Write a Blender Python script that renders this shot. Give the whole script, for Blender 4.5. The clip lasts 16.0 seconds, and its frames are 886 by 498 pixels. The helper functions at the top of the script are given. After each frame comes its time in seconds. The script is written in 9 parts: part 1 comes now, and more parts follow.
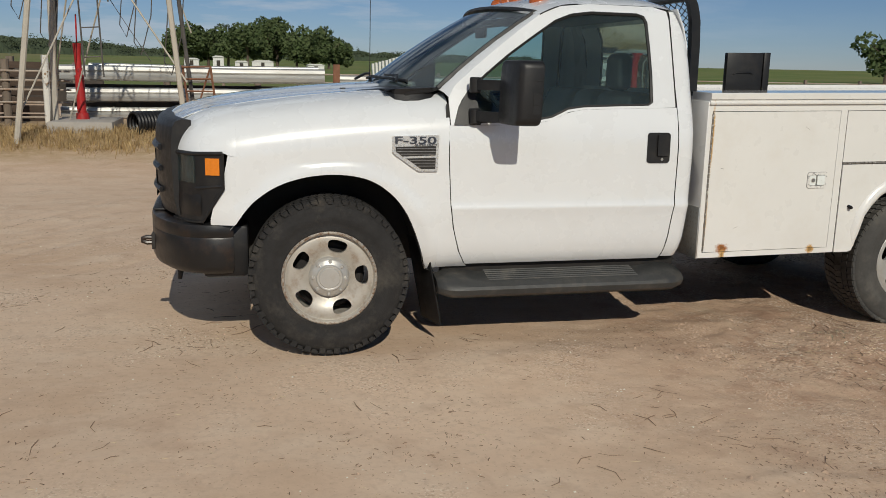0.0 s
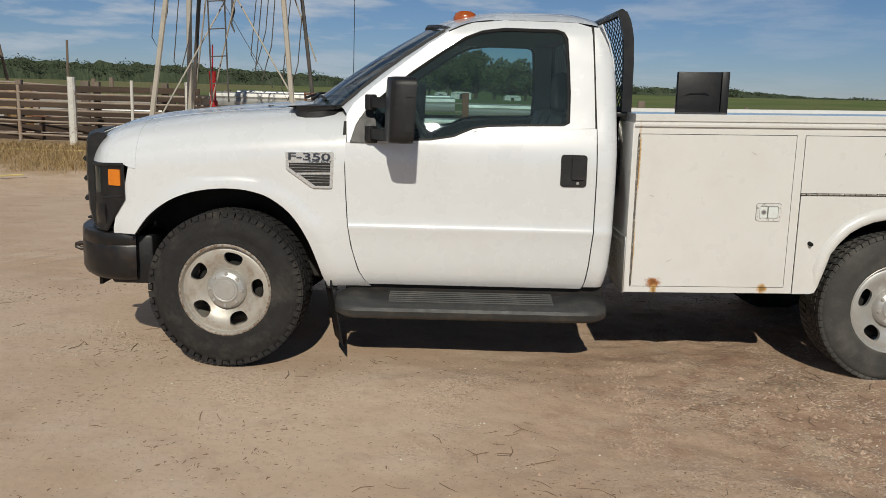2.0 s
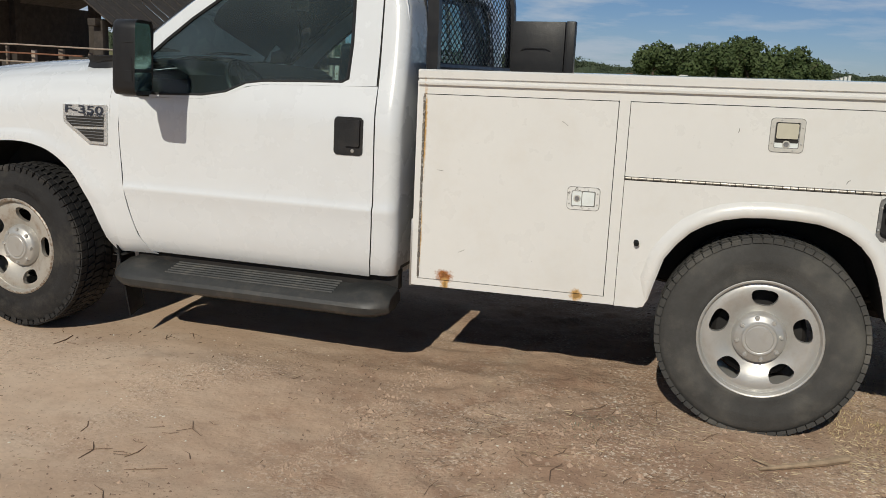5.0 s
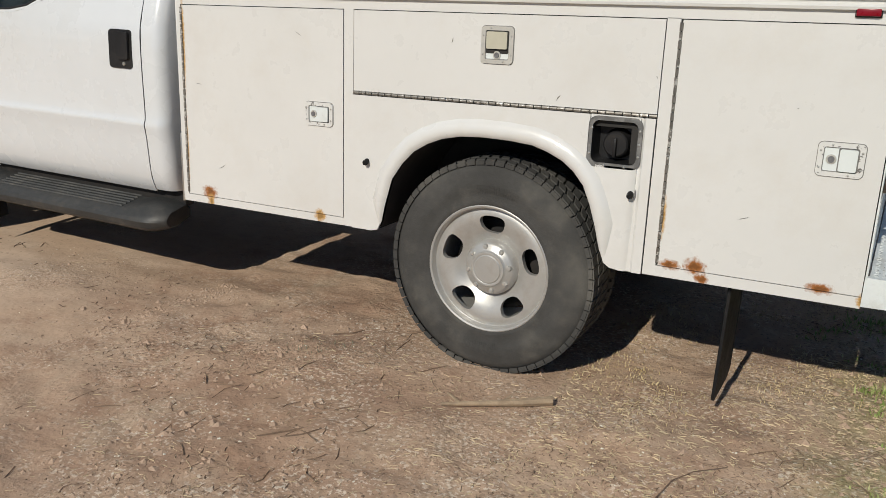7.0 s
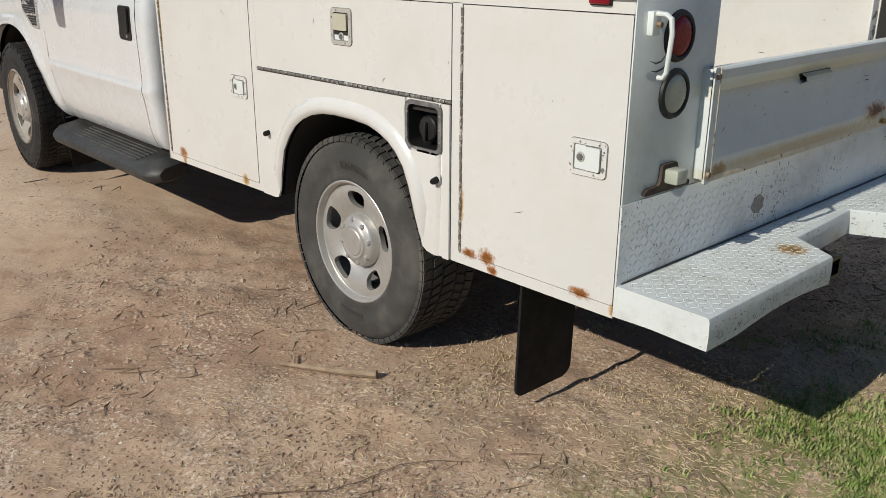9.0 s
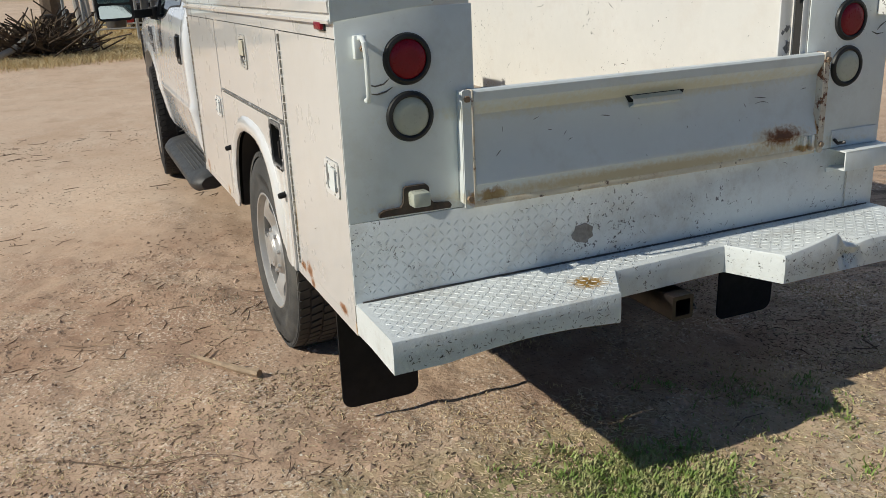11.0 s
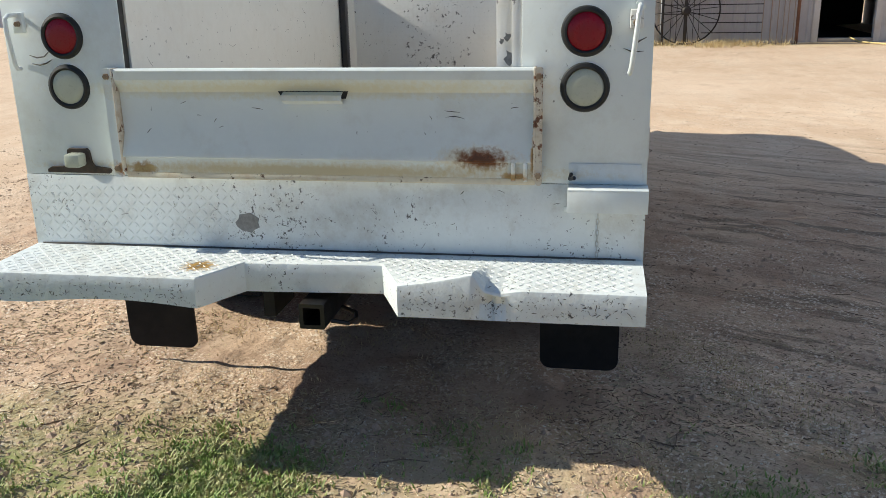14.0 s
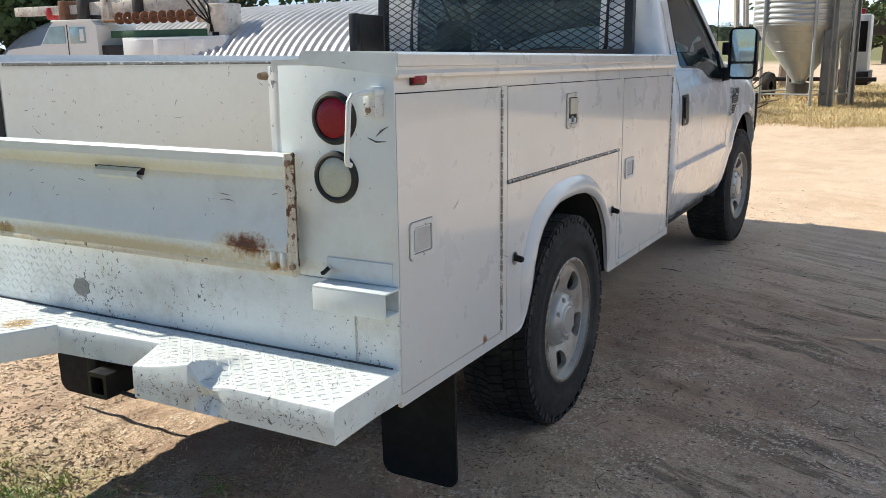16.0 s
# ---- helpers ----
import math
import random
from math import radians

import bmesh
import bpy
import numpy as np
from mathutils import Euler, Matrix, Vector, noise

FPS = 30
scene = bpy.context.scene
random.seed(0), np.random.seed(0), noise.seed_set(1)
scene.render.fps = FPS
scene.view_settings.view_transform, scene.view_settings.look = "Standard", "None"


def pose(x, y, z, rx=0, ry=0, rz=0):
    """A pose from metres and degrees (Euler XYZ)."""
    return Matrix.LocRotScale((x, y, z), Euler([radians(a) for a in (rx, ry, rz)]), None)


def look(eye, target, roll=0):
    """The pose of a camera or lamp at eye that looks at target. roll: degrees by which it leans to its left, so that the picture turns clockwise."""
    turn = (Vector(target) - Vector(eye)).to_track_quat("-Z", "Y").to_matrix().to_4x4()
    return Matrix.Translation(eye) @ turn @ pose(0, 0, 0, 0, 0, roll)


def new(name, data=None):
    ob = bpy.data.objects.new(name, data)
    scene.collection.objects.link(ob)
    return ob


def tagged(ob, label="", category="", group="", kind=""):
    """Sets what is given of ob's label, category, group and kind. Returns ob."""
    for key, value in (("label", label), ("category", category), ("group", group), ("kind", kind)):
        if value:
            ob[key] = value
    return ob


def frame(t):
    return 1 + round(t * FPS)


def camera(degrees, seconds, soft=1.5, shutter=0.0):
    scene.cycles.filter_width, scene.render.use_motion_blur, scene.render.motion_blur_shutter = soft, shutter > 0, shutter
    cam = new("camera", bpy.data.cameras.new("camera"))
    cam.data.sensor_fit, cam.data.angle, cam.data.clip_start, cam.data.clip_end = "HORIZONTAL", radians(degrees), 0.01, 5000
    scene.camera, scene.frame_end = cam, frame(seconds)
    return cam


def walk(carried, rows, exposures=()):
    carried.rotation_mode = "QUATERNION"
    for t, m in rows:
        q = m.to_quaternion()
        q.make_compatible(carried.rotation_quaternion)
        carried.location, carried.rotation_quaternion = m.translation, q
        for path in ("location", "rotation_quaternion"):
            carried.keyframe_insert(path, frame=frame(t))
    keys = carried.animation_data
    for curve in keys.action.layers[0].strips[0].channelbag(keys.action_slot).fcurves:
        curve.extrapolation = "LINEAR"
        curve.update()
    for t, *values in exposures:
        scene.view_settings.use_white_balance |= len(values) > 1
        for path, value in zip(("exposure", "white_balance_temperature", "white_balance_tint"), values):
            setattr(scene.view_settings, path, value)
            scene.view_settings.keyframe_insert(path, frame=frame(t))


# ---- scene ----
cam = camera(53.6, 16.0, 0.8)
PATH = [
    (0, (-0.475, -4.487, 1.519), (-0.024, -2.581, 1.112), 1.2),
    (0.5, (-0.098, -4.626, 1.523), (0.256, -2.696, 1.136), 1.2),
    (1, (0.289, -4.566, 1.485), (0.535, -2.616, 1.112), 1.2),
    (1.5, (0.665, -4.541, 1.502), (0.802, -2.58, 1.133), 1.5),
    (2, (1.093, -4.575, 1.481), (1.106, -2.605, 1.133), 1.5),
    (2.5, (1.466, -4.43, 1.425), (1.375, -2.462, 1.079), 1.6),
    (3, (1.808, -4.321, 1.439), (1.634, -2.36, 1.086), 1.7),
    (3.5, (2.201, -4.216, 1.451), (1.952, -2.267, 1.078), 1.9),
    (3.7, (2.343, -4.157, 1.441), (2.065, -2.213, 1.064), 2.0),
    (5.8, (3.862, -3.252, 1.401), (3.14, -1.439, 0.961), 2.4),
    (6, (3.994, -3.176, 1.409), (3.244, -1.381, 0.946), 2.2),
    (6.5, (4.464, -3.014, 1.426), (3.649, -1.265, 0.903), 2.0),
    (7, (4.88, -2.833, 1.39), (3.991, -1.132, 0.828), 2.0),
    (7.5, (5.272, -2.659, 1.431), (4.273, -1.029, 0.842), 2.0),
    (8, (5.69, -2.476, 1.445), (4.554, -0.947, 0.836), 1.7),
    (8.5, (5.961, -2.167, 1.466), (4.705, -0.754, 0.812), 1.3),
    (8.7, (6.059, -2.055, 1.524), (4.749, -0.699, 0.857), 1.0),
    (10.8, (6.992, -0.826, 1.549), (5.265, -0.034, 0.923), -2.8),
    (11, (7.093, -0.662, 1.531), (5.341, 0.069, 0.903), -2.6),
    (11.5, (7.229, -0.288, 1.492), (5.411, 0.266, 0.869), -2.1),
    (12, (7.321, 0.107, 1.493), (5.451, 0.461, 0.881), -1.5),
    (12.5, (7.448, 0.558, 1.462), (5.549, 0.72, 0.858), -1.0),
    (13, (7.447, 0.981, 1.432), (5.538, 0.972, 0.836), -0.9),
    (13.5, (7.386, 1.378, 1.456), (5.484, 1.208, 0.858), -1.1),
    (14, (7.386, 1.837, 1.437), (5.507, 1.498, 0.84), -1.2),
    (14.5, (7.256, 2.22, 1.415), (5.414, 1.712, 0.824), -1.3),
    (15, (7.078, 2.544, 1.472), (5.28, 1.871, 0.908), -1.3),
    (15.5, (6.939, 2.894, 1.462), (5.19, 2.075, 0.942), -1.1),
    (16, (6.729, 3.151, 1.453), (5.021, 2.212, 1.007), -0.7),
]
EXPOSURE = [(0, -0.36, 6450, 6), (3.5, -0.38, 6450, 6), (7, -0.28, 6280, 7), (8.7, -0.20, 6280, 7), (10.8, -0.05, 6280, 6), (12, 0.25, 6280, 5), (13, 0.50, 6330, 4), (14.5, 0.80, 6360, 4), (16, 0.98, 6380, 4)]
walk(cam, [(t, look(eye, target, roll)) for t, eye, target, roll in PATH], EXPOSURE)

# ---- world, sun, exposure ----
SUN_WAY = Vector((0.02, 1.53, -1.0)).normalized()
SUN_ELEV = math.asin(-SUN_WAY.z)
world = bpy.data.worlds.new("sky")
scene.world = world
world.use_nodes = True
wn, wl = world.node_tree.nodes, world.node_tree.links
sky = wn.new("ShaderNodeTexSky")
sky.sky_type, sky.sun_disc = "NISHITA", False
sky.sun_elevation = SUN_ELEV
sky.sun_rotation = math.atan2(-SUN_WAY.x, -SUN_WAY.y)
sky.altitude, sky.air_density, sky.dust_density, sky.ozone_density = 300.0, 1.0, 0.0, 4.0
tc = wn.new("ShaderNodeTexCoord")
sep = wn.new("ShaderNodeSeparateXYZ")
wl.new(tc.outputs["Generated"], sep.inputs[0])
# thin flat clouds: the direction is flattened onto a high layer
den = wn.new("ShaderNodeMath"); den.operation = "ADD"; den.inputs[1].default_value = 0.12
wl.new(sep.outputs["Z"], den.inputs[0])
div = wn.new("ShaderNodeVectorMath"); div.operation = "DIVIDE"
cmb = wn.new("ShaderNodeCombineXYZ")
for k in ("X", "Y", "Z"):
    wl.new(den.outputs[0], cmb.inputs[k])
wl.new(tc.outputs["Generated"], div.inputs[0]); wl.new(cmb.outputs[0], div.inputs[1])
cn = wn.new("ShaderNodeTexNoise"); cn.inputs["Scale"].default_value = 1.5; cn.inputs["Detail"].default_value = 7; cn.inputs["Roughness"].default_value = 0.58
wl.new(div.outputs[0], cn.inputs["Vector"])
cr = wn.new("ShaderNodeMapRange"); cr.inputs[1].default_value, cr.inputs[2].default_value, cr.inputs[3].default_value, cr.inputs[4].default_value = 0.46, 0.62, 0.0, 0.85
wl.new(cn.outputs["Fac"], cr.inputs[0])
# more cloud towards the north-west, above the horizon, than towards the sun
way = wn.new("ShaderNodeVectorMath"); way.operation = "DOT_PRODUCT"; way.inputs[1].default_value = (0.92, -0.39, 0.0)
wl.new(tc.outputs["Generated"], way.inputs[0])
wm = wn.new("ShaderNodeMapRange"); wm.inputs[1].default_value, wm.inputs[2].default_value, wm.inputs[3].default_value, wm.inputs[4].default_value = 0.25, -0.70, 0.05, 2.4
wl.new(way.outputs["Value"], wm.inputs[0])
# unseen high cloud, added to brighten the truck's shaded north side
wz = wn.new("ShaderNodeMapRange"); wz.inputs[1].default_value, wz.inputs[2].default_value, wz.inputs[3].default_value, wz.inputs[4].default_value = 0.05, 0.40, 0.40, 1.4
wl.new(sep.outputs["Z"], wz.inputs[0])
wc = wn.new("ShaderNodeMath"); wc.operation = "MULTIPLY"
wl.new(wm.outputs[0], wc.inputs[0]); wl.new(wz.outputs[0], wc.inputs[1])
bank = wn.new("ShaderNodeMapRange"); bank.inputs[1].default_value, bank.inputs[2].default_value, bank.inputs[3].default_value, bank.inputs[4].default_value = -0.70, -0.93, 0.0, 0.75
wl.new(sep.outputs["X"], bank.inputs[0])
cm = wn.new("ShaderNodeMath"); cm.operation = "MULTIPLY_ADD"; cm.use_clamp = True
wl.new(cr.outputs[0], cm.inputs[0]); wl.new(wc.outputs[0], cm.inputs[1]); wl.new(bank.outputs[0], cm.inputs[2])
cmix = wn.new("ShaderNodeMix"); cmix.data_type = "RGBA"; cmix.inputs["B"].default_value = (6.4, 7.1, 8.3, 1)
wl.new(cm.outputs[0], cmix.inputs["Factor"]); 
tint = wn.new("ShaderNodeMix"); tint.data_type, tint.blend_type = "RGBA", "MULTIPLY"; tint.inputs["Factor"].default_value = 1.0
# a hazier, greyer blue towards the horizon
low = wn.new("ShaderNodeMapRange"); low.inputs[1].default_value, low.inputs[2].default_value = 0.02, 0.26
wl.new(sep.outputs["Z"], low.inputs[0])
hue = wn.new("ShaderNodeMix"); hue.data_type = "RGBA"; hue.inputs["A"].default_value, hue.inputs["B"].default_value = (0.50, 0.58, 0.82, 1), (0.42, 0.48, 0.56, 1)
wl.new(low.outputs[0], hue.inputs["Factor"]); wl.new(hue.outputs["Result"], tint.inputs["B"])
wl.new(sky.outputs[0], tint.inputs["A"]); wl.new(tint.outputs["Result"], cmix.inputs["A"])
wl.new(cmix.outputs["Result"], wn["Background"].inputs[0])
wn["Background"].inputs[1].default_value = 0.085
sun = new("sun", bpy.data.lights.new("sun", "SUN"))
sun.data.energy, sun.data.angle, sun.data.color = 3.75, radians(0.53), (1.0, 0.92, 0.80)
sun.matrix_world = look((0, 0, 20), Vector((0, 0, 20)) + SUN_WAY)

# ---- materials ----
def mat(name, col, rough=0.5, metal=0.0, var=0.12, vscale=4.0, bump=0.0, bscale=60.0, coat=0.0, dirt=None, chips=None, spots=(), alt=None, stretch=(1, 1, 1), random=0.0, spec=0.5):
    """A painted, metal, rubber, wood or earthen surface. dirt: (colour, amount, scale); chips: (colour, level, scale);
    spots: rust stains and soft tints (colour, x, y, z, rx, ry, rz); alt: a second colour mixed in by noise; random:
    lightness change from piece to piece."""
    m = bpy.data.materials.new(name)
    m.use_nodes = True
    n, l = m.node_tree.nodes, m.node_tree.links
    b = n["Principled BSDF"]
    co = n.new("ShaderNodeTexCoord")
    mp = n.new("ShaderNodeMapping"); mp.inputs["Scale"].default_value = stretch
    l.new(co.outputs["Object"], mp.inputs["Vector"])

    def tex(scale, detail=6, rough_=0.6, vec=mp.outputs[0]):
        t = n.new("ShaderNodeTexNoise"); t.inputs["Scale"].default_value = scale
        t.inputs["Detail"].default_value = detail; t.inputs["Roughness"].default_value = rough_
        l.new(vec, t.inputs["Vector"])
        return t.outputs["Fac"]

    def ramp(x, lo, hi, a=0.0, c=1.0):
        r = n.new("ShaderNodeMapRange"); r.inputs[1].default_value, r.inputs[2].default_value, r.inputs[3].default_value, r.inputs[4].default_value = lo, hi, a, c
        l.new(x, r.inputs[0])
        return r.outputs[0]

    def mix(f, a, c):
        x = n.new("ShaderNodeMix"); x.data_type = "RGBA"
        l.new(f, x.inputs["Factor"])
        for s, v in (("A", a), ("B", c)):
            if isinstance(v, tuple):
                x.inputs[s].default_value = (*v, 1)
            else:
                l.new(v, x.inputs[s])
        return x.outputs["Result"]

    lo, hi = tuple(c * (1 - var) for c in col), tuple(min(1, c * (1 + var)) for c in col)
    colour = mix(ramp(tex(vscale), 0.3, 0.7), lo, hi)
    if alt:
        colour = mix(ramp(tex(vscale * 2.3, 8), 0.42, 0.62), colour, alt)
    colour = mix(ramp(tex(vscale * 14), 0.35, 0.65, 0, 0.35), colour, tuple(c * (1 - var * 1.3) for c in col))
    if random:
        oi = n.new("ShaderNodeObjectInfo")
        colour = mix(ramp(oi.outputs["Random"], 0, 1, 0, random), colour, tuple(c * 0.45 for c in col))
    if dirt:
        colour = mix(ramp(tex(dirt[2], 9, 0.7), 0.5, 0.75, 0, dirt[1]), colour, dirt[0])
    rsock = ramp(tex(vscale * 3), 0.3, 0.7, max(0.02, rough - 0.07), min(1, rough + 0.1))
    if chips:
        # chips gather in worn places
        wear = n.new("ShaderNodeMath"); wear.operation = "MULTIPLY_ADD"; wear.inputs[1].default_value = 0.30
        l.new(tex(2.6, 4, 0.6), wear.inputs[0]); l.new(tex(chips[2], 9, 0.72), wear.inputs[2])
        cf = ramp(wear.outputs[0], chips[1] + 0.15, chips[1] + 0.165)
        colour = mix(cf, colour, chips[0])
    for s in spots:
        d = n.new("ShaderNodeVectorMath"); d.operation = "SUBTRACT"; d.inputs[1].default_value = s[1:4]
        l.new(co.outputs["Object"], d.inputs[0])
        q = n.new("ShaderNodeVectorMath"); q.operation = "DIVIDE"; q.inputs[1].default_value = s[4:7]
        l.new(d.outputs[0], q.inputs[0])
        e = n.new("ShaderNodeVectorMath"); e.operation = "LENGTH"
        l.new(q.outputs[0], e.inputs[0])
        a = n.new("ShaderNodeMath"); a.operation = "MULTIPLY_ADD"; a.inputs[1].default_value = 1.6
        l.new(tex(55, 6, 0.7, co.outputs["Object"]), a.inputs[0]); l.new(e.outputs["Value"], a.inputs[2])
        if len(s) > 7:  # a soft tint of that strength
            colour = mix(ramp(a.outputs[0], 2.0, 1.2, 0.0, s[7]), colour, s[0])
            continue
        fac = ramp(a.outputs[0], 1.75, 1.25)
        colour = mix(fac, colour, s[0])
        colour = mix(ramp(a.outputs[0], 1.22, 1.05), colour, tuple(c * 0.58 for c in s[0]))
    l.new(colour, b.inputs["Base Color"]); l.new(rsock, b.inputs["Roughness"])
    b.inputs["Metallic"].default_value, b.inputs["Coat Weight"].default_value, b.inputs["Coat Roughness"].default_value = metal, coat, 0.06
    b.inputs["Specular IOR Level"].default_value = spec
    if bump:
        h = n.new("ShaderNodeBump"); h.inputs["Strength"].default_value = min(1, bump); h.inputs["Distance"].default_value = 0.01 * max(1, bump)
        l.new(tex(bscale, 8, 0.65), h.inputs["Height"]); l.new(h.outputs[0], b.inputs["Normal"])
    return m


def glass(name, tint, gloss=1.0, rough=0.0, haze=0.09):
    m = bpy.data.materials.new(name)
    m.use_nodes = True
    n, l = m.node_tree.nodes, m.node_tree.links
    n.remove(n["Principled BSDF"])
    t = n.new("ShaderNodeBsdfTransparent"); t.inputs[0].default_value = (*tint, 1)
    g = n.new("ShaderNodeBsdfGlossy"); g.inputs["Roughness"].default_value = rough
    f = n.new("ShaderNodeFresnel"); f.inputs[0].default_value = 1.5 * gloss
    # a thin teal film: some dust, plus reflections and haze painted onto the pane
    d = n.new("ShaderNodeBsdfDiffuse"); d.inputs[0].default_value = (0.38, 0.50, 0.50, 1)
    nz = n.new("ShaderNodeTexNoise"); nz.inputs["Scale"].default_value = 3.0; nz.inputs["Detail"].default_value = 7
    mr = n.new("ShaderNodeMapRange"); mr.inputs[1].default_value, mr.inputs[2].default_value, mr.inputs[3].default_value, mr.inputs[4].default_value = 0.3, 0.7, haze * 0.6, haze * 1.4
    l.new(nz.outputs["Fac"], mr.inputs[0])
    film = n.new("ShaderNodeMixShader")
    l.new(mr.outputs[0], film.inputs[0]); l.new(t.outputs[0], film.inputs[1]); l.new(d.outputs[0], film.inputs[2])
    s = n.new("ShaderNodeMixShader")
    l.new(f.outputs[0], s.inputs[0]); l.new(film.outputs[0], s.inputs[1]); l.new(g.outputs[0], s.inputs[2])
    l.new(s.outputs[0], n["Material Output"].inputs[0])
    return m


RUST = (0.36, 0.135, 0.035)
PALE_RUST = (0.56, 0.33, 0.11)
BODY_SPOTS = [(RUST, 2.245, 0, 0.52, 0.05, 0.05, 0.035), (PALE_RUST, 2.25, 0, 0.48, 0.022, 0.05, 0.045), (PALE_RUST, 2.83, 0, 0.50, 0.035, 0.05, 0.035),
              (RUST, 4.255, 0, 0.543, 0.045, 0.05, 0.022), (RUST, 4.335, 0, 0.55, 0.045, 0.05, 0.035), (RUST, 4.36, 0, 0.512, 0.03, 0.05, 0.022),
              (RUST, 4.72, 0, 0.547, 0.05, 0.05, 0.022), (PALE_RUST, 4.842, 0, 0.53, 0.02, 0.05, 0.03), (PALE_RUST, 4.215, 0, 0.7, 0.012, 0.05, 0.09),
              (RUST, 4.33, 1.98, 0.545, 0.02, 0.05, 0.02), (PALE_RUST, 2.13, 0, 1.15, 0.012, 0.05, 0.25), (PALE_RUST, 2.127, 0, 0.7, 0.01, 0.05, 0.2)]
M_PAINT = mat("truck paint", (0.755, 0.775, 0.79), 0.26, var=0.02, vscale=1.5, coat=1.0, dirt=((0.55, 0.48, 0.40), 0.10, 2.5))
M_BODY = mat("service body paint", (0.77, 0.762, 0.735), 0.30, var=0.025, vscale=2.0, coat=1.0, bump=0.02, bscale=25, dirt=((0.55, 0.47, 0.36), 0.22, 3.0), chips=((0.09, 0.08, 0.075), 0.735, 26), spots=BODY_SPOTS)
M_TAIL = mat("worn tail paint", (0.79, 0.83, 0.815), 0.38, var=0.04, vscale=3.0, bump=0.06, bscale=30, dirt=((0.5, 0.46, 0.38), 0.42, 4.0), chips=((0.10, 0.10, 0.10), 0.685, 46),
             spots=[((0.70, 0.50, 0.18), 4.88, 1.49, 0.918, 0.08, 0.12, 0.038, 0.6), ((0.20, 0.07, 0.02), 4.88, 1.505, 0.918, 0.08, 0.10, 0.040), ((0.20, 0.07, 0.02), 4.87, 0.43, 0.872, 0.08, 0.06, 0.03), (RUST, 4.87, 1.60, 0.868, 0.08, 0.05, 0.016),
                    (RUST, 4.87, 0.36, 0.87, 0.08, 0.02, 0.03), (PALE_RUST, 4.89, 1.655, 0.93, 0.08, 0.010, 0.09),
                    # upper yellow band: staining plus warm ground light painted into the fold
                    ((0.70, 0.62, 0.38), 4.88, 0.95, 1.118, 0.08, 0.75, 0.030, 0.65), ((0.60, 0.47, 0.22), 4.88, 0.98, 0.874, 0.08, 0.85, 0.026, 0.75)])
M_STEP = mat("worn tread paint", (0.775, 0.81, 0.80), 0.36, var=0.06, vscale=5.0, bump=0.25, bscale=45, dirt=((0.42, 0.38, 0.31), 0.55, 9.0), chips=((0.12, 0.12, 0.12), 0.63, 62),
             spots=[((0.45, 0.26, 0.05), 5.03, 0.66, 0.61, 0.06, 0.07, 0.05)])
M_TREAD = mat("tread plate paint", (0.79, 0.82, 0.805), 0.34, var=0.05, vscale=5.0, dirt=((0.4, 0.37, 0.3), 0.45, 12.0), chips=((0.2, 0.2, 0.2), 0.665, 50))
M_BED = mat("scuffed bed paint", (0.76, 0.735, 0.68), 0.45, var=0.05, vscale=2.5, bump=0.05, bscale=30, dirt=((0.5, 0.42, 0.34), 0.28, 5.0), chips=((0.14, 0.13, 0.12), 0.648, 48),
            spots=[(PALE_RUST, 2.5, 0.9, 0.84, 0.6, 0.7, 0.03)])
M_BULK = mat("chipped bulkhead paint", (0.86, 0.85, 0.81), 0.45, var=0.05, vscale=3, bump=0.05, bscale=30, dirt=((0.55, 0.48, 0.38), 0.3, 6.0), chips=((0.13, 0.12, 0.11), 0.625, 40),
             spots=[((0.62, 0.50, 0.32), 2.16, 1.0, 0.85, 0.1, 0.75, 0.05, 0.6)])
M_SILL = mat("yellowed rusty paint", (0.74, 0.68, 0.54), 0.5, var=0.1, vscale=12, dirt=((0.40, 0.22, 0.08), 0.6, 12), chips=((0.10, 0.06, 0.04), 0.60, 30))
# near-black for gaps, slots and hollows, whose shade is put into the colour
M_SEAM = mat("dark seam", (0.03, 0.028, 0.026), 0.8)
M_HINGE = mat("worn piano hinge", (0.30, 0.28, 0.25), 0.45, metal=0.7, var=0.35, vscale=60, chips=((0.7, 0.68, 0.64), 0.55, 45))
M_STEEL = mat("galvanised steel", (0.55, 0.55, 0.53), 0.38, metal=0.85, var=0.15, vscale=30, dirt=((0.35, 0.3, 0.24), 0.4, 30))
M_LATCH = mat("painted latch metal", (0.62, 0.60, 0.55), 0.4, metal=0.3, var=0.1, vscale=40, chips=((0.12, 0.11, 0.1), 0.66, 70))
M_FRAME = mat("chipped latch paint", (0.74, 0.73, 0.70), 0.4, var=0.06, vscale=40, chips=((0.16, 0.15, 0.14), 0.60, 55))
M_PADDLE = mat("yellowed latch paint", (0.56, 0.53, 0.42), 0.4, var=0.05, vscale=30)
M_CUP = mat("dull grey cup", (0.58, 0.58, 0.57), 0.5, metal=0.2, var=0.15, vscale=30)
M_GASKET = mat("grey seal", (0.20, 0.195, 0.185), 0.7, var=0.25, vscale=60)
M_LOCK = mat("dull lock metal", (0.26, 0.26, 0.265), 0.45, metal=0.5, var=0.3, vscale=60)
M_FILLER = mat("scuffed grey plastic", (0.16, 0.158, 0.155), 0.55, var=0.5, vscale=22, dirt=((0.4, 0.38, 0.35), 0.6, 25))
M_PEEL = mat("peeling post paint", (0.80, 0.79, 0.76), 0.45, var=0.06, vscale=8, dirt=((0.5, 0.42, 0.3), 0.4, 6), chips=((0.20, 0.20, 0.20), 0.585, 14))
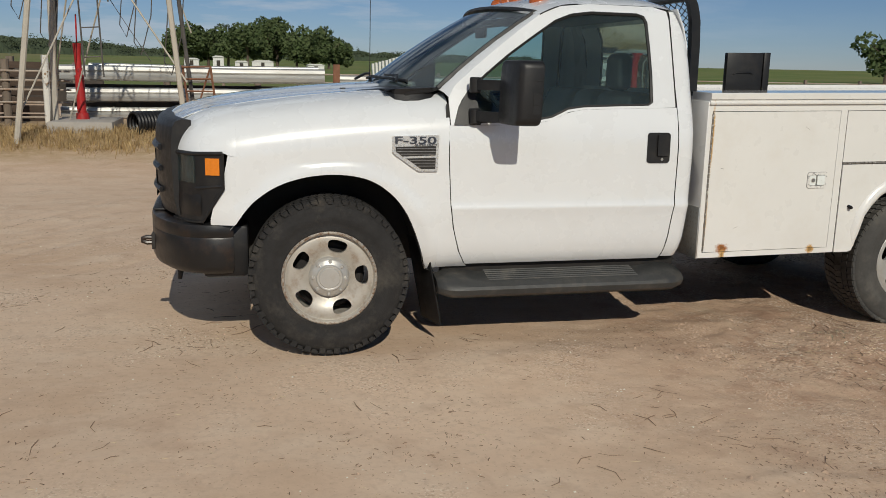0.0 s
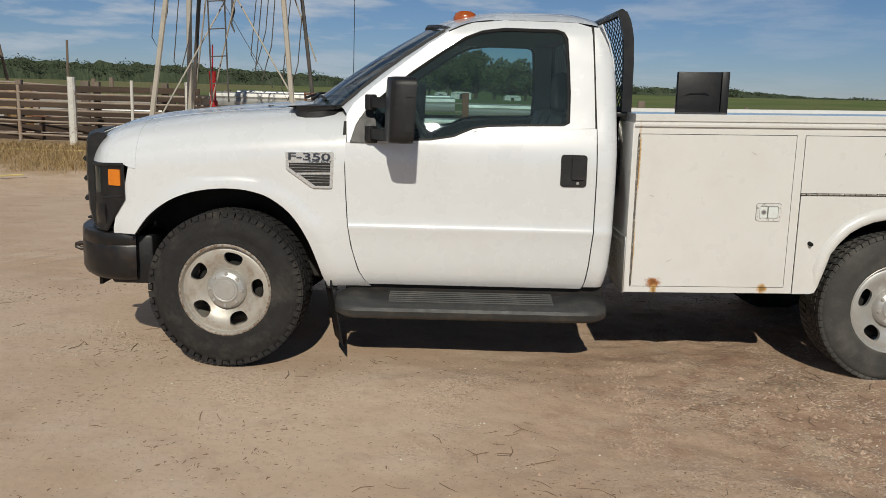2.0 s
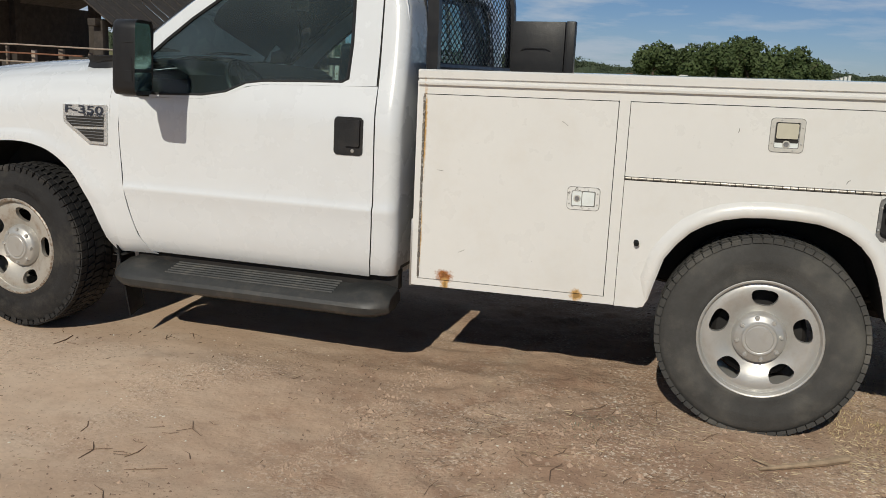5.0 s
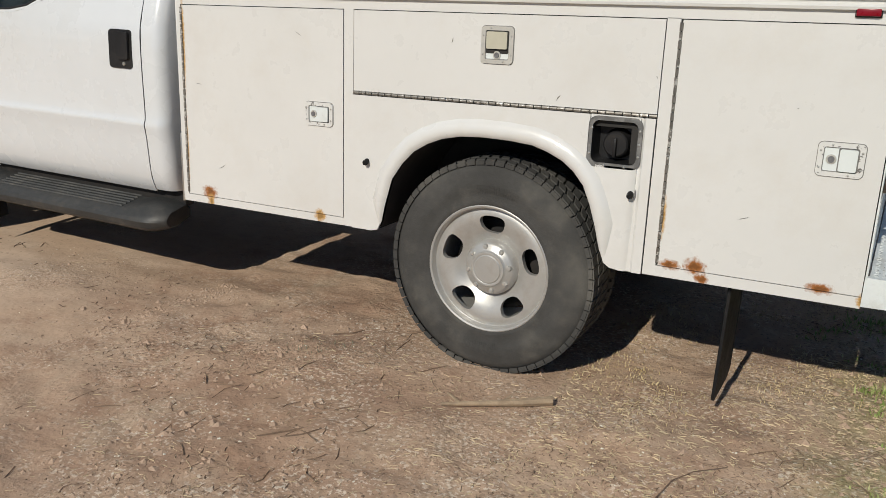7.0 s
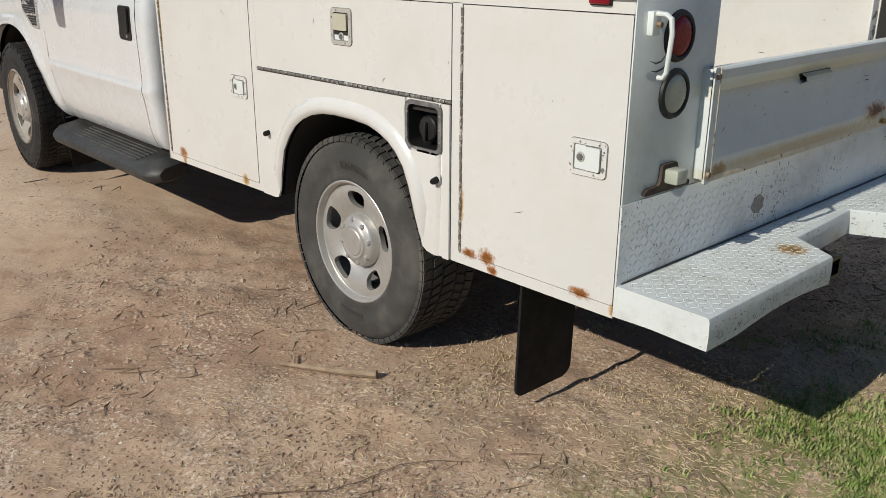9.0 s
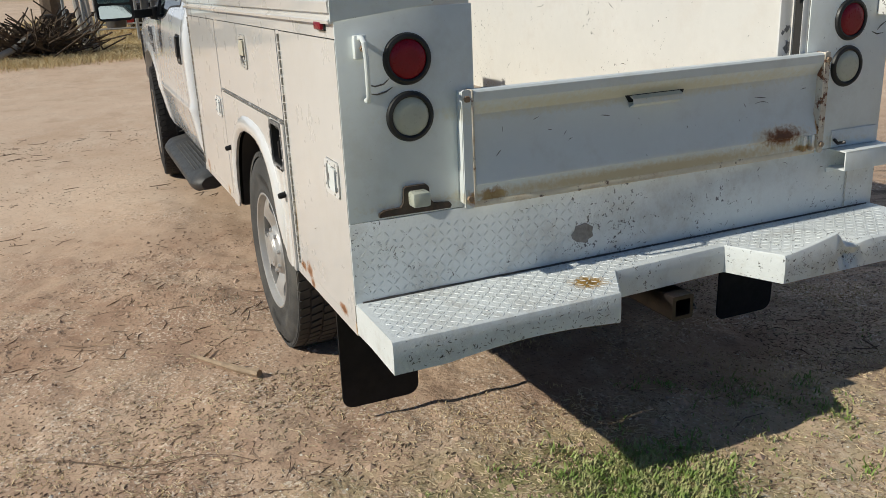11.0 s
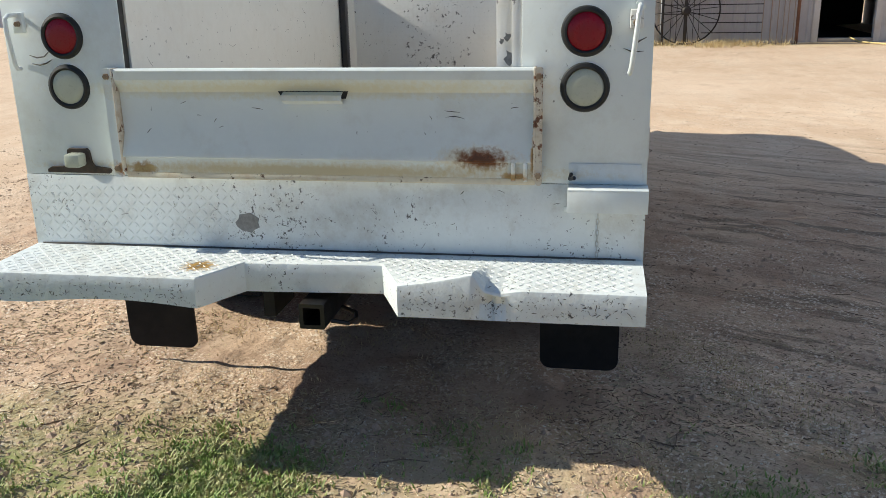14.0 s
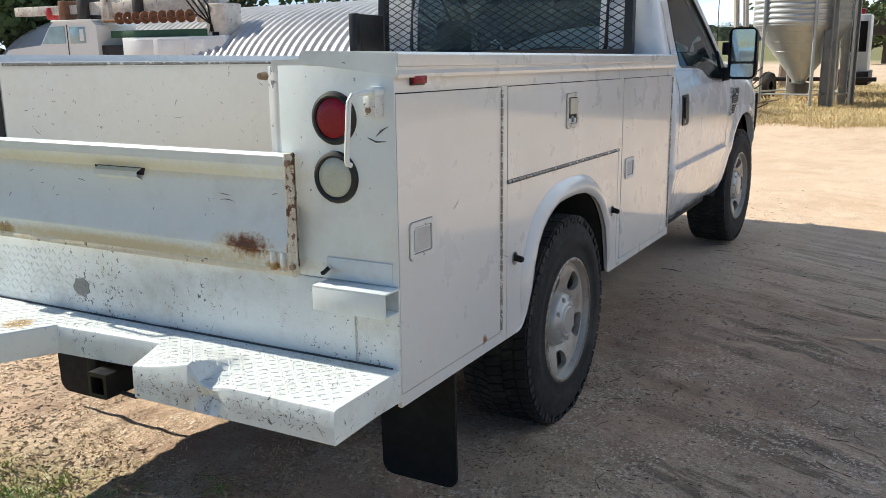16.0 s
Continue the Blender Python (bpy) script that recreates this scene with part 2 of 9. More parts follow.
M_RUSTEDGE = mat("rust-eaten paint edge", (0.72, 0.65, 0.53), 0.55, var=0.12, vscale=20, dirt=((0.42, 0.24, 0.1), 0.8, 18), chips=((0.16, 0.065, 0.03), 0.545, 34))
M_BARETREAD = mat("worn bare tread", (0.42, 0.39, 0.34), 0.4, metal=0.3, var=0.3, vscale=12, dirt=((0.2, 0.13, 0.08), 0.7, 9))
M_SCRATCH = mat("bared dark scratches", (0.085, 0.075, 0.065), 0.6, var=0.4, vscale=40)
M_BLACK = mat("black textured plastic", (0.014, 0.014, 0.015), 0.42, var=0.2, vscale=10, bump=0.12, bscale=200, dirt=((0.09, 0.075, 0.06), 0.22, 8), spec=0.4)
M_BLACKP = mat("black bumper paint", (0.010, 0.010, 0.011), 0.36, var=0.2, vscale=6, bump=0.05, bscale=90, dirt=((0.12, 0.06, 0.03), 0.4, 4))
M_RUNBOARD = mat("grey running board plastic", (0.036, 0.037, 0.037), 0.5, var=0.2, vscale=8, bump=0.12, bscale=200, dirt=((0.22, 0.19, 0.15), 0.3, 7))
M_RIB = mat("dusty grey tread strip", (0.075, 0.075, 0.073), 0.6, var=0.25, vscale=9, dirt=((0.24, 0.21, 0.17), 0.5, 8))
M_TYRE = mat("dusty tyre rubber", (0.019, 0.018, 0.018), 0.85, var=0.25, vscale=7, bump=0.3, bscale=120, dirt=((0.13, 0.115, 0.095), 0.5, 5))
M_TYRE2 = mat("dry grey tyre rubber", (0.066, 0.064, 0.060), 0.88, var=0.3, vscale=4, bump=0.3, bscale=120, dirt=((0.20, 0.185, 0.155), 0.7, 3.5), stretch=(1, 0.4, 1))
M_RIM = mat("silver wheel paint", (0.52, 0.51, 0.485), 0.38, metal=0.45, var=0.06, vscale=9, bump=0.05, bscale=80, dirt=((0.33, 0.25, 0.17), 0.35, 14))
M_RIMF = mat("rusty edged wheel paint", (0.50, 0.47, 0.42), 0.42, metal=0.35, var=0.08, vscale=9, bump=0.06, bscale=80, dirt=((0.25, 0.15, 0.08), 0.7, 16))
M_FRONTLIP = mat("rust-spotted rim lip", (0.42, 0.39, 0.34), 0.5, metal=0.35, var=0.15, vscale=25, alt=(0.17, 0.085, 0.04))
M_DARKRUST = mat("dark rusty steel", (0.085, 0.065, 0.05), 0.65, metal=0.3, var=0.35, vscale=25, dirt=((0.24, 0.13, 0.06), 0.5, 18))
M_LIP = mat("rusted rim lip", (0.33, 0.24, 0.16), 0.6, metal=0.3, var=0.3, vscale=25, dirt=((0.2, 0.09, 0.03), 0.7, 22))
M_CHASSIS = mat("dark chassis steel", (0.018, 0.016, 0.015), 0.75, var=0.3, vscale=8, dirt=((0.08, 0.06, 0.045), 0.4, 6))
M_FLAP = mat("black rubber flap", (0.008, 0.008, 0.009), 0.65, var=0.2, vscale=7, bump=0.1, bscale=90, dirt=((0.05, 0.045, 0.04), 0.3, 6), spec=0.3)
M_TRIM = mat("black rubber trim", (0.012, 0.012, 0.012), 0.5, var=0.1)
M_CHROME = mat("dull chrome", (0.74, 0.74, 0.73), 0.27, metal=0.6, var=0.06, vscale=20)
M_INNER = mat("grey cab trim", (0.065, 0.066, 0.064), 0.8, var=0.1, vscale=9, bump=0.1, bscale=160)
M_SEAT = mat("grey seat vinyl", (0.085, 0.085, 0.085), 0.6, var=0.15, vscale=7, bump=0.1, bscale=120)
M_AMBER = mat("amber lens", (0.75, 0.22, 0.015), 0.18, var=0.08, vscale=60, coat=0.5)
M_ROOFAMBER = mat("dull amber lens", (0.40, 0.085, 0.012), 0.2, var=0.15, vscale=60, coat=0.5)
M_RED = mat("red lens", (0.25, 0.004, 0.016), 0.3, var=0.12, vscale=50, coat=0.1, spec=0.3)
M_OPAL = mat("opal lens", (0.50, 0.52, 0.43), 0.3, var=0.05, vscale=30, coat=0.3)
M_CLEAR = glass("lamp lens", (0.7, 0.7, 0.7))
M_GLASS = glass("tinted side glass", (0.60, 0.75, 0.74), haze=0.055)
M_REARGLASS = glass("hazy tinted rear glass", (0.60, 0.75, 0.74), haze=0.20)
M_WSHIELD = glass("windscreen glass", (0.66, 0.74, 0.72), haze=0.05)
M_MIRROR = mat("mirror glass", (0.50, 0.58, 0.58), 0.03, metal=1.0, var=0.0)
M_INK = mat("dark badge ink", (0.03, 0.035, 0.05), 0.4, var=0.05)
M_WOODBED = mat("dusty worn floor", (0.44, 0.37, 0.30), 0.8, var=0.3, vscale=6, bump=0.2, dirt=((0.45, 0.35, 0.25), 0.5, 7))

# ---- mesh helpers: every vertex is in world metres, things are empties at their base ----
def thing(name, at, label, category, group="", kind=""):
    ob = new(name)
    ob.location = at
    ob.empty_display_size = 0.2
    return tagged(ob, label, category, group, kind)


def finish(bm, name, material, smooth=35):
    bmesh.ops.remove_doubles(bm, verts=bm.verts, dist=1e-5)
    bmesh.ops.recalc_face_normals(bm, faces=bm.faces)
    me = bpy.data.meshes.new(name)
    if smooth:
        lim = radians(smooth)
        for e in bm.edges:
            e.smooth = len(e.link_faces) == 2 and e.calc_face_angle(0) < lim
        for f in bm.faces:
            f.smooth = True
    bm.to_mesh(me)
    bm.free()
    me.materials.append(material)
    return me


def part(name, bm, material, parent, label="", smooth=35):
    me = bm if isinstance(bm, bpy.types.Mesh) else finish(bm, name, material, smooth)
    ob = new(name, me)
    if parent is not None:
        ob.parent = parent
        if parent.type == "EMPTY":
            ob.matrix_parent_inverse = Matrix.Translation(-parent.location)
    return tagged(ob, label)


def solo(name, bm, material, label, category, group="", kind="", smooth=35):
    """A thing that is one mesh; its origin stays at the world's."""
    return tagged(part(name, bm, material, None, "", smooth), label, category, group, kind)


def box(bm, a, b, bevel=0.0, seg=2):
    r = bmesh.ops.create_cube(bm, size=1)
    vs = r["verts"]
    for v in vs:
        v.co = Vector([(a[i] + b[i]) / 2 + v.co[i] * (b[i] - a[i]) for i in range(3)])
    if bevel:
        es = list({e for v in vs for e in v.link_edges})
        r = bmesh.ops.bevel(bm, geom=es, offset=bevel, segments=seg, profile=0.5, affect="EDGES", clamp_overlap=True)
        vs = list({v for f in r["faces"] for v in f.verts} | {v for v in vs if v.is_valid})
    return vs


def B(a, b, bevel=0.0, seg=2):
    bm = bmesh.new()
    box(bm, a, b, bevel, seg)
    return bm


def frame_of(d):
    d = Vector(d).normalized()
    u = d.cross(Vector((0, 0, 1)) if abs(d.z) < 0.9 else Vector((1, 0, 0))).normalized()
    return u, d.cross(u).normalized()


def tube(bm, pts, r, seg=8, cap=True, closed=False):
    """A round bar along points; r: one radius or one for each point."""
    pts = [Vector(p) for p in pts]
    n = len(pts)
    rs = r if isinstance(r, (list, tuple)) else [r] * n
    rings, u = [], None
    for i, p in enumerate(pts):
        a, b = pts[i - 1] if i or closed else p, pts[(i + 1) % n] if i < n - 1 or closed else p
        d = (b - a).normalized()
        if u is None:
            u, _ = frame_of(d)
        u = (u - d * u.dot(d)).normalized()
        w = d.cross(u)
        rings.append([bm.verts.new(p + (u * math.cos(k * math.tau / seg) + w * math.sin(k * math.tau / seg)) * rs[i]) for k in range(seg)])
    for i in range(n if closed else n - 1):
        a, b = rings[i], rings[(i + 1) % n]
        for k in range(seg):
            bm.faces.new((a[k], a[(k + 1) % seg], b[(k + 1) % seg], b[k]))
    if cap and not closed:
        bm.faces.new(rings[0][::-1]); bm.faces.new(rings[-1])
    return bm


def TUBE(pts, r, seg=8, closed=False):
    return tube(bmesh.new(), pts, r, seg, True, closed)


def loft(bm, rows, close=False):
    vs = [[bm.verts.new(p) for p in row] for row in rows]
    for a, b in zip(vs, vs[1:]):
        m = len(a)
        for k in range(m if close else m - 1):
            q = (a[k], a[(k + 1) % m], b[(k + 1) % m], b[k])
            if len({tuple(round(c, 6) for c in v.co) for v in q}) >= 3:
                bm.faces.new(q)
    return vs


def thick(bm, t):
    bmesh.ops.recalc_face_normals(bm, faces=bm.faces)
    bmesh.ops.solidify(bm, geom=bm.faces[:], thickness=t)
    return bm


def prism(bm, pts, to, depth):
    """A flat outline pts (2D), laid by to(u, v, d) and given depth along d."""
    a = [bm.verts.new(to(u, v, 0)) for u, v in pts]
    b = [bm.verts.new(to(u, v, depth)) for u, v in pts]
    bm.faces.new(a); bm.faces.new(b[::-1])
    for k in range(len(pts)):
        j = (k + 1) % len(pts)
        bm.faces.new((a[k], b[k], b[j], a[j]))
    return bm


def rrect(x0, z0, x1, z1, r, seg=4):
    out = []
    for cx, cz, a0 in ((x1 - r, z1 - r, 0), (x0 + r, z1 - r, 90), (x0 + r, z0 + r, 180), (x1 - r, z0 + r, 270)):
        for k in range(seg + 1):
            a = radians(a0 + 90 * k / seg)
            out.append((cx + r * math.cos(a), cz + r * math.sin(a)))
    return out


def bevel_all(bm, w, seg=2, angle=40):
    es = [e for e in bm.edges if len(e.link_faces) == 2 and e.calc_face_angle(0) > radians(angle)]
    bmesh.ops.bevel(bm, geom=es, offset=w, segments=seg, profile=0.5, affect="EDGES", clamp_overlap=True)
    return bm


def ring_plate(bm, outer, inner, to, depth):
    """A plate with one opening; outer and inner outlines have the same count."""
    rows = []
    for o, i in zip(outer, inner):
        rows.append([to(*o, 0), to(*i, 0), to(*i, depth), to(*o, depth)])
    rows.append(rows[0])
    loft(bm, rows, close=True)
    return bm


def lathe(bm, prof, centre, axis, seg=32, closed=False):
    """prof: (radius, along) pairs turned about axis through centre."""
    u, w = frame_of(axis)
    d = Vector(axis).normalized()
    c = Vector(centre)
    rows = []
    for k in range(seg + 1):
        a = math.tau * k / seg
        o = u * math.cos(a) + w * math.sin(a)
        rows.append([c + o * r + d * h for r, h in (prof + prof[:1] if closed else prof)])
    loft(bm, rows)
    return bm


def lerp(tab, x):
    if x <= tab[0][0]:
        return tab[0][1]
    for (a, p), (b, q) in zip(tab, tab[1:]):
        if x <= b:
            return p + (q - p) * (x - a) / (b - a)
    return tab[-1][1]


def smooth_tab(tab, x):
    """Like lerp, with eased slopes (Catmull-Rom)."""
    if x <= tab[0][0]:
        return tab[0][1]
    if x >= tab[-1][0]:
        return tab[-1][1]
    for i in range(len(tab) - 1):
        (a, p), (b, q) = tab[i], tab[i + 1]
        if a <= x <= b:
            m0 = (q - tab[i - 1][1]) / (b - tab[i - 1][0]) if i else (q - p) / (b - a)
            m1 = (tab[i + 2][1] - p) / (tab[i + 2][0] - a) if i + 2 < len(tab) else (q - p) / (b - a)
            s, h = (x - a) / (b - a), b - a
            return (2 * s**3 - 3 * s**2 + 1) * p + (s**3 - 2 * s**2 + s) * h * m0 + (-2 * s**3 + 3 * s**2) * q + (s**3 - s**2) * h * m1
    return tab[-1][1]


def steps(a, b, n):
    return [a + (b - a) * k / n for k in range(n + 1)]


W = 1.98  # the truck's sides stand at y = 0 and y = W

# ---- the truck: service body ----
truck = thing("utility_truck", (0, 0, 0), "white pickup truck with a white service body, parked on bare dirt", "pickup truck")
TILT, XR = 0.0145, 4.845


def F(x, y, z):
    """The service body rises a little towards its tail."""
    return Vector((x, y, z - TILT * (XR - x)))


def side(s):
    """Lays (x, z, depth) on the left (s=0) or right (s=1) outer side; depth runs inwards."""
    return (lambda x, z, d: F(x, d, z)) if s == 0 else (lambda x, z, d: F(x, W - d, z))


def tilted(bm):
    for v in bm.verts:
        v.co.z -= TILT * (XR - v.co.x)
    return bm


ARCH = [(3.085, 0.505), (3.108, 0.512), (3.124, 0.545), (3.140, 0.62), (3.170, 0.725), (3.215, 0.79), (3.265, 0.842), (3.325, 0.878), (3.386, 0.902), (3.46, 0.917), (3.546, 0.922),
        (3.65, 0.920), (3.74, 0.912), (3.80, 0.894), (3.857, 0.868), (3.90, 0.836), (3.94, 0.79), (3.97, 0.725), (3.995, 0.65), (4.012, 0.57), (4.028, 0.525), (4.05, 0.51), (4.085, 0.505)]


def panel(outline, s, depth=0.012, proud=0.0, bev=0.0015):
    to = side(s)
    bm = prism(bmesh.new(), outline, lambda x, z, d: to(x, z, d - proud), depth + proud)
    if bev:
        bevel_all(bm, bev, 1)
    return bm


def rect(x0, z0, x1, z1):
    return [(x0, z0), (x1, z0), (x1, z1), (x0, z1)]


def paddle_latch(pk, s, x0, z0, x1, z1, tall=False):
    """A recessed paddle latch with its rim, tray, paddle and lock."""
    to = side(s)
    bm = bmesh.new()
    o, i = rrect(x0, z0, x1, z1, 0.014), rrect(x0 + 0.016, z0 + 0.014, x1 - 0.016, z1 - 0.014, 0.006)
    ring_plate(bm, o, i, lambda x, z, d: to(x, z, d - 0.0065), 0.006)
    latch = part("latch", bm, M_LATCH if tall else M_FRAME, pk, "worn metal paddle latch")
    part("gasket", prism(bmesh.new(), rrect(x0 - 0.0022, z0 - 0.0022, x1 + 0.0022, z1 + 0.0022, 0.0155), lambda x, z, d: to(x, z, d - 0.0018), 0.001), M_GASKET, latch)
    bm = prism(bmesh.new(), i, lambda x, z, d: to(x, z, d - 0.0024), 0.0008)
    part("tray", bm, M_TAIL, latch)
    bm = bmesh.new()
    ring_plate(bm, [(x, z) for x, z in i], rrect(x0 + 0.0185, z0 + 0.0165, x1 - 0.0185, z1 - 0.0165, 0.004), lambda x, z, d: to(x, z, d - 0.0034), 0.001)
    part("inner_seam", bm, M_GASKET, latch)
    w, h = x1 - x0, z1 - z0
    if tall:
        px0, px1, pz0, pz1 = x0 + 0.022, x1 - 0.022, z0 + 0.40 * h, z1 - 0.018
        lx, lz = (x0 + x1) / 2, z0 + 0.23 * h
    else:
        px0, px1, pz0, pz1 = x0 + 0.47 * w, x1 - 0.02, z0 + 0.018, z1 - 0.018
        lx, lz = x0 + 0.30 * w, (z0 + z1) / 2
        if s:
            px0, px1, lx = x0 + x1 - px1, x0 + x1 - px0, x0 + x1 - lx
    if s and not tall:
        # a flush recessed cup
        part("cup", bevel_all(prism(bmesh.new(), rrect(x0 + 0.024, z0 + 0.020, x1 - 0.024, z1 - 0.020, 0.006), lambda x, z, d: to(x, z, d - 0.0045), 0.002), 0.0008, 1), M_CUP, latch, "grey recessed cup")
        return
    # the paddle stands over a flat dark strip that paints in the slot's shade
    bm = prism(bmesh.new(), rrect(px0 - 0.004, pz0 - (0.016 if tall else 0.003), px1 + 0.003, pz1 + 0.003, 0.005), lambda x, z, d: to(x, z, d - 0.0036), 0.001)
    part("slot", bm, M_SEAM if tall else M_GASKET, latch)
    bm = prism(bmesh.new(), rrect(px0, pz0, px1, pz1, 0.005), lambda x, z, d: to(x, z, d - 0.0115), 0.0065)
    part("paddle", bevel_all(bm, 0.002), M_PADDLE if tall else M_TAIL, latch)
    bm = lathe(bmesh.new(), [(0.0, 0.005), (0.007, 0.006), (0.009, 0.006), (0.010, 0.0)], to(lx, lz, -0.003), (0, -1 if s == 0 else 1, 0), 14)
    lk = part("lock", bm, M_LOCK, latch, "dull grey lock")
    part("lock_ring", lathe(bmesh.new(), [(0.010, 0.0025), (0.0135, 0.0025), (0.015, 0.0)], to(lx, lz, -0.0032), (0, -1 if s == 0 else 1, 0), 14), M_LATCH, lk)
    for rx, rz in ((x0 + 0.008, z0 + 0.25 * h), (x0 + 0.008, z1 - 0.25 * h), (x1 - 0.008, z0 + 0.25 * h), (x1 - 0.008, z1 - 0.25 * h), (x0 + 0.3 * w, z1 - 0.007), (x0 + 0.7 * w, z0 + 0.007)):
        part("rivet", lathe(bmesh.new(), [(0, 0.0028), (0.0025, 0.0022), (0.0036, 0.0)], to(rx, rz, -0.0065), (0, -1 if s == 0 else 1, 0), 8), M_STEEL, latch)


def piano_hinge(pk, s, x0, z0, x1, z1):
    to = side(s)
    n = int(math.hypot(x1 - x0, z1 - z0) / 0.028)
    bm = bmesh.new()
    for k in range(n):
        a, b = (k + 0.06) / n, (k + 0.94) / n
        tube(bm, [to(x0 + (x1 - x0) * a, z0 + (z1 - z0) * a, -0.002), to(x0 + (x1 - x0) * b, z0 + (z1 - z0) * b, -0.002)], 0.006 if k % 2 else 0.0053, 8)
    tagged(part("piano_hinge", bm, M_HINGE, pk, "worn paint on a piano hinge"), kind="stuff")


def side_pack(s):
    to = side(s)
    # core behind the panels, open over the wheel; its unlit inside is painted near-black
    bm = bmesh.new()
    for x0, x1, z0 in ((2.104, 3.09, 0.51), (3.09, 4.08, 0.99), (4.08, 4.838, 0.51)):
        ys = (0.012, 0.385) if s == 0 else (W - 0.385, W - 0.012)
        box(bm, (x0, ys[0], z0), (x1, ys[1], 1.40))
    # wheel house, its deep shade painted in the same near-black
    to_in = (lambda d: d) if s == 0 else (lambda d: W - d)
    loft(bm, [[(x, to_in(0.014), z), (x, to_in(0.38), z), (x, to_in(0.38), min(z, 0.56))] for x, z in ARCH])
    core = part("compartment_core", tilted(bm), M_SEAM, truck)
    # frame strips, fender panel and doors, with open seams between them
    F_ = [rect(2.10, 0.505, 2.9885, 0.536), rect(2.10, 0.536, 2.122, 1.385), rect(2.122, 1.345, 4.8395, 1.385), rect(2.9455, 0.536, 2.9885, 1.345),
          rect(4.164, 0.505, 4.207, 1.347), rect(4.207, 0.505, 4.8395, 0.541)]
    for o in F_:
        part("frame_strip", panel(o, s), M_BODY, truck)
    # the lower panel over the wheel, with its arch
    bm = bmesh.new()
    cols = sorted({round(v, 4) for v in [2.9915, 3.03, 3.06, 4.10, 4.13, 4.161] + [p[0] for p in ARCH]})
    rows = []
    for x in cols:
        zl = 0.505 if x <= ARCH[0][0] or x >= ARCH[-1][0] else lerp(ARCH, x)
        rows.append([to(x, zl, 0), to(x, 1.03, 0)])
    if s == 0:
        # leave the fuel filler open
        rows_a = [r for r, x in zip(rows, cols) if x <= 3.94]
        loft(bm, rows_a + [[to(3.945, lerp(ARCH, 3.945), 0), to(3.945, 1.03, 0)]])
        mid = [3.945] + [x for x in cols if 3.945 < x < 4.113] + [4.113]
        loft(bm, [[to(x, 0.505 if x >= ARCH[-1][0] else lerp(ARCH, x), 0), to(x, 0.862, 0)] for x in mid])
        loft(bm, [[to(3.945, 1.018, 0), to(3.945, 1.03, 0)], [to(4.113, 1.018, 0), to(4.113, 1.03, 0)]])
        loft(bm, [[to(4.113, 0.505, 0), to(4.113, 1.03, 0)]] + [r for r, x in zip(rows, cols) if x > 4.113])
    else:
        loft(bm, rows)
    bmesh.ops.remove_doubles(bm, verts=bm.verts, dist=1e-4)
    part("wheel_panel", thick(bm, 0.008), M_BODY, truck)
    # the raised lip round the arch
    bm = bmesh.new()
    prof = [(0.0, 0.0), (-0.006, -0.012), (0.006, -0.024), (0.025, -0.026), (0.045, -0.018), (0.062, -0.004), (0.066, 0.001)]
    rows = []
    for i, (x, z) in enumerate(ARCH):
        a, b = ARCH[max(0, i - 1)], ARCH[min(len(ARCH) - 1, i + 1)]
        t = Vector((b[0] - a[0], b[1] - a[1])).normalized()
        nrm = Vector((-t.y, t.x))
        k = min(1.0, max(0.12, (z - 0.505) / 0.12))
        rows.append([to(x + nrm.x * o * k, z + nrm.y * o * k, d * k - 0.0005) for o, d in prof])
    loft(bm, rows)
    part("arch_lip", bm, M_BODY, truck, smooth=60)
    doors = [("compartment_door", rect(2.128, 0.539, 2.9425, 1.342), (2.765, 0.896, 2.896, 0.988), False), ("drop_door", rect(2.9915, 1.045, 4.161, 1.342), (3.524, 1.175, 3.646, 1.302), True),
             ("compartment_door", rect(4.214, 0.544, 4.8375, 1.342), (4.655, 0.902, 4.786, 1.004), False)]
    for nm, o, lt, tall in doors:
        d = part(nm, panel(o, s, 0.014, 0.0015, 0.002), M_BODY, truck)
        paddle_latch(d, s, *lt, tall)
    piano_hinge(truck, s, 2.990, 1.038, 4.164, 1.038)
    piano_hinge(truck, s, 2.125, 0.545, 2.125, 1.335)
    piano_hinge(truck, s, 4.2105, 0.55, 4.2105, 1.335)
    # rubber door stops
    for x, z in ((3.058, 0.78), (4.10, 0.776)):
        bm = lathe(bmesh.new(), [(0, 0.034), (0.008, 0.034), (0.011, 0.028), (0.011, 0.006), (0.017, 0.0)], to(x, z, 0), (0.15, -1 if s == 0 else 1, -0.15), 14)
        ds = part("door_stop", bm, M_FLAP, truck, "black rubber stop")
        part("stop_plate", prism(bmesh.new(), rrect(x - 0.018, z - 0.026, x + 0.018, z + 0.020, 0.016), lambda u, v, d: to(u, v, d - 0.002), 0.0015), M_LOCK, ds)
    # drip rail and lid
    bm = bmesh.new()
    sec = [(0.0, 1.385), (-0.014, 1.383), (-0.016, 1.392), (-0.004, 1.402), (-0.004, 1.409), (-0.014, 1.412), (-0.016, 1.440), (-0.008, 1.447), (0.27, 1.452), (0.285, 1.43), (0.385, 1.427), (0.385, 1.40), (0.02, 1.40)]
    rows = [[to(x, z, d) for d, z in sec] for x in steps(2.098, 4.843, 12)]
    vs = loft(bm, rows, close=True)
    bm.faces.new(vs[0]); bm.faces.new(vs[-1][::-1])
    part("top_lid", bm, M_BODY, truck, "white lid with a folded drip rail", smooth=20)
    # front end of the pack
    ys = (0.0, 0.385) if s == 0 else (W - 0.385, W)
    part("front_panel", tilted(B((2.092, ys[0], 0.505), (2.102, ys[1], 1.40), 0.002)), M_BODY, truck)
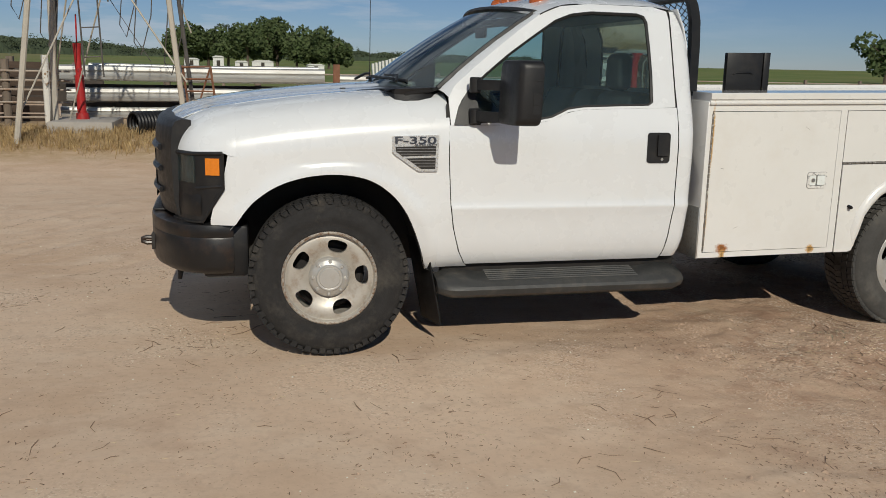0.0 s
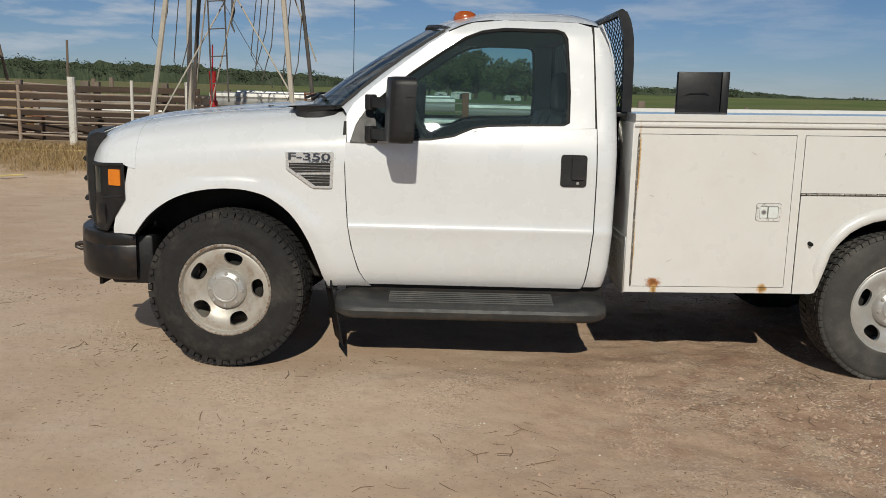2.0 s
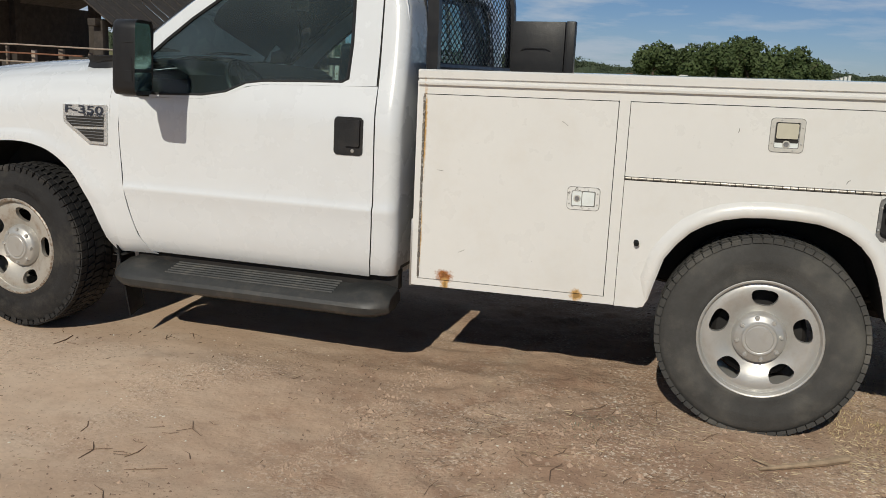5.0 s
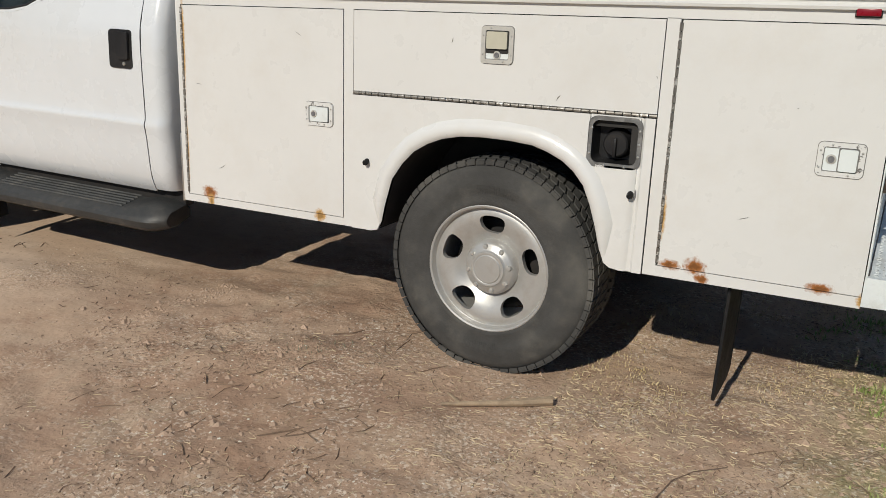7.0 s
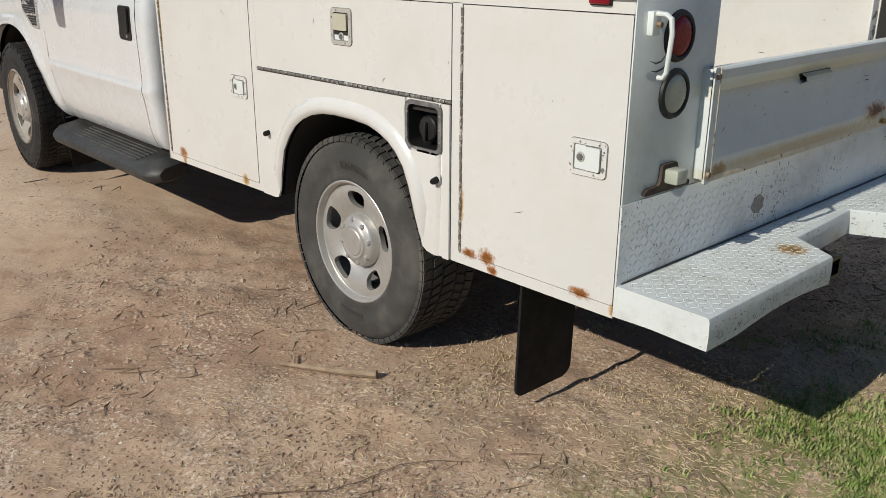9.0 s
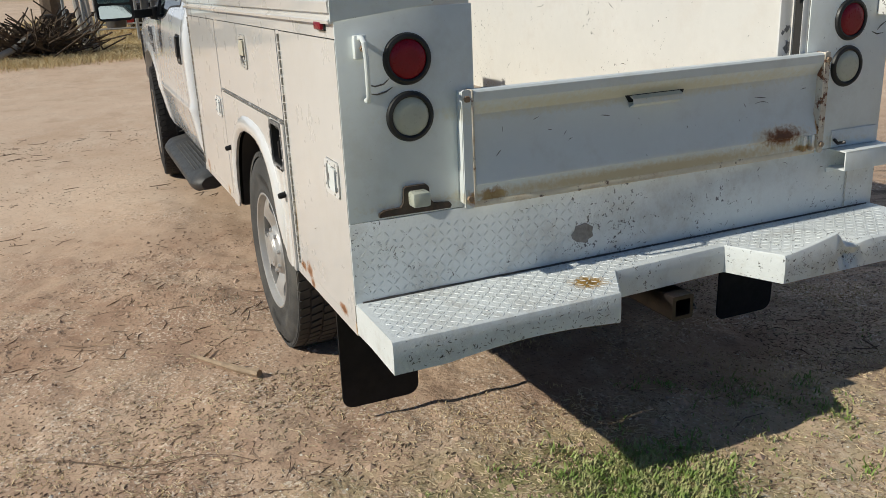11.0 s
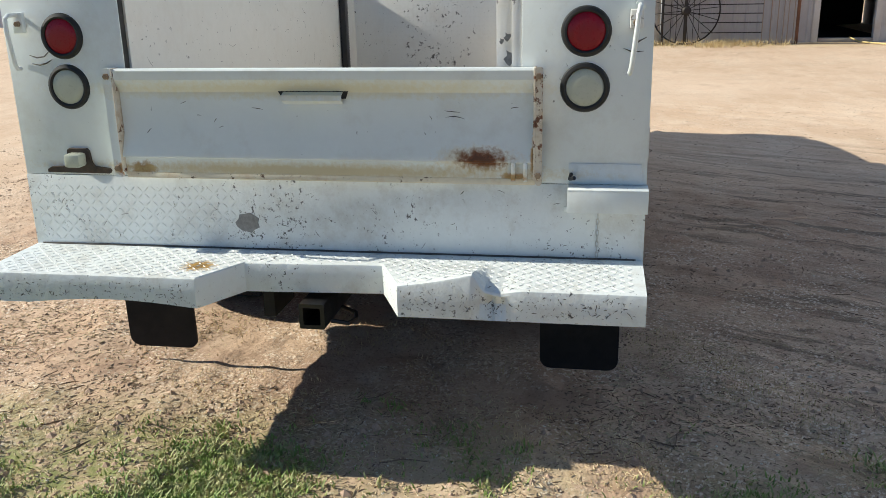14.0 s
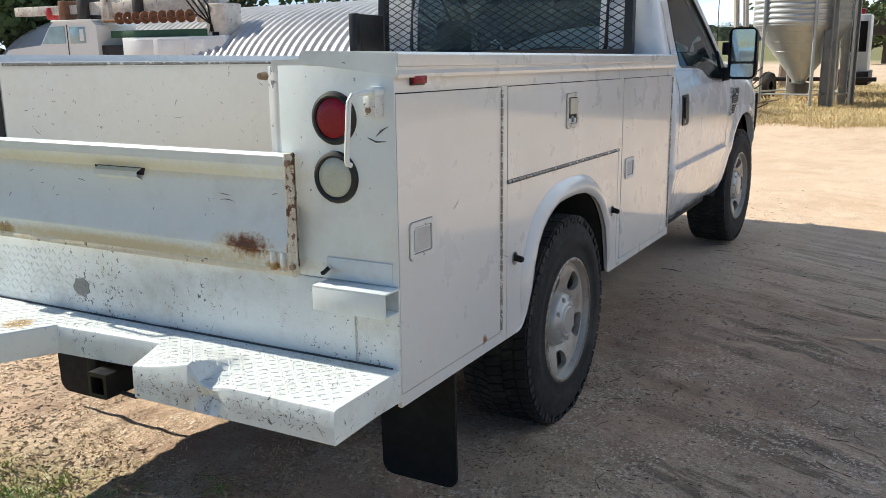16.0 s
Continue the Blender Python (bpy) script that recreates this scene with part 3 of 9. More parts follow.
    part("tread_panel", tilted(B((2.084, ys[0] + (0 if s == 0 else 0.005), 0.50), (2.093, ys[1], 0.80), 0.001)), M_STEEL, truck, "bare tread plate stone guard")
    # inner wall of the pack, towards the bed
    yi = (0.385, 0.392) if s == 0 else (W - 0.392, W - 0.385)
    part("bed_wall", tilted(B((2.15, yi[0], 0.80), (4.80, yi[1], 1.405))), M_BED, truck, "scuffed white bed wall")
    # marker lamp by the tail
    bm = B((4.70, -0.016 if s == 0 else W - 0.002, 1.366), (4.765, 0.002 if s == 0 else W + 0.016, 1.388), 0.004)
    mk = part("marker_lamp", tilted(bm), M_RED, truck, "small red marker lamp")
    part("marker_base", tilted(B((4.697, -0.006 if s == 0 else W, 1.362), (4.768, 0.0 if s == 0 else W + 0.006, 1.391), 0.002)), M_BLACKP, mk)


side_pack(0)
side_pack(1)

# fuel filler in the left wheel panel
to = side(0)
bm = bmesh.new()
o, i = rrect(3.938, 0.855, 4.122, 1.026, 0.028), rrect(3.952, 0.870, 4.108, 1.012, 0.022)
ring_plate(bm, o, i, lambda x, z, d: to(x, z, d - 0.008), 0.0075)
filler = part("fuel_filler", bm, M_FILLER, truck, "dusty black recessed fuel filler")
bm = bmesh.new()
loft(bm, [[to(x, z, -0.002), to(x * 0.9 + 0.403, z * 0.9 + 0.094, 0.06)] for x, z in i + i[:1]])
bm.faces.new([bm.verts.new(to(x * 0.9 + 0.403, z * 0.9 + 0.094, 0.06)) for x, z in i])
part("recess", bm, M_BLACK, filler)
bm = lathe(bmesh.new(), [(0.0, 0.045), (0.038, 0.045), (0.043, 0.04), (0.045, 0.01), (0.052, 0.0)], to(4.028, 0.932, 0.058), (0, -1, 0), 28)
box(bm, (4.022, 0.0, 0.878), (4.034, 0.02, 0.943), 0.004)
part("fuel_cap", bm, M_BLACK, filler, "ribbed black fuel cap")
for x, z in ((3.946, 0.9), (4.114, 0.9), (4.114, 0.94), (4.114, 0.985), (3.95, 0.985), (4.0, 0.862), (4.07, 0.862)):
    part("screw", lathe(bmesh.new(), [(0, 0.003), (0.0035, 0.002), (0.005, 0)], to(x, z, -0.008), (0, -1, 0), 8), M_STEEL, filler)

# ---- the tail ----
XT = 4.845
for s in (0, 1):
    y0, y1 = (0.012, 0.379) if s == 0 else (W - 0.379, W - 0.012)
    bm = bmesh.new()
    box(bm, (XT - 0.0045, y0 + (0.017 if s else -0.013), 0.843), (XT, y1 + 0.013, 1.413), 0.001)
    post = part("tail_post", bm, M_TAIL, truck, "chipped white tail post")
    # sloping gusset below the lid
    g = [(y0 - 0.022 if s == 0 else y1 + 0.022, 1.388), (y0 - 0.022 if s == 0 else y1 + 0.022, 1.443), (0.275 if s == 0 else W - 0.275, 1.452), (0.29 if s == 0 else W - 0.29, 1.433), (0.275 if s == 0 else W - 0.275, 1.418)]
    part("lid_end", bevel_all(prism(bmesh.new(), g, lambda y, z, d: Vector((XT - 0.004 + d, y, z)), 0.007), 0.001, 1), M_TAIL, truck)
    # inner flange of the post
    yf = (0.392, 0.44) if s == 0 else (W - 0.44, W - 0.364)
    if s:
        part("post_flange", B((XT - 0.06, yf[0], 0.842), (XT - 0.052, yf[1], 1.41), 0.002), M_PEEL, truck)
        part("post_flange", B((XT - 0.0068, W - 0.391, 0.842), (XT - 0.0048, W - 0.3625, 1.41), 0.0005), M_PEEL, truck)
    # tail lamps in rubber rings
    yl = 0.196 if s == 0 else 1.797
    for z, m_, nm, lb in ((1.279, M_RED, "tail_lamp", "round red tail lamp in a black rubber ring"), (1.124, M_OPAL, "reversing_lamp", "round clouded white lamp in a black rubber ring")):
        bm = lathe(bmesh.new(), [(0.0, 0.012), (0.03, 0.0125), (0.048, 0.010), (0.0535, 0.006), (0.054, -0.002)], (XT, yl, z), (1, 0, 0), 40)
        lamp = part(nm, bm, m_, truck, lb)
        bm = lathe(bmesh.new(), [(0.052, 0.004), (0.054, 0.010), (0.059, 0.012), (0.0665, 0.009), (0.070, 0.002), (0.070, -0.001)], (XT, yl, z), (1, 0, 0), 40)
        part("rubber_ring", bm, M_TRIM, lamp)
    # tie-down handle: bent white bar on a bracket
    if s == 0:
        yh = 0.062
        bm = TUBE([(XT, yh, 1.345), (XT + 0.05, yh - 0.005, 1.345), (XT + 0.066, yh - 0.006, 1.335), (XT + 0.07, yh - 0.004, 1.30), (XT + 0.06, yh, 1.20), (XT + 0.05, yh, 1.185), (XT + 0.035, yh, 1.185)], 0.007, 10)
        hd = part("rack_handle", bm, M_TAIL, truck, "bent white bar with flaking paint")
        part("bracket", B((XT, yh - 0.018, 1.29), (XT + 0.02, yh + 0.018, 1.352), 0.004), M_TAIL, hd)
        part("bolt", lathe(bmesh.new(), [(0, 0.012), (0.008, 0.012), (0.009, 0.0)], (XT + 0.02, yh + 0.004, 1.318), (1, 0, 0), 6), M_LIP, hd)
    else:
        bm = TUBE([(XT, 1.942, 1.349), (XT + 0.09, 1.939, 1.349), (XT + 0.117, 1.936, 1.345), (XT + 0.128, 1.933, 1.330), (XT + 0.129, 1.930, 1.29), (XT + 0.126, 1.920, 1.192), (XT + 0.120, 1.917, 1.179), (XT + 0.106, 1.917, 1.175)], 0.0068, 10)
        hd = part("rack_handle", bm, M_TAIL, truck, "bent white bar with flaking paint")
        part("socket", TUBE([(XT + 0.002, 1.942, 1.349), (XT + 0.045, 1.941, 1.349)], 0.014, 12), M_TAIL, hd)
        part("bracket", B((XT, 1.915, 1.287), (XT + 0.040, 1.950, 1.338), 0.003), M_FRAME, hd)
        part("bolt", lathe(bmesh.new(), [(0, 0.006), (0.007, 0.006), (0.009, 0.0)], (XT + 0.040, 1.930, 1.305), (1, 0, 0), 6), M_LIP, hd)
    # gate latch strap
    ys = 0.352 if s == 0 else 1.672
    bm = bmesh.new()
    prism(bm, rrect(ys - (0.010 if s else 0.016), 0.845, ys + (0.009 if s else 0.012), 1.185, 0.008), lambda y, z, d: Vector((XT + 0.032 + d, y, z)), 0.008)
    box(bm, (XT, ys - 0.016, 0.86), (XT + 0.036, ys - 0.010, 1.18), 0.001)
    st = part("gate_strap", bm, M_RUSTEDGE if s else M_TAIL, truck, "white strap with rust along the edge")
    for z in (0.875, 1.16):
        part("strap_bolt", lathe(bmesh.new(), [(0, 0.010), (0.009, 0.009), (0.010, 0.0)], (XT + 0.04, ys - 0.002, z), (1, 0, 0), 6), M_LIP, st)

# lower tread plate panel with the plug hole
bm = B((XT - 0.0045, -0.002, 0.60), (XT + 0.002, W + 0.002, 0.842), 0.001)
low = part("tail_panel", bm, M_STEP, truck, "white painted tread plate tail panel")
bm = prism(bmesh.new(), [(0.751 + 0.042 * math.cos(a) * (1.0 if k % 3 else 0.8), 0.697 + 0.034 * math.sin(a) * (1 if k % 2 else 0.85)) for k, a in enumerate(np.linspace(0, math.tau, 14, endpoint=False))], lambda y, z, d: Vector((XT + 0.002 + d, y, z)), 0.002)
part("socket_plate", bm, M_LOCK, low, "bare patch round the socket")
bm = B((XT - 0.02, 0.37, 0.8425), (XT + 0.026, 1.66, 0.8615), 0.002)
part("gate_sill", bm, M_SILL, truck, "yellowed sill with rust and chips")


def tread(u0, u1, v0, v1, to3, pitch=0.030, keep=None, material=None):
    """Raised lozenges of tread plate, in turn leaning both ways."""
    verts, faces = [], []
    nu, nv = int((u1 - u0) / pitch), int((v1 - v0) / pitch)
    for a in range(nu):
        for c in range(nv):
            u, v = u0 + (a + 0.5) * pitch, v0 + (c + 0.5) * pitch
            if keep and not keep(u, v):
                continue
            t = radians(45 if (a + c) % 2 else -45)
            du, dv = Vector((math.cos(t), math.sin(t))) * 0.45 * pitch, Vector((-math.sin(t), math.cos(t))) * 0.12 * pitch
            b = len(verts)
            for p in (du, dv, -du, -dv):
                verts.append(to3(u + p.x, v + p.y, 0))
            for p in (du * 0.6, -du * 0.6):
                verts.append(to3(u + p.x, v + p.y, 0.0014))
            faces += [(b, b + 1, b + 4), (b + 1, b + 2, b + 5, b + 4), (b + 2, b + 3, b + 5), (b + 3, b, b + 4, b + 5)]
    me = bpy.data.meshes.new("tread")
    me.from_pydata(verts, [], faces)
    me.materials.append(material or M_TREAD)
    return me


tagged(part("tread_pattern", tread(0.02, 0.72, 0.62, 0.835, lambda u, v, d: Vector((XT + 0.002 + d, u, v)), 0.024), M_TREAD, low), kind="stuff")

# rear step bumper: two wings and a set-back middle, with a dent in the right wing
def step_edge(y):
    """The outer edge of the step in plan."""
    return lerp([(0.0, 5.143), (0.695, 5.143), (0.785, 4.985), (1.215, 4.965), (1.298, 5.143), (W, 5.148)], y)


def step_top(x, y):
    z = 0.606 + 0.008 * y / W
    k = max(0.0, min(1.0, (x - 4.92) / 0.2))
    if 1.26 < y < 1.545:
        z += 0.042 * k**1.5 * (((y - 1.26) / 0.25) ** 1.5 if y < 1.51 else (1.545 - y) / 0.035)
    z -= 0.010 * k * max(0.0, 1 - abs(y - 1.59) / 0.05)
    return z


def step_low(y):
    z = 0.512 + 0.012 * y / W
    if 0.15 < y < 0.69:
        z += 0.018 * math.sin((y - 0.15) / 0.54 * math.pi)
    return z


ys = sorted(set([round(v, 4) for v in steps(0.0, W, 66)] + [0.694, 0.696, 0.784, 0.786, 1.214, 1.216, 1.297, 1.299, 1.505, 1.51, 1.52, 1.53, 1.545, 1.555, 1.565, 1.575, 1.585, 1.60, 1.605, 1.62]))
rows = []
for y in ys:
    xe = step_edge(y)
    dent = (0.030 + 0.010 * math.sin(y * 190)) * max(0, 1 - abs(y - 1.565) / 0.06)
    top = [Vector((x, y, step_top(x, y))) for x in steps(XT - 0.005, xe - 0.010, 9)]
    e = Vector((xe, y, step_top(xe, y) - 0.010))
    rows.append(top + [Vector((xe - 0.003, y, step_top(xe, y) - 0.003)), e, Vector((xe + 0.002 - dent, y, step_low(y) + 0.045)), Vector((xe, y, step_low(y))), Vector((xe - 0.02, y, step_low(y)))])
bm = bmesh.new()
vs = loft(bm, rows)
for r in (rows[0], rows[-1]):
    y = r[0].y
    low_in = [Vector((XT - 0.005, y, step_low(y) + 0.0)), Vector((XT + 0.12, y, step_low(y) + 0.004))]
    f = [bm.verts.new(p) for p in r + [low_in[1], low_in[0]]]
    bm.faces.new(f)
stp = part("rear_step", bm, M_STEP, truck, "dented white tread plate step bumper", smooth=28)
me = tread(0.02, W - 0.02, XT + 0.012, 5.135, lambda u, v, d: Vector((v, u, step_top(v, u) + d)), 0.023, lambda u, v: v < step_edge(u) - 0.02)
tagged(part("tread_pattern", me, M_TREAD, stp), kind="stuff")
# faces of the wings' inner ends are part of the loft; the frame and hitch stand behind
part("hitch_receiver", bevel_all(ring_plate(bmesh.new(), rrect(0.965, 0.42, 1.045, 0.50, 0.006, 2), rrect(0.978, 0.433, 1.032, 0.487, 0.004, 2), lambda y, z, d: Vector((5.03 - d, y, z)), 0.4), 0.001, 1), M_BLACKP, truck, "black square hitch receiver")
bm = TUBE([(4.70, 0.45, 0.46), (4.70, 1.55, 0.46)], 0.035, 10)
part("hitch_crossbar", bm, M_CHASSIS, truck)
bm = TUBE([(4.98, 1.05, 0.43), (4.97, 1.10, 0.42), (4.93, 1.115, 0.42), (4.88, 1.10, 0.42), (4.86, 1.05, 0.43)], 0.007, 8)
part("chain_loop", bm, M_BLACKP, truck)
part("hitch_plate", B((4.72, 0.80, 0.40), (4.90, 0.84, 0.55), 0.004), M_CHASSIS, truck)

# tailgate: a folded sheet
sec = [(0.0, 0.862), (0.022, 0.862), (0.022, 0.908), (0.034, 0.912), (0.034, 0.922), (0.008, 0.985), (0.008, 1.11), (0.032, 1.15), (0.034, 1.176), (0.028, 1.182), (0.0, 1.182)]
bm = bmesh.new()
rows = [[Vector((XT + 0.006 + d, y, z)) for d, z in sec] for y in steps(0.372, 1.655, 8)]
vs = loft(bm, rows, close=True)
bm.faces.new(vs[0]); bm.faces.new(vs[-1][::-1])
gate = part("tailgate", bm, M_TAIL, truck, "white folded tailgate with rust along its foot", smooth=25)
for y in (0.364, 1.655):
    part("gate_end", B((XT + 0.002, y, 0.862), (XT + 0.042, y + 0.007, 1.184), 0.002), M_RUSTEDGE, gate, "rusted gate end")
# flat dark patch: the hand slot's shade put into colour
bm = bmesh.new()
prism(bm, [(0.885, 1.118), (1.108, 1.118), (1.098, 1.092), (0.903, 1.092)], lambda y, z, d: Vector((XT + 0.0145 + d, y, z)), 0.002)
hs = part("grip_slot", bm, M_SEAM, gate, "dark hand slot")
bm = bmesh.new()
loft(bm, [[(XT + 0.017, y, 1.112), (XT + 0.036, y, 1.104), (XT + 0.038, y, 1.088), (XT + 0.016, y, 1.076)] for y in (0.905, 0.95, 1.0, 1.05, 1.09)])
part("grip", thick(bm, 0.002), M_TAIL, gate)
for y in (1.60, 1.635):
    part("gate_pin", B((XT + 0.028, y - 0.008, 0.856), (XT + 0.045, y + 0.004, 0.912), 0.002), M_TAIL, gate)

# licence lamp bracket on the left, tray bracket on the right
bm = bmesh.new()
prism(bm, [(0.085, 0.852), (0.085, 0.862), (0.10, 0.870), (0.150, 0.872), (0.158, 0.885), (0.162, 0.925), (0.170, 0.930), (0.228, 0.930), (0.236, 0.922), (0.240, 0.885), (0.25, 0.872), (0.30, 0.866), (0.305, 0.858), (0.30, 0.850)], lambda y, z, d: Vector((XT + d, y, z)), 0.012)
pl = part("lamp_bracket", bevel_all(bm, 0.002, 1), M_DARKRUST, truck, "rusty licence lamp bracket")
part("licence_lamp", B((XT + 0.008, 0.172, 0.875), (XT + 0.055, 0.226, 0.918), 0.008), M_OPAL, pl, "small white licence lamp")
bm = bmesh.new()
box(bm, (XT, 1.757, 0.845), (XT + 0.004, 1.965, 0.905), 0.001)
box(bm, (XT, 1.757, 0.838), (XT + 0.075, 1.985, 0.843), 0.001)
box(bm, (XT + 0.070, 1.757, 0.775), (XT + 0.075, 1.985, 0.838), 0.001)
box(bm, (XT + 0.004, 1.757, 0.775), (XT + 0.070, 1.985, 0.780), 0.001)
box(bm, (XT + 0.002, 1.745, 0.760), (XT + 0.006, 1.960, 0.775), 0.001)
box(bm, (XT, 1.980, 0.772), (XT + 0.006, 1.985, 0.845), 0.001)
tr = part("step_bracket", bm, M_TAIL, truck, "white folded sheet bracket")
part("clip", TUBE([(XT + 0.01, 1.765, 0.875), (XT + 0.03, 1.762, 0.865), (XT + 0.05, 1.775, 0.872)], 0.006, 8), M_BLACKP, tr)
bm = bmesh.new()
for k in range(9):
    z = 0.765 - 0.017 * k
    tube(bm, [Vector((XT + 0.004, 1.845, z)) + Vector((0.003 * math.cos(a) if k % 2 else 0, 0 if k % 2 else 0.004 * math.cos(a), 0.011 * math.sin(a))) for a in np.linspace(0, math.tau, 8, endpoint=False)], 0.0016, 5, closed=True)
part("chain", bm, M_LATCH, tr, "short painted chain")

# bed floor, bulkhead with tread plate, front corner post
part("bed_floor", tilted(B((2.16, 0.39, 0.80), (4.84, W - 0.39, 0.842))), M_WOODBED, truck, "dusty worn bed floor")
bh = part("bulkhead", tilted(B((2.15, 0.39, 0.84), (2.165, W - 0.39, 1.44), 0.002)), M_BULK, truck, "white bulkhead with a chipped tread plate")
me = tread(0.55, W - 0.50, 0.86, 1.43, lambda u, v, d: F(2.167 + d, u, v), 0.026, None, M_BULK)
tagged(part("tread_pattern", me, M_TREAD, bh), kind="stuff")
part("corner_post", tilted(B((2.44, 0.396, 0.84), (2.50, 0.43, 1.44), 0.004)), M_BLACKP, truck)
part("piano_hinge", tilted(TUBE([(2.2, 0.40, 1.418), (4.79, 0.40, 1.418)], 0.006, 8)), M_HINGE, truck)
part("wall_latch", tilted(lathe(bmesh.new(), [(0, 0.02), (0.012, 0.018), (0.014, 0)], (4.72, W - 0.40, 1.39), (0, -1, 0), 8)), M_LIP, truck)
# strikers at the tail of the left bed wall
part("striker", lathe(bmesh.new(), [(0, 0.025), (0.009, 0.025), (0.012, 0.0)], (XT - 0.03, W - 0.43, 1.385), (1, 0, 0), 8), M_LIP, truck)

# blocks added close behind the cab to narrow the sun's streak through the gap
part("gap_shield", B((2.016, 0.98, 0.50), (2.097, 1.02, 1.24), 0.004), M_CHASSIS, truck)
part("headboard_frame", B((2.098, 0.388, 0.52), (2.148, W - 0.388, 1.40), 0.003), M_CHASSIS, truck)
part("rack_foot", B((2.036, 0.20, 1.384), (2.135, W - 0.20, 1.408), 0.003), M_BLACKP, truck)
# transmission, sump and shaft are unseen, added to deepen the shade; tank and spare wheel hang there too
part("gearbox", B((0.60, 0.80, 0.36), (1.70, 1.18, 0.62), 0.05), M_CHASSIS, truck)
part("oil_pan", B((-0.40, 0.72, 0.40), (0.45, 1.26, 0.72), 0.04), M_CHASSIS, truck)
part("driveshaft", TUBE([(1.70, 0.99, 0.48), (3.45, 0.99, 0.42)], 0.045, 10), M_CHASSIS, truck)
part("spare_wheel", lathe(bmesh.new(), [(0.12, 0.02), (0.22, 0.10), (0.34, 0.11), (0.39, 0.07), (0.40, 0.0), (0.39, -0.07), (0.34, -0.11), (0.22, -0.10), (0.12, -0.02)], (4.22, 0.99, 0.50), (0, 0, 1), 28), M_TYRE, truck)
# mud flaps
for y0, y1, x0 in ((0.045, 0.325, 4.43), (1.655, 1.935, 4.43)):
    bm = prism(bmesh.new(), rrect(y0, 0.06, y1, 0.50, 0.040, 5), lambda y, z, d: Vector((x0 + d, y, z)), 0.010)
    for v in bm.verts:
        v.co.x += 0.02 * math.sin((v.co.z - 0.06) * 6)
    part("mud_flap", bm, M_FLAP, truck, "black rubber mud flap")
for y0, y1 in ((0.035, 0.24),):
    bm = B((0, y0, 0.12), (0.008, y1, 0.60), 0.002)
    for v in bm.verts:
        v.co.x += 0.50 + 0.085 * (0.60 - v.co.z) / 0.46 - 0.32 * (v.co.y - y0)
    part("mud_flap", bm, M_FLAP, truck, "black rubber mud flap")
# frame rails, axles, springs, exhaust
for y in (0.56, 1.34):
    part("frame_rail", B((-0.75, y, 0.50), (4.75, y + 0.08, 0.66), 0.006), M_CHASSIS, truck)
for x, z in ((0.0, 0.41), (3.576, 0.40)):
    bm = TUBE([(x, 0.25, z), (x, W - 0.25, z)], 0.045, 12)
    lathe(bm, [(0.0, -0.16), (0.09, -0.13), (0.15, -0.04), (0.15, 0.04), (0.09, 0.13), (0, 0.16)], (x, 0.99 if x else 1.2, z), (0, 1, 0), 16)
    part("axle", bm, M_CHASSIS, truck)
for y in (0.50, 1.42):
    bm = bmesh.new()
    for k in range(4):
        L = 0.70 - 0.13 * k
        tube(bm, [(3.576 - L, y, 0.54 - 0.012 * k), (3.576 - L * 0.5, y, 0.49 - 0.012 * k), (3.576, y, 0.475 - 0.012 * k), (3.576 + L * 0.5, y, 0.49 - 0.012 * k), (3.576 + L, y, 0.54 - 0.012 * k)], 0.012, 6)
    part("leaf_spring", bm, M_CHASSIS, truck)
part("exhaust", TUBE([(0.9, 1.45, 0.45), (3.0, 1.47, 0.45), (3.3, 1.48, 0.62), (3.9, 1.5, 0.62), (4.3, 1.7, 0.5)], 0.04, 10), M_CHASSIS, truck)
part("fuel_tank", B((2.2, 0.62, 0.42), (3.0, 1.30, 0.70), 0.04), M_CHASSIS, truck)

# thin black case standing on the inner edge of the left lid
case = thing("speaker_case", (2.54, 0.385, 1.42), "thin black case standing on the side compartment lid", "case")
part("case_body", tilted(B((2.405, 0.372, 1.430), (2.645, 0.408, 1.672), 0.004)), M_BLACK, case)
part("case_end", tilted(B((2.648, 0.366, 1.430), (2.690, 0.414, 1.674), 0.004)), M_BLACK, case)
part("case_handle", tilted(TUBE([(2.45, 0.368, 1.545), (2.47, 0.364, 1.555), (2.56, 0.364, 1.555), (2.58, 0.368, 1.545)], 0.003, 6)), M_BLACKP, case)


# scuffs and scratches in the paint
def scratches(parent, count, seed, to3, u0, u1, v0, v1, longest=0.05):
    """Short dark strokes, bent a little, lying on a painted face."""
    rng = random.Random(seed)
    verts, faces = [], []
    for _ in range(count):
        u, v = rng.uniform(u0, u1), v0 + (v1 - v0) * rng.random() ** 1.3
        a, L, w_, bend = rng.gauss(0.3, 0.9), rng.uniform(0.2, 1.0) ** 2 * longest, rng.uniform(0.0004, 0.0011), rng.uniform(-0.5, 0.5)
        b = len(verts)
        for k in range(5):
            t = k / 4 - 0.5
            c, s_ = math.cos(a + bend * t), math.sin(a + bend * t)
            h = w_ * (1 - (2 * t) ** 2) + 0.0002
            verts.extend((to3(u + L * t * c - h * s_, v + L * t * s_ + h * c), to3(u + L * t * c + h * s_, v + L * t * s_ - h * c)))
        faces += [(b + 2 * k, b + 2 * k + 1, b + 2 * k + 3, b + 2 * k + 2) for k in range(4)]
    me = bpy.data.meshes.new("scuffing")
    me.from_pydata([tuple(p) for p in verts], [], faces)
    me.materials.append(M_SCRATCH)
    tagged(part("scuffing", me, None, parent), kind="stuff")


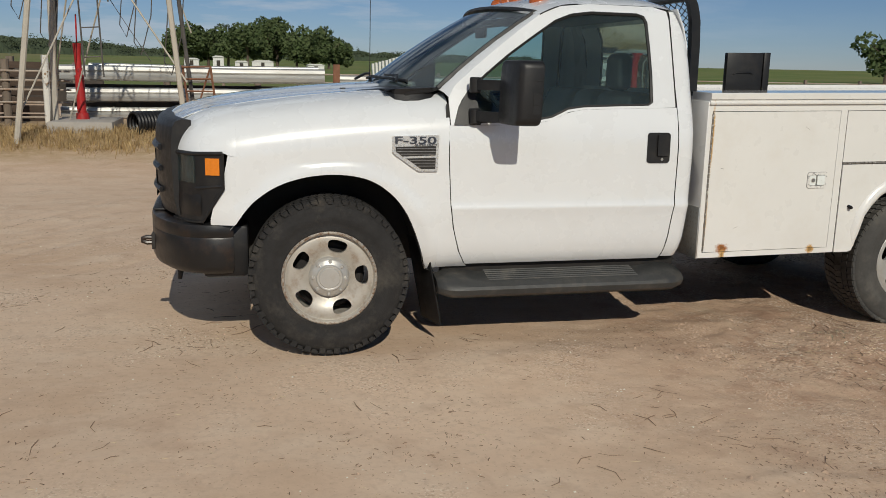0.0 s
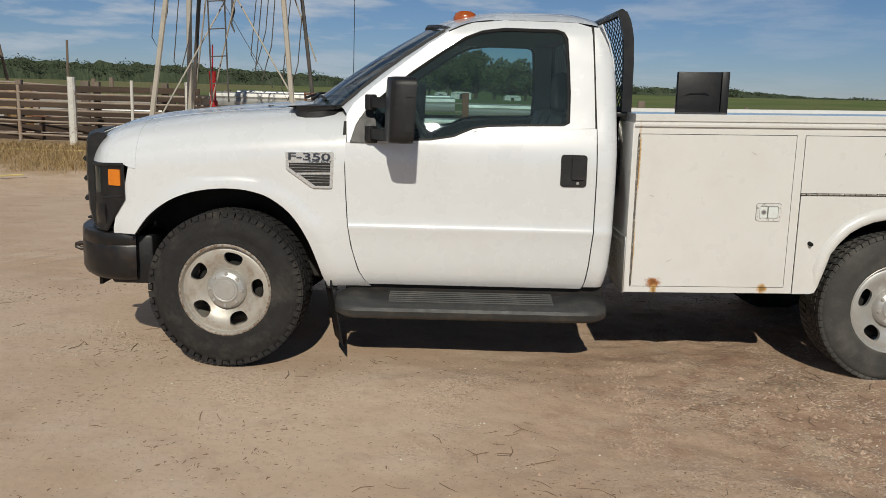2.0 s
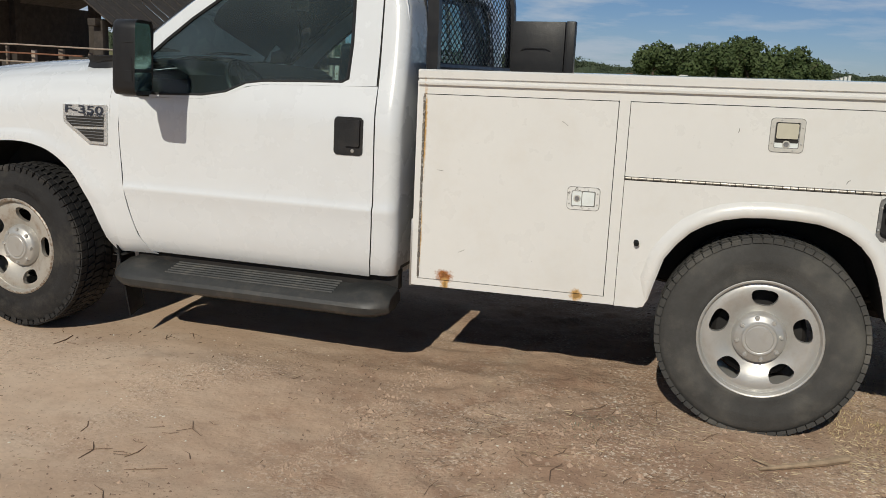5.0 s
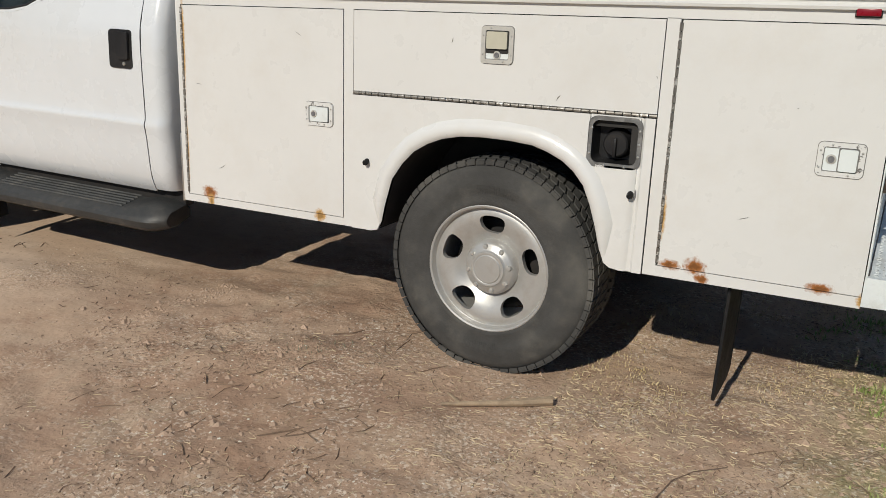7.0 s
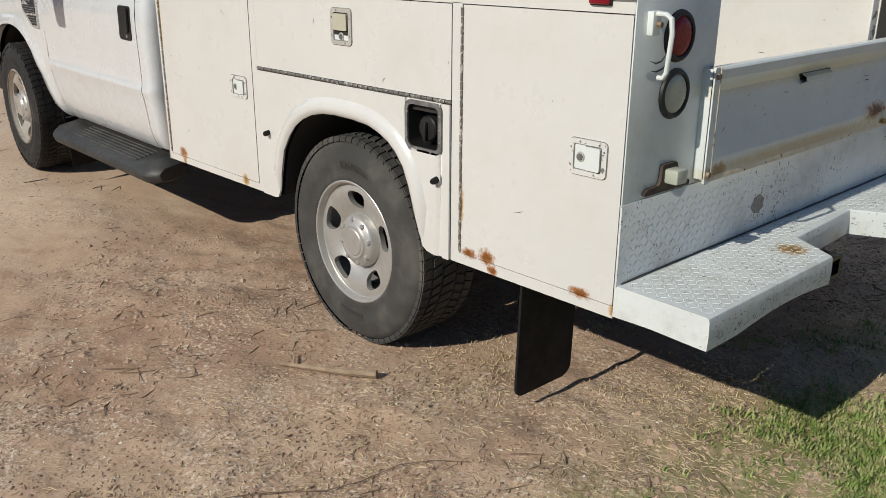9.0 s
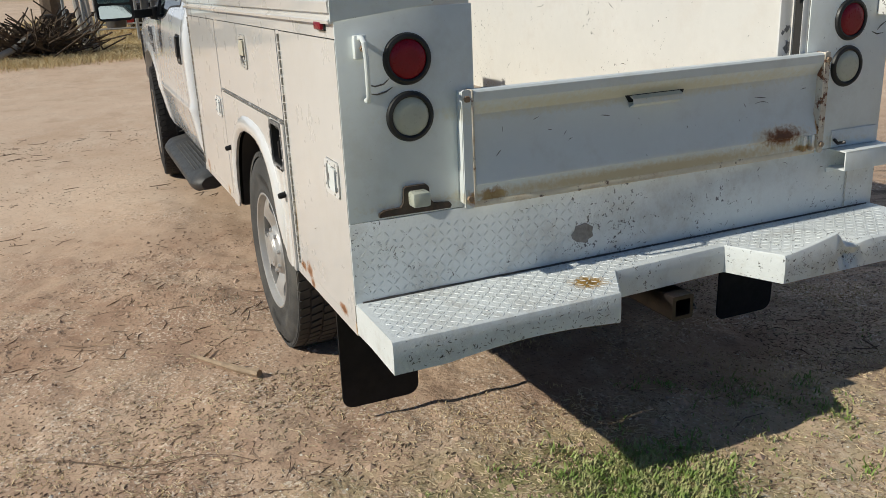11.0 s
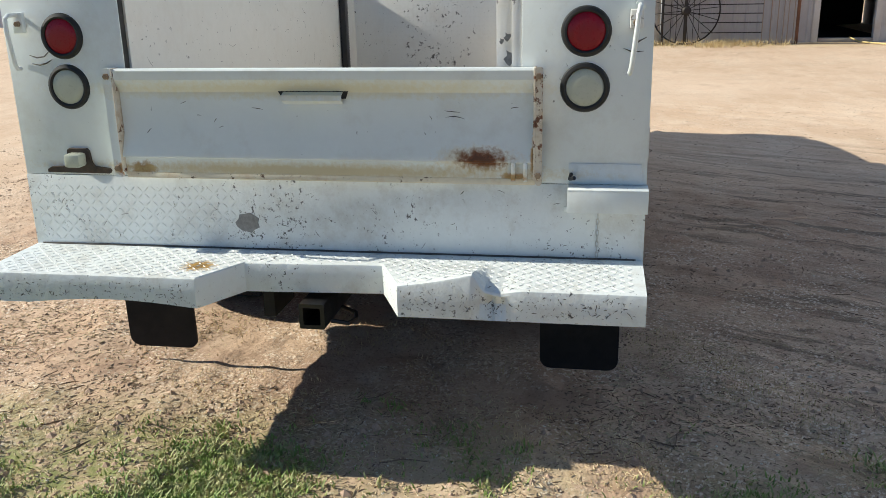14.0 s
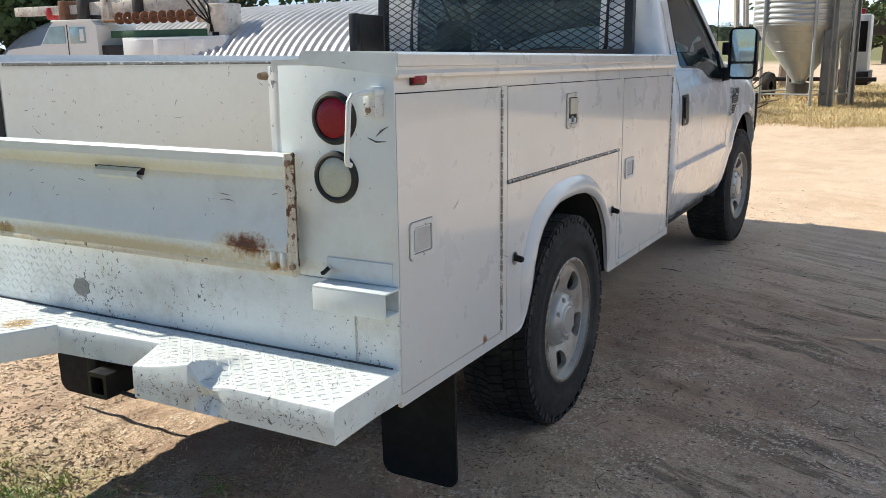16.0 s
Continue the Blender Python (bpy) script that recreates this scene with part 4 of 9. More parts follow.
scratches(gate, 15, 1, lambda u, v: Vector((XT + 0.0150, u, v)), 0.42, 1.62, 0.99, 1.10, 0.06)
scratches(low, 50, 2, lambda u, v: Vector((XT + 0.0028, u, v)), 0.08, 1.92, 0.63, 0.835, 0.03)
scratches(truck, 34, 3, lambda u, v: F(u, W - 0.3930, v), 2.3, 4.75, 0.90, 1.38, 0.07)
scratches(truck, 34, 4, lambda u, v: F(u, 0.3930, v), 2.6, 4.75, 0.90, 1.38, 0.07)
scratches(truck, 12, 5, lambda u, v: side(0)(u, v, -0.0024), 2.2, 4.8, 0.60, 1.30, 0.04)
scratches(truck, 14, 6, lambda u, v: side(1)(u, v, -0.0024), 2.2, 4.8, 0.60, 1.30, 0.06)
for s, pts in ((0, ((0.075, 1.222), (0.10, 1.214), (0.125, 1.218), (0.142, 1.232))), (0, ((0.08, 1.196), (0.105, 1.192), (0.13, 1.197), (0.15, 1.208))), (1, ((1.90, 1.232), (1.925, 1.222), (1.955, 1.224))), (1, ((1.925, 1.236), (1.94, 1.250), (1.962, 1.262)))):
    bm = TUBE([(XT + 0.0004, y, z) for y, z in pts], [0.0008] + [0.0024] * (len(pts) - 2) + [0.0008], 6)
    part("rub_mark", bm, M_SCRATCH, truck)
scratches(stp, 150, 7, lambda u, v: Vector((step_edge(u) + 0.0026, u, v)), 0.03, 0.66, 0.535, 0.59, 0.016)
scratches(stp, 170, 8, lambda u, v: Vector((step_edge(u) + 0.0026, u, v)), 1.31, 1.95, 0.545, 0.598, 0.018)
scratches(stp, 260, 9, lambda u, v: Vector((v, u, step_top(v, u) + 0.0018)), 0.03, 0.68, XT + 0.02, 5.13, 0.014)
scratches(stp, 260, 10, lambda u, v: Vector((v, u, step_top(v, u) + 0.0018)), 1.31, 1.95, XT + 0.02, 5.13, 0.014)
# stone guards: bare lozenges
for s, u0, u1 in ((0, 0.012, 0.372), (1, W - 0.372, W - 0.012)):
    tagged(part("tread_pattern", tread(u0, u1, 0.51, 0.79, lambda u, v, d: F(2.0838 - d, u, v), 0.030, None, M_BARETREAD), None, truck), kind="stuff")
bm = TUBE([(XT + 0.004, y, step_top(XT + 0.01, y) + 0.002) for y in steps(0.02, W - 0.02, 24)], [0.0022 + 0.0016 * abs(math.sin(k * 1.7)) for k in range(25)], 6)
part("step_seam", bm, M_SCRATCH, stp, "dark worn seam behind the step")
# peeled paint beside the right post
for y, z, r in ((W - 0.408, 1.262, 0.012), (W - 0.425, 1.250, 0.008), (W - 0.400, 1.203, 0.021), (W - 0.412, 1.158, 0.017)):
    bm = prism(bmesh.new(), [(y + r * (0.75 + 0.3 * math.sin(k * 2.3)) * math.cos(k * math.tau / 11), z + 1.3 * r * (0.75 + 0.3 * math.sin(k * 1.9)) * math.sin(k * math.tau / 11)) for k in range(11)], lambda u, v, d: Vector((XT - 0.0520 + d, u, v)), 0.0018)
    part("peeled_patch", bm, M_LOCK, truck)

# ---- cab, bonnet, front ----
WC = 1.945  # the cab is a little narrower than the service body
SIDE = [(0.44, 0.085), (0.47, 0.05), (0.52, 0.018), (0.60, -0.004), (0.70, -0.018), (0.765, -0.031), (0.785, -0.036), (0.800, -0.030), (0.83, -0.0265), (1.00, -0.030), (1.15, -0.029), (1.22, -0.019), (1.28, -0.002), (1.335, 0.016),
        (1.40, 0.036), (1.60, 0.083), (1.80, 0.132), (1.84, 0.150), (1.875, 0.190), (1.895, 0.240)]
RIDGE = [(-0.80, 1.200), (-0.76, 1.228), (-0.70, 1.256), (-0.59, 1.289), (-0.345, 1.331), (-0.04, 1.366), (0.26, 1.389), (0.55, 1.405), (0.70, 1.41)]
SHOULDER = [(0.0, 0.32), (0.010, 0.23), (0.030, 0.150), (0.060, 0.085), (0.095, 0.040), (0.14, 0.006), (0.19, -0.018), (0.25, -0.0285)]
NOSE = [(-0.84, 0.34), (-0.80, 0.23), (-0.76, 0.150), (-0.72, 0.100), (-0.69, 0.068), (-0.65, 0.042), (-0.60, 0.022), (-0.52, 0.008), (-0.40, 0.002), (-0.30, 0.0)]


def skin(x, z):
    """How far in the cab's outer skin stands at x, z."""
    return smooth_tab(SIDE, z)


def wing_skin(x, z):
    low = smooth_tab(SIDE, min(z, 1.10))
    d = smooth_tab(RIDGE, x) - z
    top = smooth_tab(SHOULDER, max(0.0, d))
    bulge = -0.012 * math.exp(-((math.hypot(x - 0.0, z - 0.42) - 0.56) / 0.05) ** 2)  # the flare over the wheel
    return max(low, top) + smooth_tab(NOSE, x) + (bulge if z < 1.02 else 0)


def lr(s, x, d, z):
    return Vector((x, d if s == 0 else WC - d, z))


ARCH_F = [(-0.52, 0.69), (-0.497, 0.715), (-0.44, 0.7935), (-0.393, 0.8424), (-0.31, 0.9), (-0.221, 0.938), (-0.11, 0.963), (0.015, 0.97), (0.12, 0.958), (0.21, 0.928), (0.3, 0.8641), (0.365, 0.788), (0.41, 0.705), (0.445, 0.62), (0.475, 0.53), (0.503, 0.435)]
ARCH_F = [(x, smooth_tab(ARCH_F, x)) for x in steps(-0.52, 0.503, 44)]
GAP_F = [(0.44, 0.745), (0.47, 0.715), (0.55, 0.672), (0.68, 0.636), (0.80, 0.618), (1.0, 0.606), (1.2, 0.599), (1.33, 0.604), (1.40, 0.612)]  # z, x of the door's front seam
GAP_R = [(0.44, 1.868), (0.50, 1.885), (0.60, 1.897), (0.80, 1.910), (1.10, 1.910), (1.33, 1.905), (1.90, 1.880)]
BELT = [(0.60, 1.2215), (0.80, 1.2222), (0.93, 1.2242), (1.06, 1.2302), (1.17, 1.2512), (1.225, 1.2752), (1.27, 1.2942), (1.35, 1.3062), (1.55, 1.3132), (1.80, 1.3192), (1.95, 1.3245)]
BACK = [(0.47, 1.992), (0.60, 2.012), (1.0, 2.020), (1.337, 2.018), (1.50, 2.014), (1.67, 2.000), (1.80, 1.960), (1.868, 1.922), (1.91, 1.88)]
WIN_IN = [(0.675, 1.236), (0.80, 1.238), (0.925, 1.241), (1.05, 1.246), (1.166, 1.266), (1.215, 1.288), (1.265, 1.310), (1.35, 1.322), (1.55, 1.330), (1.735, 1.335), (1.757, 1.35), (1.760, 1.50), (1.752, 1.65), (1.742, 1.78), (1.725, 1.810),
          (1.69, 1.820), (1.42, 1.822), (1.30, 1.806), (1.211, 1.772), (1.08, 1.685), (0.944, 1.590), (0.82, 1.490), (0.72, 1.400), (0.675, 1.340)]
WIN_OUT = [(0.612, 1.222), (0.80, 1.223), (0.93, 1.225), (1.06, 1.231), (1.17, 1.252), (1.225, 1.276), (1.270, 1.295), (1.35, 1.307), (1.55, 1.314), (1.80, 1.320), (1.897, 1.325), (1.892, 1.50), (1.886, 1.65), (1.878, 1.80), (1.872, 1.845),
           (1.80, 1.868), (1.42, 1.872), (1.24, 1.852), (1.135, 1.812), (1.00, 1.715), (0.87, 1.615), (0.74, 1.510), (0.64, 1.422), (0.605, 1.360)]


def cab_side(s):
    # wing
    bm = bmesh.new()
    xs = sorted({round(v, 4) for v in [-0.497] + [p[0] for p in ARCH_F[1:]]} | {0.53, 0.555})
    rows = []
    for x in xs:
        zl = 0.715 if x < -0.497 else lerp(ARCH_F, x) if x <= 0.503 else 0.445 + max(0, x - 0.62) * 0.1
        zt = smooth_tab(RIDGE, x) - 0.004
        zs = steps(zl, max(zl + 0.002, zt - 0.26 if zt > 1.2 else zt), 14) + ([zt - d for d in (0.235, 0.21, 0.185, 0.16, 0.135, 0.11, 0.085, 0.065, 0.048, 0.034, 0.022, 0.012, 0.005, 0.0)] if zt > 1.2 else [zt] * 14)
        rows.append([lr(s, x, wing_skin(x, z), z) for z in zs])
    loft(bm, rows)
    tail = []
    for z in [0.447, 0.47, 0.50, 0.55, 0.60, 0.68, 0.74, 0.80, 0.90, 1.0, 1.1, 1.2, 1.26, 1.30, 1.33, 1.35, 1.37, 1.384, 1.394, 1.401]:
        x1 = lerp(GAP_F, z) - 0.002 if z < 1.2 else 0.607
        tail.append([lr(s, x, wing_skin(x, min(z, smooth_tab(RIDGE, x) - 0.004)), min(z, smooth_tab(RIDGE, x) - 0.004)) for x in steps(0.555, max(0.557, x1), 5)])
    loft(bm, tail)
    # strip in front of the arch, behind the headlamp, and the wing's nose above it
    xs2 = [-0.615, -0.60, -0.575, -0.55, -0.52, -0.497]
    loft(bm, [[lr(s, x, wing_skin(x, z), z) for z in steps(0.715, lerp([(-0.615, 0.74), (-0.585, 0.87), (-0.55, 0.93), (-0.549, 1.08), (-0.497, 1.08)], x), 8)] for x in xs2])
    rows = []
    for x in steps(-0.80, -0.482, 14):
        zt = smooth_tab(RIDGE, x) - 0.004
        zb = lerp([(-0.80, 1.08), (-0.55, 1.079), (-0.497, 1.06)], x)
        rows.append([lr(s, x, min(0.33, wing_skin(x, z)) + (0.0012 if x > -0.49 else 0.0), z) for z in [zb + (zt - zb) * (1 - (1 - k) ** 2) for k in steps(0, 1, 12)]])
    loft(bm, rows)
    wing = part("wing", thick(bm, 0.004), M_PAINT, truck, smooth=50)
    # arch return and liner
    bm = bmesh.new()
    loft(bm, [[lr(s, x, wing_skin(x, z) + 0.002, z), lr(s, x, wing_skin(x, z) + 0.05, z + 0.004)] for x, z in ARCH_F])
    part("arch_return", bm, M_PAINT, wing)
    bm = bmesh.new()
    loft(bm, [[lr(s, x, 0.045, z + 0.006), lr(s, x * 1.02, 0.42, z + 0.03)] for x, z in ARCH_F + [(0.55, 0.42)]])
    # near-black sheets stand in for the shaded frame and axle behind
    loft(bm, [[lr(s, -0.72, 0.42, 0.45), lr(s, -0.72, 0.42, 1.0)], [lr(s, 0.56, 0.42, 0.42), lr(s, 0.56, 0.42, 1.0)]])
    loft(bm, [[lr(s, -0.54, 0.03, 0.46), lr(s, -0.54, 0.03, 0.72)], [lr(s, -0.62, 0.42, 0.44), lr(s, -0.62, 0.42, 0.74)]])
    part("wheel_liner", bm, M_SEAM, truck)
    # door: lower skin
    bm = bmesh.new()
    rows = []
    n = 26
    for z in [0.463, 0.48, 0.50, 0.54, 0.60, 0.66, 0.72, 0.755, 0.775, 0.785, 0.793, 0.802, 0.82, 0.86, 0.92, 1.0, 1.06, 1.12, 1.16, 1.19, 1.2165]:
        x0, x1 = lerp(GAP_F, z) + 0.003, lerp(GAP_R, z) - 0.003
        rows.append([lr(s, x, skin(x, z), z) for x in steps(x0, x1, n)])
    x0, x1 = lerp(GAP_F, 1.22) + 0.003, lerp(GAP_R, 1.22) - 0.003
    for k in (0.33, 0.66, 1.0):
        rows.append([lr(s, x, skin(x, 1.2165 + (lerp(BELT, x) - 1.2165) * k), 1.2165 + (lerp(BELT, x) - 1.2165) * k) for x in steps(x0, x1, n)])
    loft(bm, rows)
    door = part("door", thick(bm, 0.004), M_PAINT, truck, smooth=50)
    # door: window surround
    bm = bmesh.new()
    rows = []
    for (xi, zi), (xo, zo) in zip(WIN_IN + WIN_IN[:1], WIN_OUT + WIN_OUT[:1]):
        rows.append([lr(s, xo + (xi - xo) * k, skin(0, zo + (zi - zo) * k) + (0.012 if k == 1 else 0), zo + (zi - zo) * k) for k in (0, 0.35, 0.7, 0.93, 1.0)])
    loft(bm, rows)
    part("window_frame", thick(bm, 0.004), M_PAINT, door, smooth=40)
    bm = bmesh.new()
    tube(bm, [lr(s, x, skin(x, z) + 0.006, z) for x, z in WIN_IN], 0.009, 6, closed=True)
    part("window_seal", bm, M_TRIM, door)
    part("window_pane", pane(s), M_GLASS, door, "dark tinted side window")
    # inner door card
    bm = bmesh.new()
    loft(bm, [[lr(s, x, 0.10, z) for z in (0.50, 0.9, lerp(BELT, x) - 0.01)] for x in steps(0.66, 1.86, 6)])
    loft(bm, [[lr(s, x, 0.10, lerp(BELT, x) - 0.01), lr(s, x, 0.035, lerp(BELT, x) - 0.003)] for x in steps(0.66, 1.86, 6)])
    part("door_card", bm, M_INNER, door)
    # handle
    bm = prism(bmesh.new(), rrect(1.722, 1.022, 1.858, 1.188, 0.018), lambda x, z, d: lr(s, x, skin(x, z) - 0.006 + d, z), 0.012)
    hd = part("door_handle", bevel_all(bm, 0.002, 1, 60), M_BLACK, door, "black recessed door handle")
    bm = prism(bmesh.new(), rrect(1.779, 1.062, 1.846, 1.178, 0.008), lambda x, z, d: lr(s, x, skin(x, z) - 0.018 + d, z), 0.014)
    part("paddle", bevel_all(bm, 0.004, 2, 60), M_BLACK, hd)
    part("lock", lathe(bmesh.new(), [(0, 0.003), (0.008, 0.003), (0.009, 0)], lr(s, 1.812, skin(0, 1.042) - 0.006, 1.042), (0, -1 if s == 0 else 1, 0), 14), M_STEEL, hd)
    # pillar behind the door, turning into the back wall
    bm = bmesh.new()
    rows = []
    for z in [0.475, 0.49, 0.52, 0.56, 0.60, 0.66, 0.72, 0.765, 0.785, 0.80, 0.83, 0.9, 1.0, 1.1, 1.2, 1.28, 1.335, 1.42, 1.50, 1.58, 1.67, 1.74, 1.80, 1.825, 1.845]:
        a, b, y = lerp(GAP_R, z) + 0.003, smooth_tab(BACK, z), skin(0, z)
        r = min(0.055, 0.85 * (b - a))
        rows.append([lr(s, a, y, z), lr(s, (a + b - r) / 2, y, z)] + [lr(s, b - r + r * math.sin(t), y + r - r * math.cos(t), z) for t in steps(0, math.pi / 2, 6)] + [lr(s, b, y + 0.09, z), lr(s, b, 0.40, z)])
    loft(bm, rows)
    part("cab_corner", bm, M_PAINT, truck, smooth=50)
    # sill and dark gap behind the seams
    part("sill", B(*[tuple(lr(s, 0.60, 0.10, 0.40)), tuple(lr(s, 2.0, 0.16, 0.50))] if s == 0 else [(0.60, WC - 0.16, 0.40), (2.0, WC - 0.10, 0.50)], 0.01), M_CHASSIS, truck)
    for tab in (GAP_F, GAP_R):
        bm = bmesh.new()
        loft(bm, [[lr(s, lerp(tab, z) - 0.012, skin(0, z) + 0.010, z), lr(s, lerp(tab, z) + 0.012, skin(0, z) + 0.010, z)] for z in np.linspace(0.47, 1.33 if tab is GAP_F else 1.86, 24)])
        part("door_seam", bm, M_SEAM, truck)
    # running board, on the driver's side only
    if s == 0:
        running_board(s)
    # side vent with its badge
    def v_(x, z, d):
        return lr(s, x, skin(x, z) - 0.011 + d, z)
    o = [(0.298, 1.165), (0.542, 1.172), (0.546, 1.165), (0.540, 0.992), (0.534, 0.984), (0.440, 0.984), (0.428, 0.990), (0.312, 1.072), (0.300, 1.085)]
    vent = part("side_vent", bevel_all(prism(bmesh.new(), o, v_, 0.012), 0.002, 1, 60), M_CHROME, truck, "chrome vent with model badge")
    bm = bmesh.new()
    for o2 in ([(0.316, 1.112), (0.530, 1.116), (0.528, 1.068), (0.352, 1.062), (0.318, 1.088)], [(0.372, 1.052), (0.528, 1.056), (0.526, 0.997), (0.452, 0.996)]):
        prism(bm, o2, lambda x, z, d: v_(x, z, d - 0.001), 0.003)
    part("grille_recess", bm, M_SEAM, vent)
    bm = bmesh.new()
    for z, xa in ((1.102, 0.322), (1.088, 0.322), (1.074, 0.345), (1.042, 0.392), (1.027, 0.410), (1.012, 0.432)):
        tube(bm, [v_(xa, z, -0.002), v_(0.528, z, -0.002)], 0.0022, 5)
    part("louvre", bm, M_LOCK, vent)
    badge_text(s, v_, vent)
    # towing mirror
    mirror(s)


def running_board(s):
    bm = bmesh.new()
    rows = []
    for x, k in ((0.556, 0.40), (0.566, 0.56), (0.615, 0.90), (0.66, 1.0), (0.80, 1.0), (0.83, 1.0), (1.30, 1.0), (1.73, 1.0), (1.76, 1.0), (1.87, 1.0), (1.93, 0.93), (1.992, 0.58), (2.002, 0.42)):
        mid = 0.5 * (1 - k)
        deck = 0.0 if x < 0.80 or x > 1.76 else -0.018
        sec = [(0.16, 0.395), (0.13, 0.424), (0.105, 0.430 + deck), (-0.03, 0.402 + deck), (-0.055, 0.382 + 0.5 * deck), (-0.074, 0.362), (-0.080, 0.345), (-0.070, 0.315), (-0.045, 0.298), (0.05, 0.300), (0.16, 0.34)]
        zc, yc = 0.365, 0.06
        rows.append([lr(s, x, yc + (d - yc) * (0.35 + 0.65 * k), zc + (z - zc) * (0.35 + 0.65 * k)) for d, z in sec])
    vs = loft(bm, rows, close=True)
    bm.faces.new(vs[0]); bm.faces.new(vs[-1][::-1])
    rb = part("running_board", bm, M_RUNBOARD, truck, "grey ribbed plastic running board", smooth=30)
    for k in range(6):
        y = 0.098 - 0.024 * k
        z = 0.4165 - 0.21 * (0.098 - y)
        bm = bmesh.new()
        loft(bm, [[lr(s, x, y + dy, z + dz - 0.0025 * dy / 0.012) for dy, dz in ((0.0, -0.008), (0.001, 0.001), (0.011, 0.001), (0.012, -0.008))] for x in (0.84, 0.85, 1.30, 1.71, 1.72)])
        part("rib", bm, M_RIB, rb)
    for x in (0.80, 1.40, 1.80):
        part("board_bracket", TUBE([lr(s, x, 0.05, 0.33), lr(s, x, 0.30, 0.40), lr(s, x, 0.56, 0.52)], 0.018, 6), M_CHASSIS, rb)


def pane(s):
    bm = bmesh.new()
    low = [(0.675, 1.236), (0.80, 1.238), (0.925, 1.241), (1.05, 1.246), (1.166, 1.266), (1.265, 1.310), (1.35, 1.322), (1.735, 1.335), (1.757, 1.35)]
    top = [(0.675, 1.340), (0.72, 1.40), (0.82, 1.49), (0.944, 1.59), (1.08, 1.685), (1.211, 1.772), (1.30, 1.806), (1.42, 1.822), (1.69, 1.82), (1.725, 1.81), (1.745, 1.75), (1.757, 1.70)]
    rows = []
    for x in sorted({p[0] for p in low + top}):
        a, b = lerp(low, x), lerp(top, x)
        rows.append([lr(s, x, skin(x, a + (b - a) * k) + 0.010, a + (b - a) * k) for k in steps(0, 1, 6)])
    loft(bm, rows)
    return bm


def badge_text(s, v_, vent):
    for body, size, x, z in (("F-350", 0.052, 0.308, 1.128), ("SUPER DUTY", 0.0155, 0.418, 1.117)):
        cu = bpy.data.curves.new("lettering", "FONT")
        cu.body, cu.size, cu.extrude, cu.offset = body, size, 0.0012, 0.0009 if size > 0.03 else 0.0002
        tmp = new("lettering", cu)
        dg = bpy.context.evaluated_depsgraph_get()
        me = bpy.data.meshes.new_from_object(tmp.evaluated_get(dg))
        bpy.data.objects.remove(tmp)
        w = max(v.co.x for v in me.vertices)
        want = 0.222 if size > 0.03 else 0.118
        for v in me.vertices:
            u = v.co.x / w * want
            px = x + u if s == 0 else x + want - u
            v.co = v_(px, z + v.co.y, -0.0025 - v.co.z)
        me.materials.clear(); me.materials.append(M_INK)
        part("lettering", me, M_INK, vent)


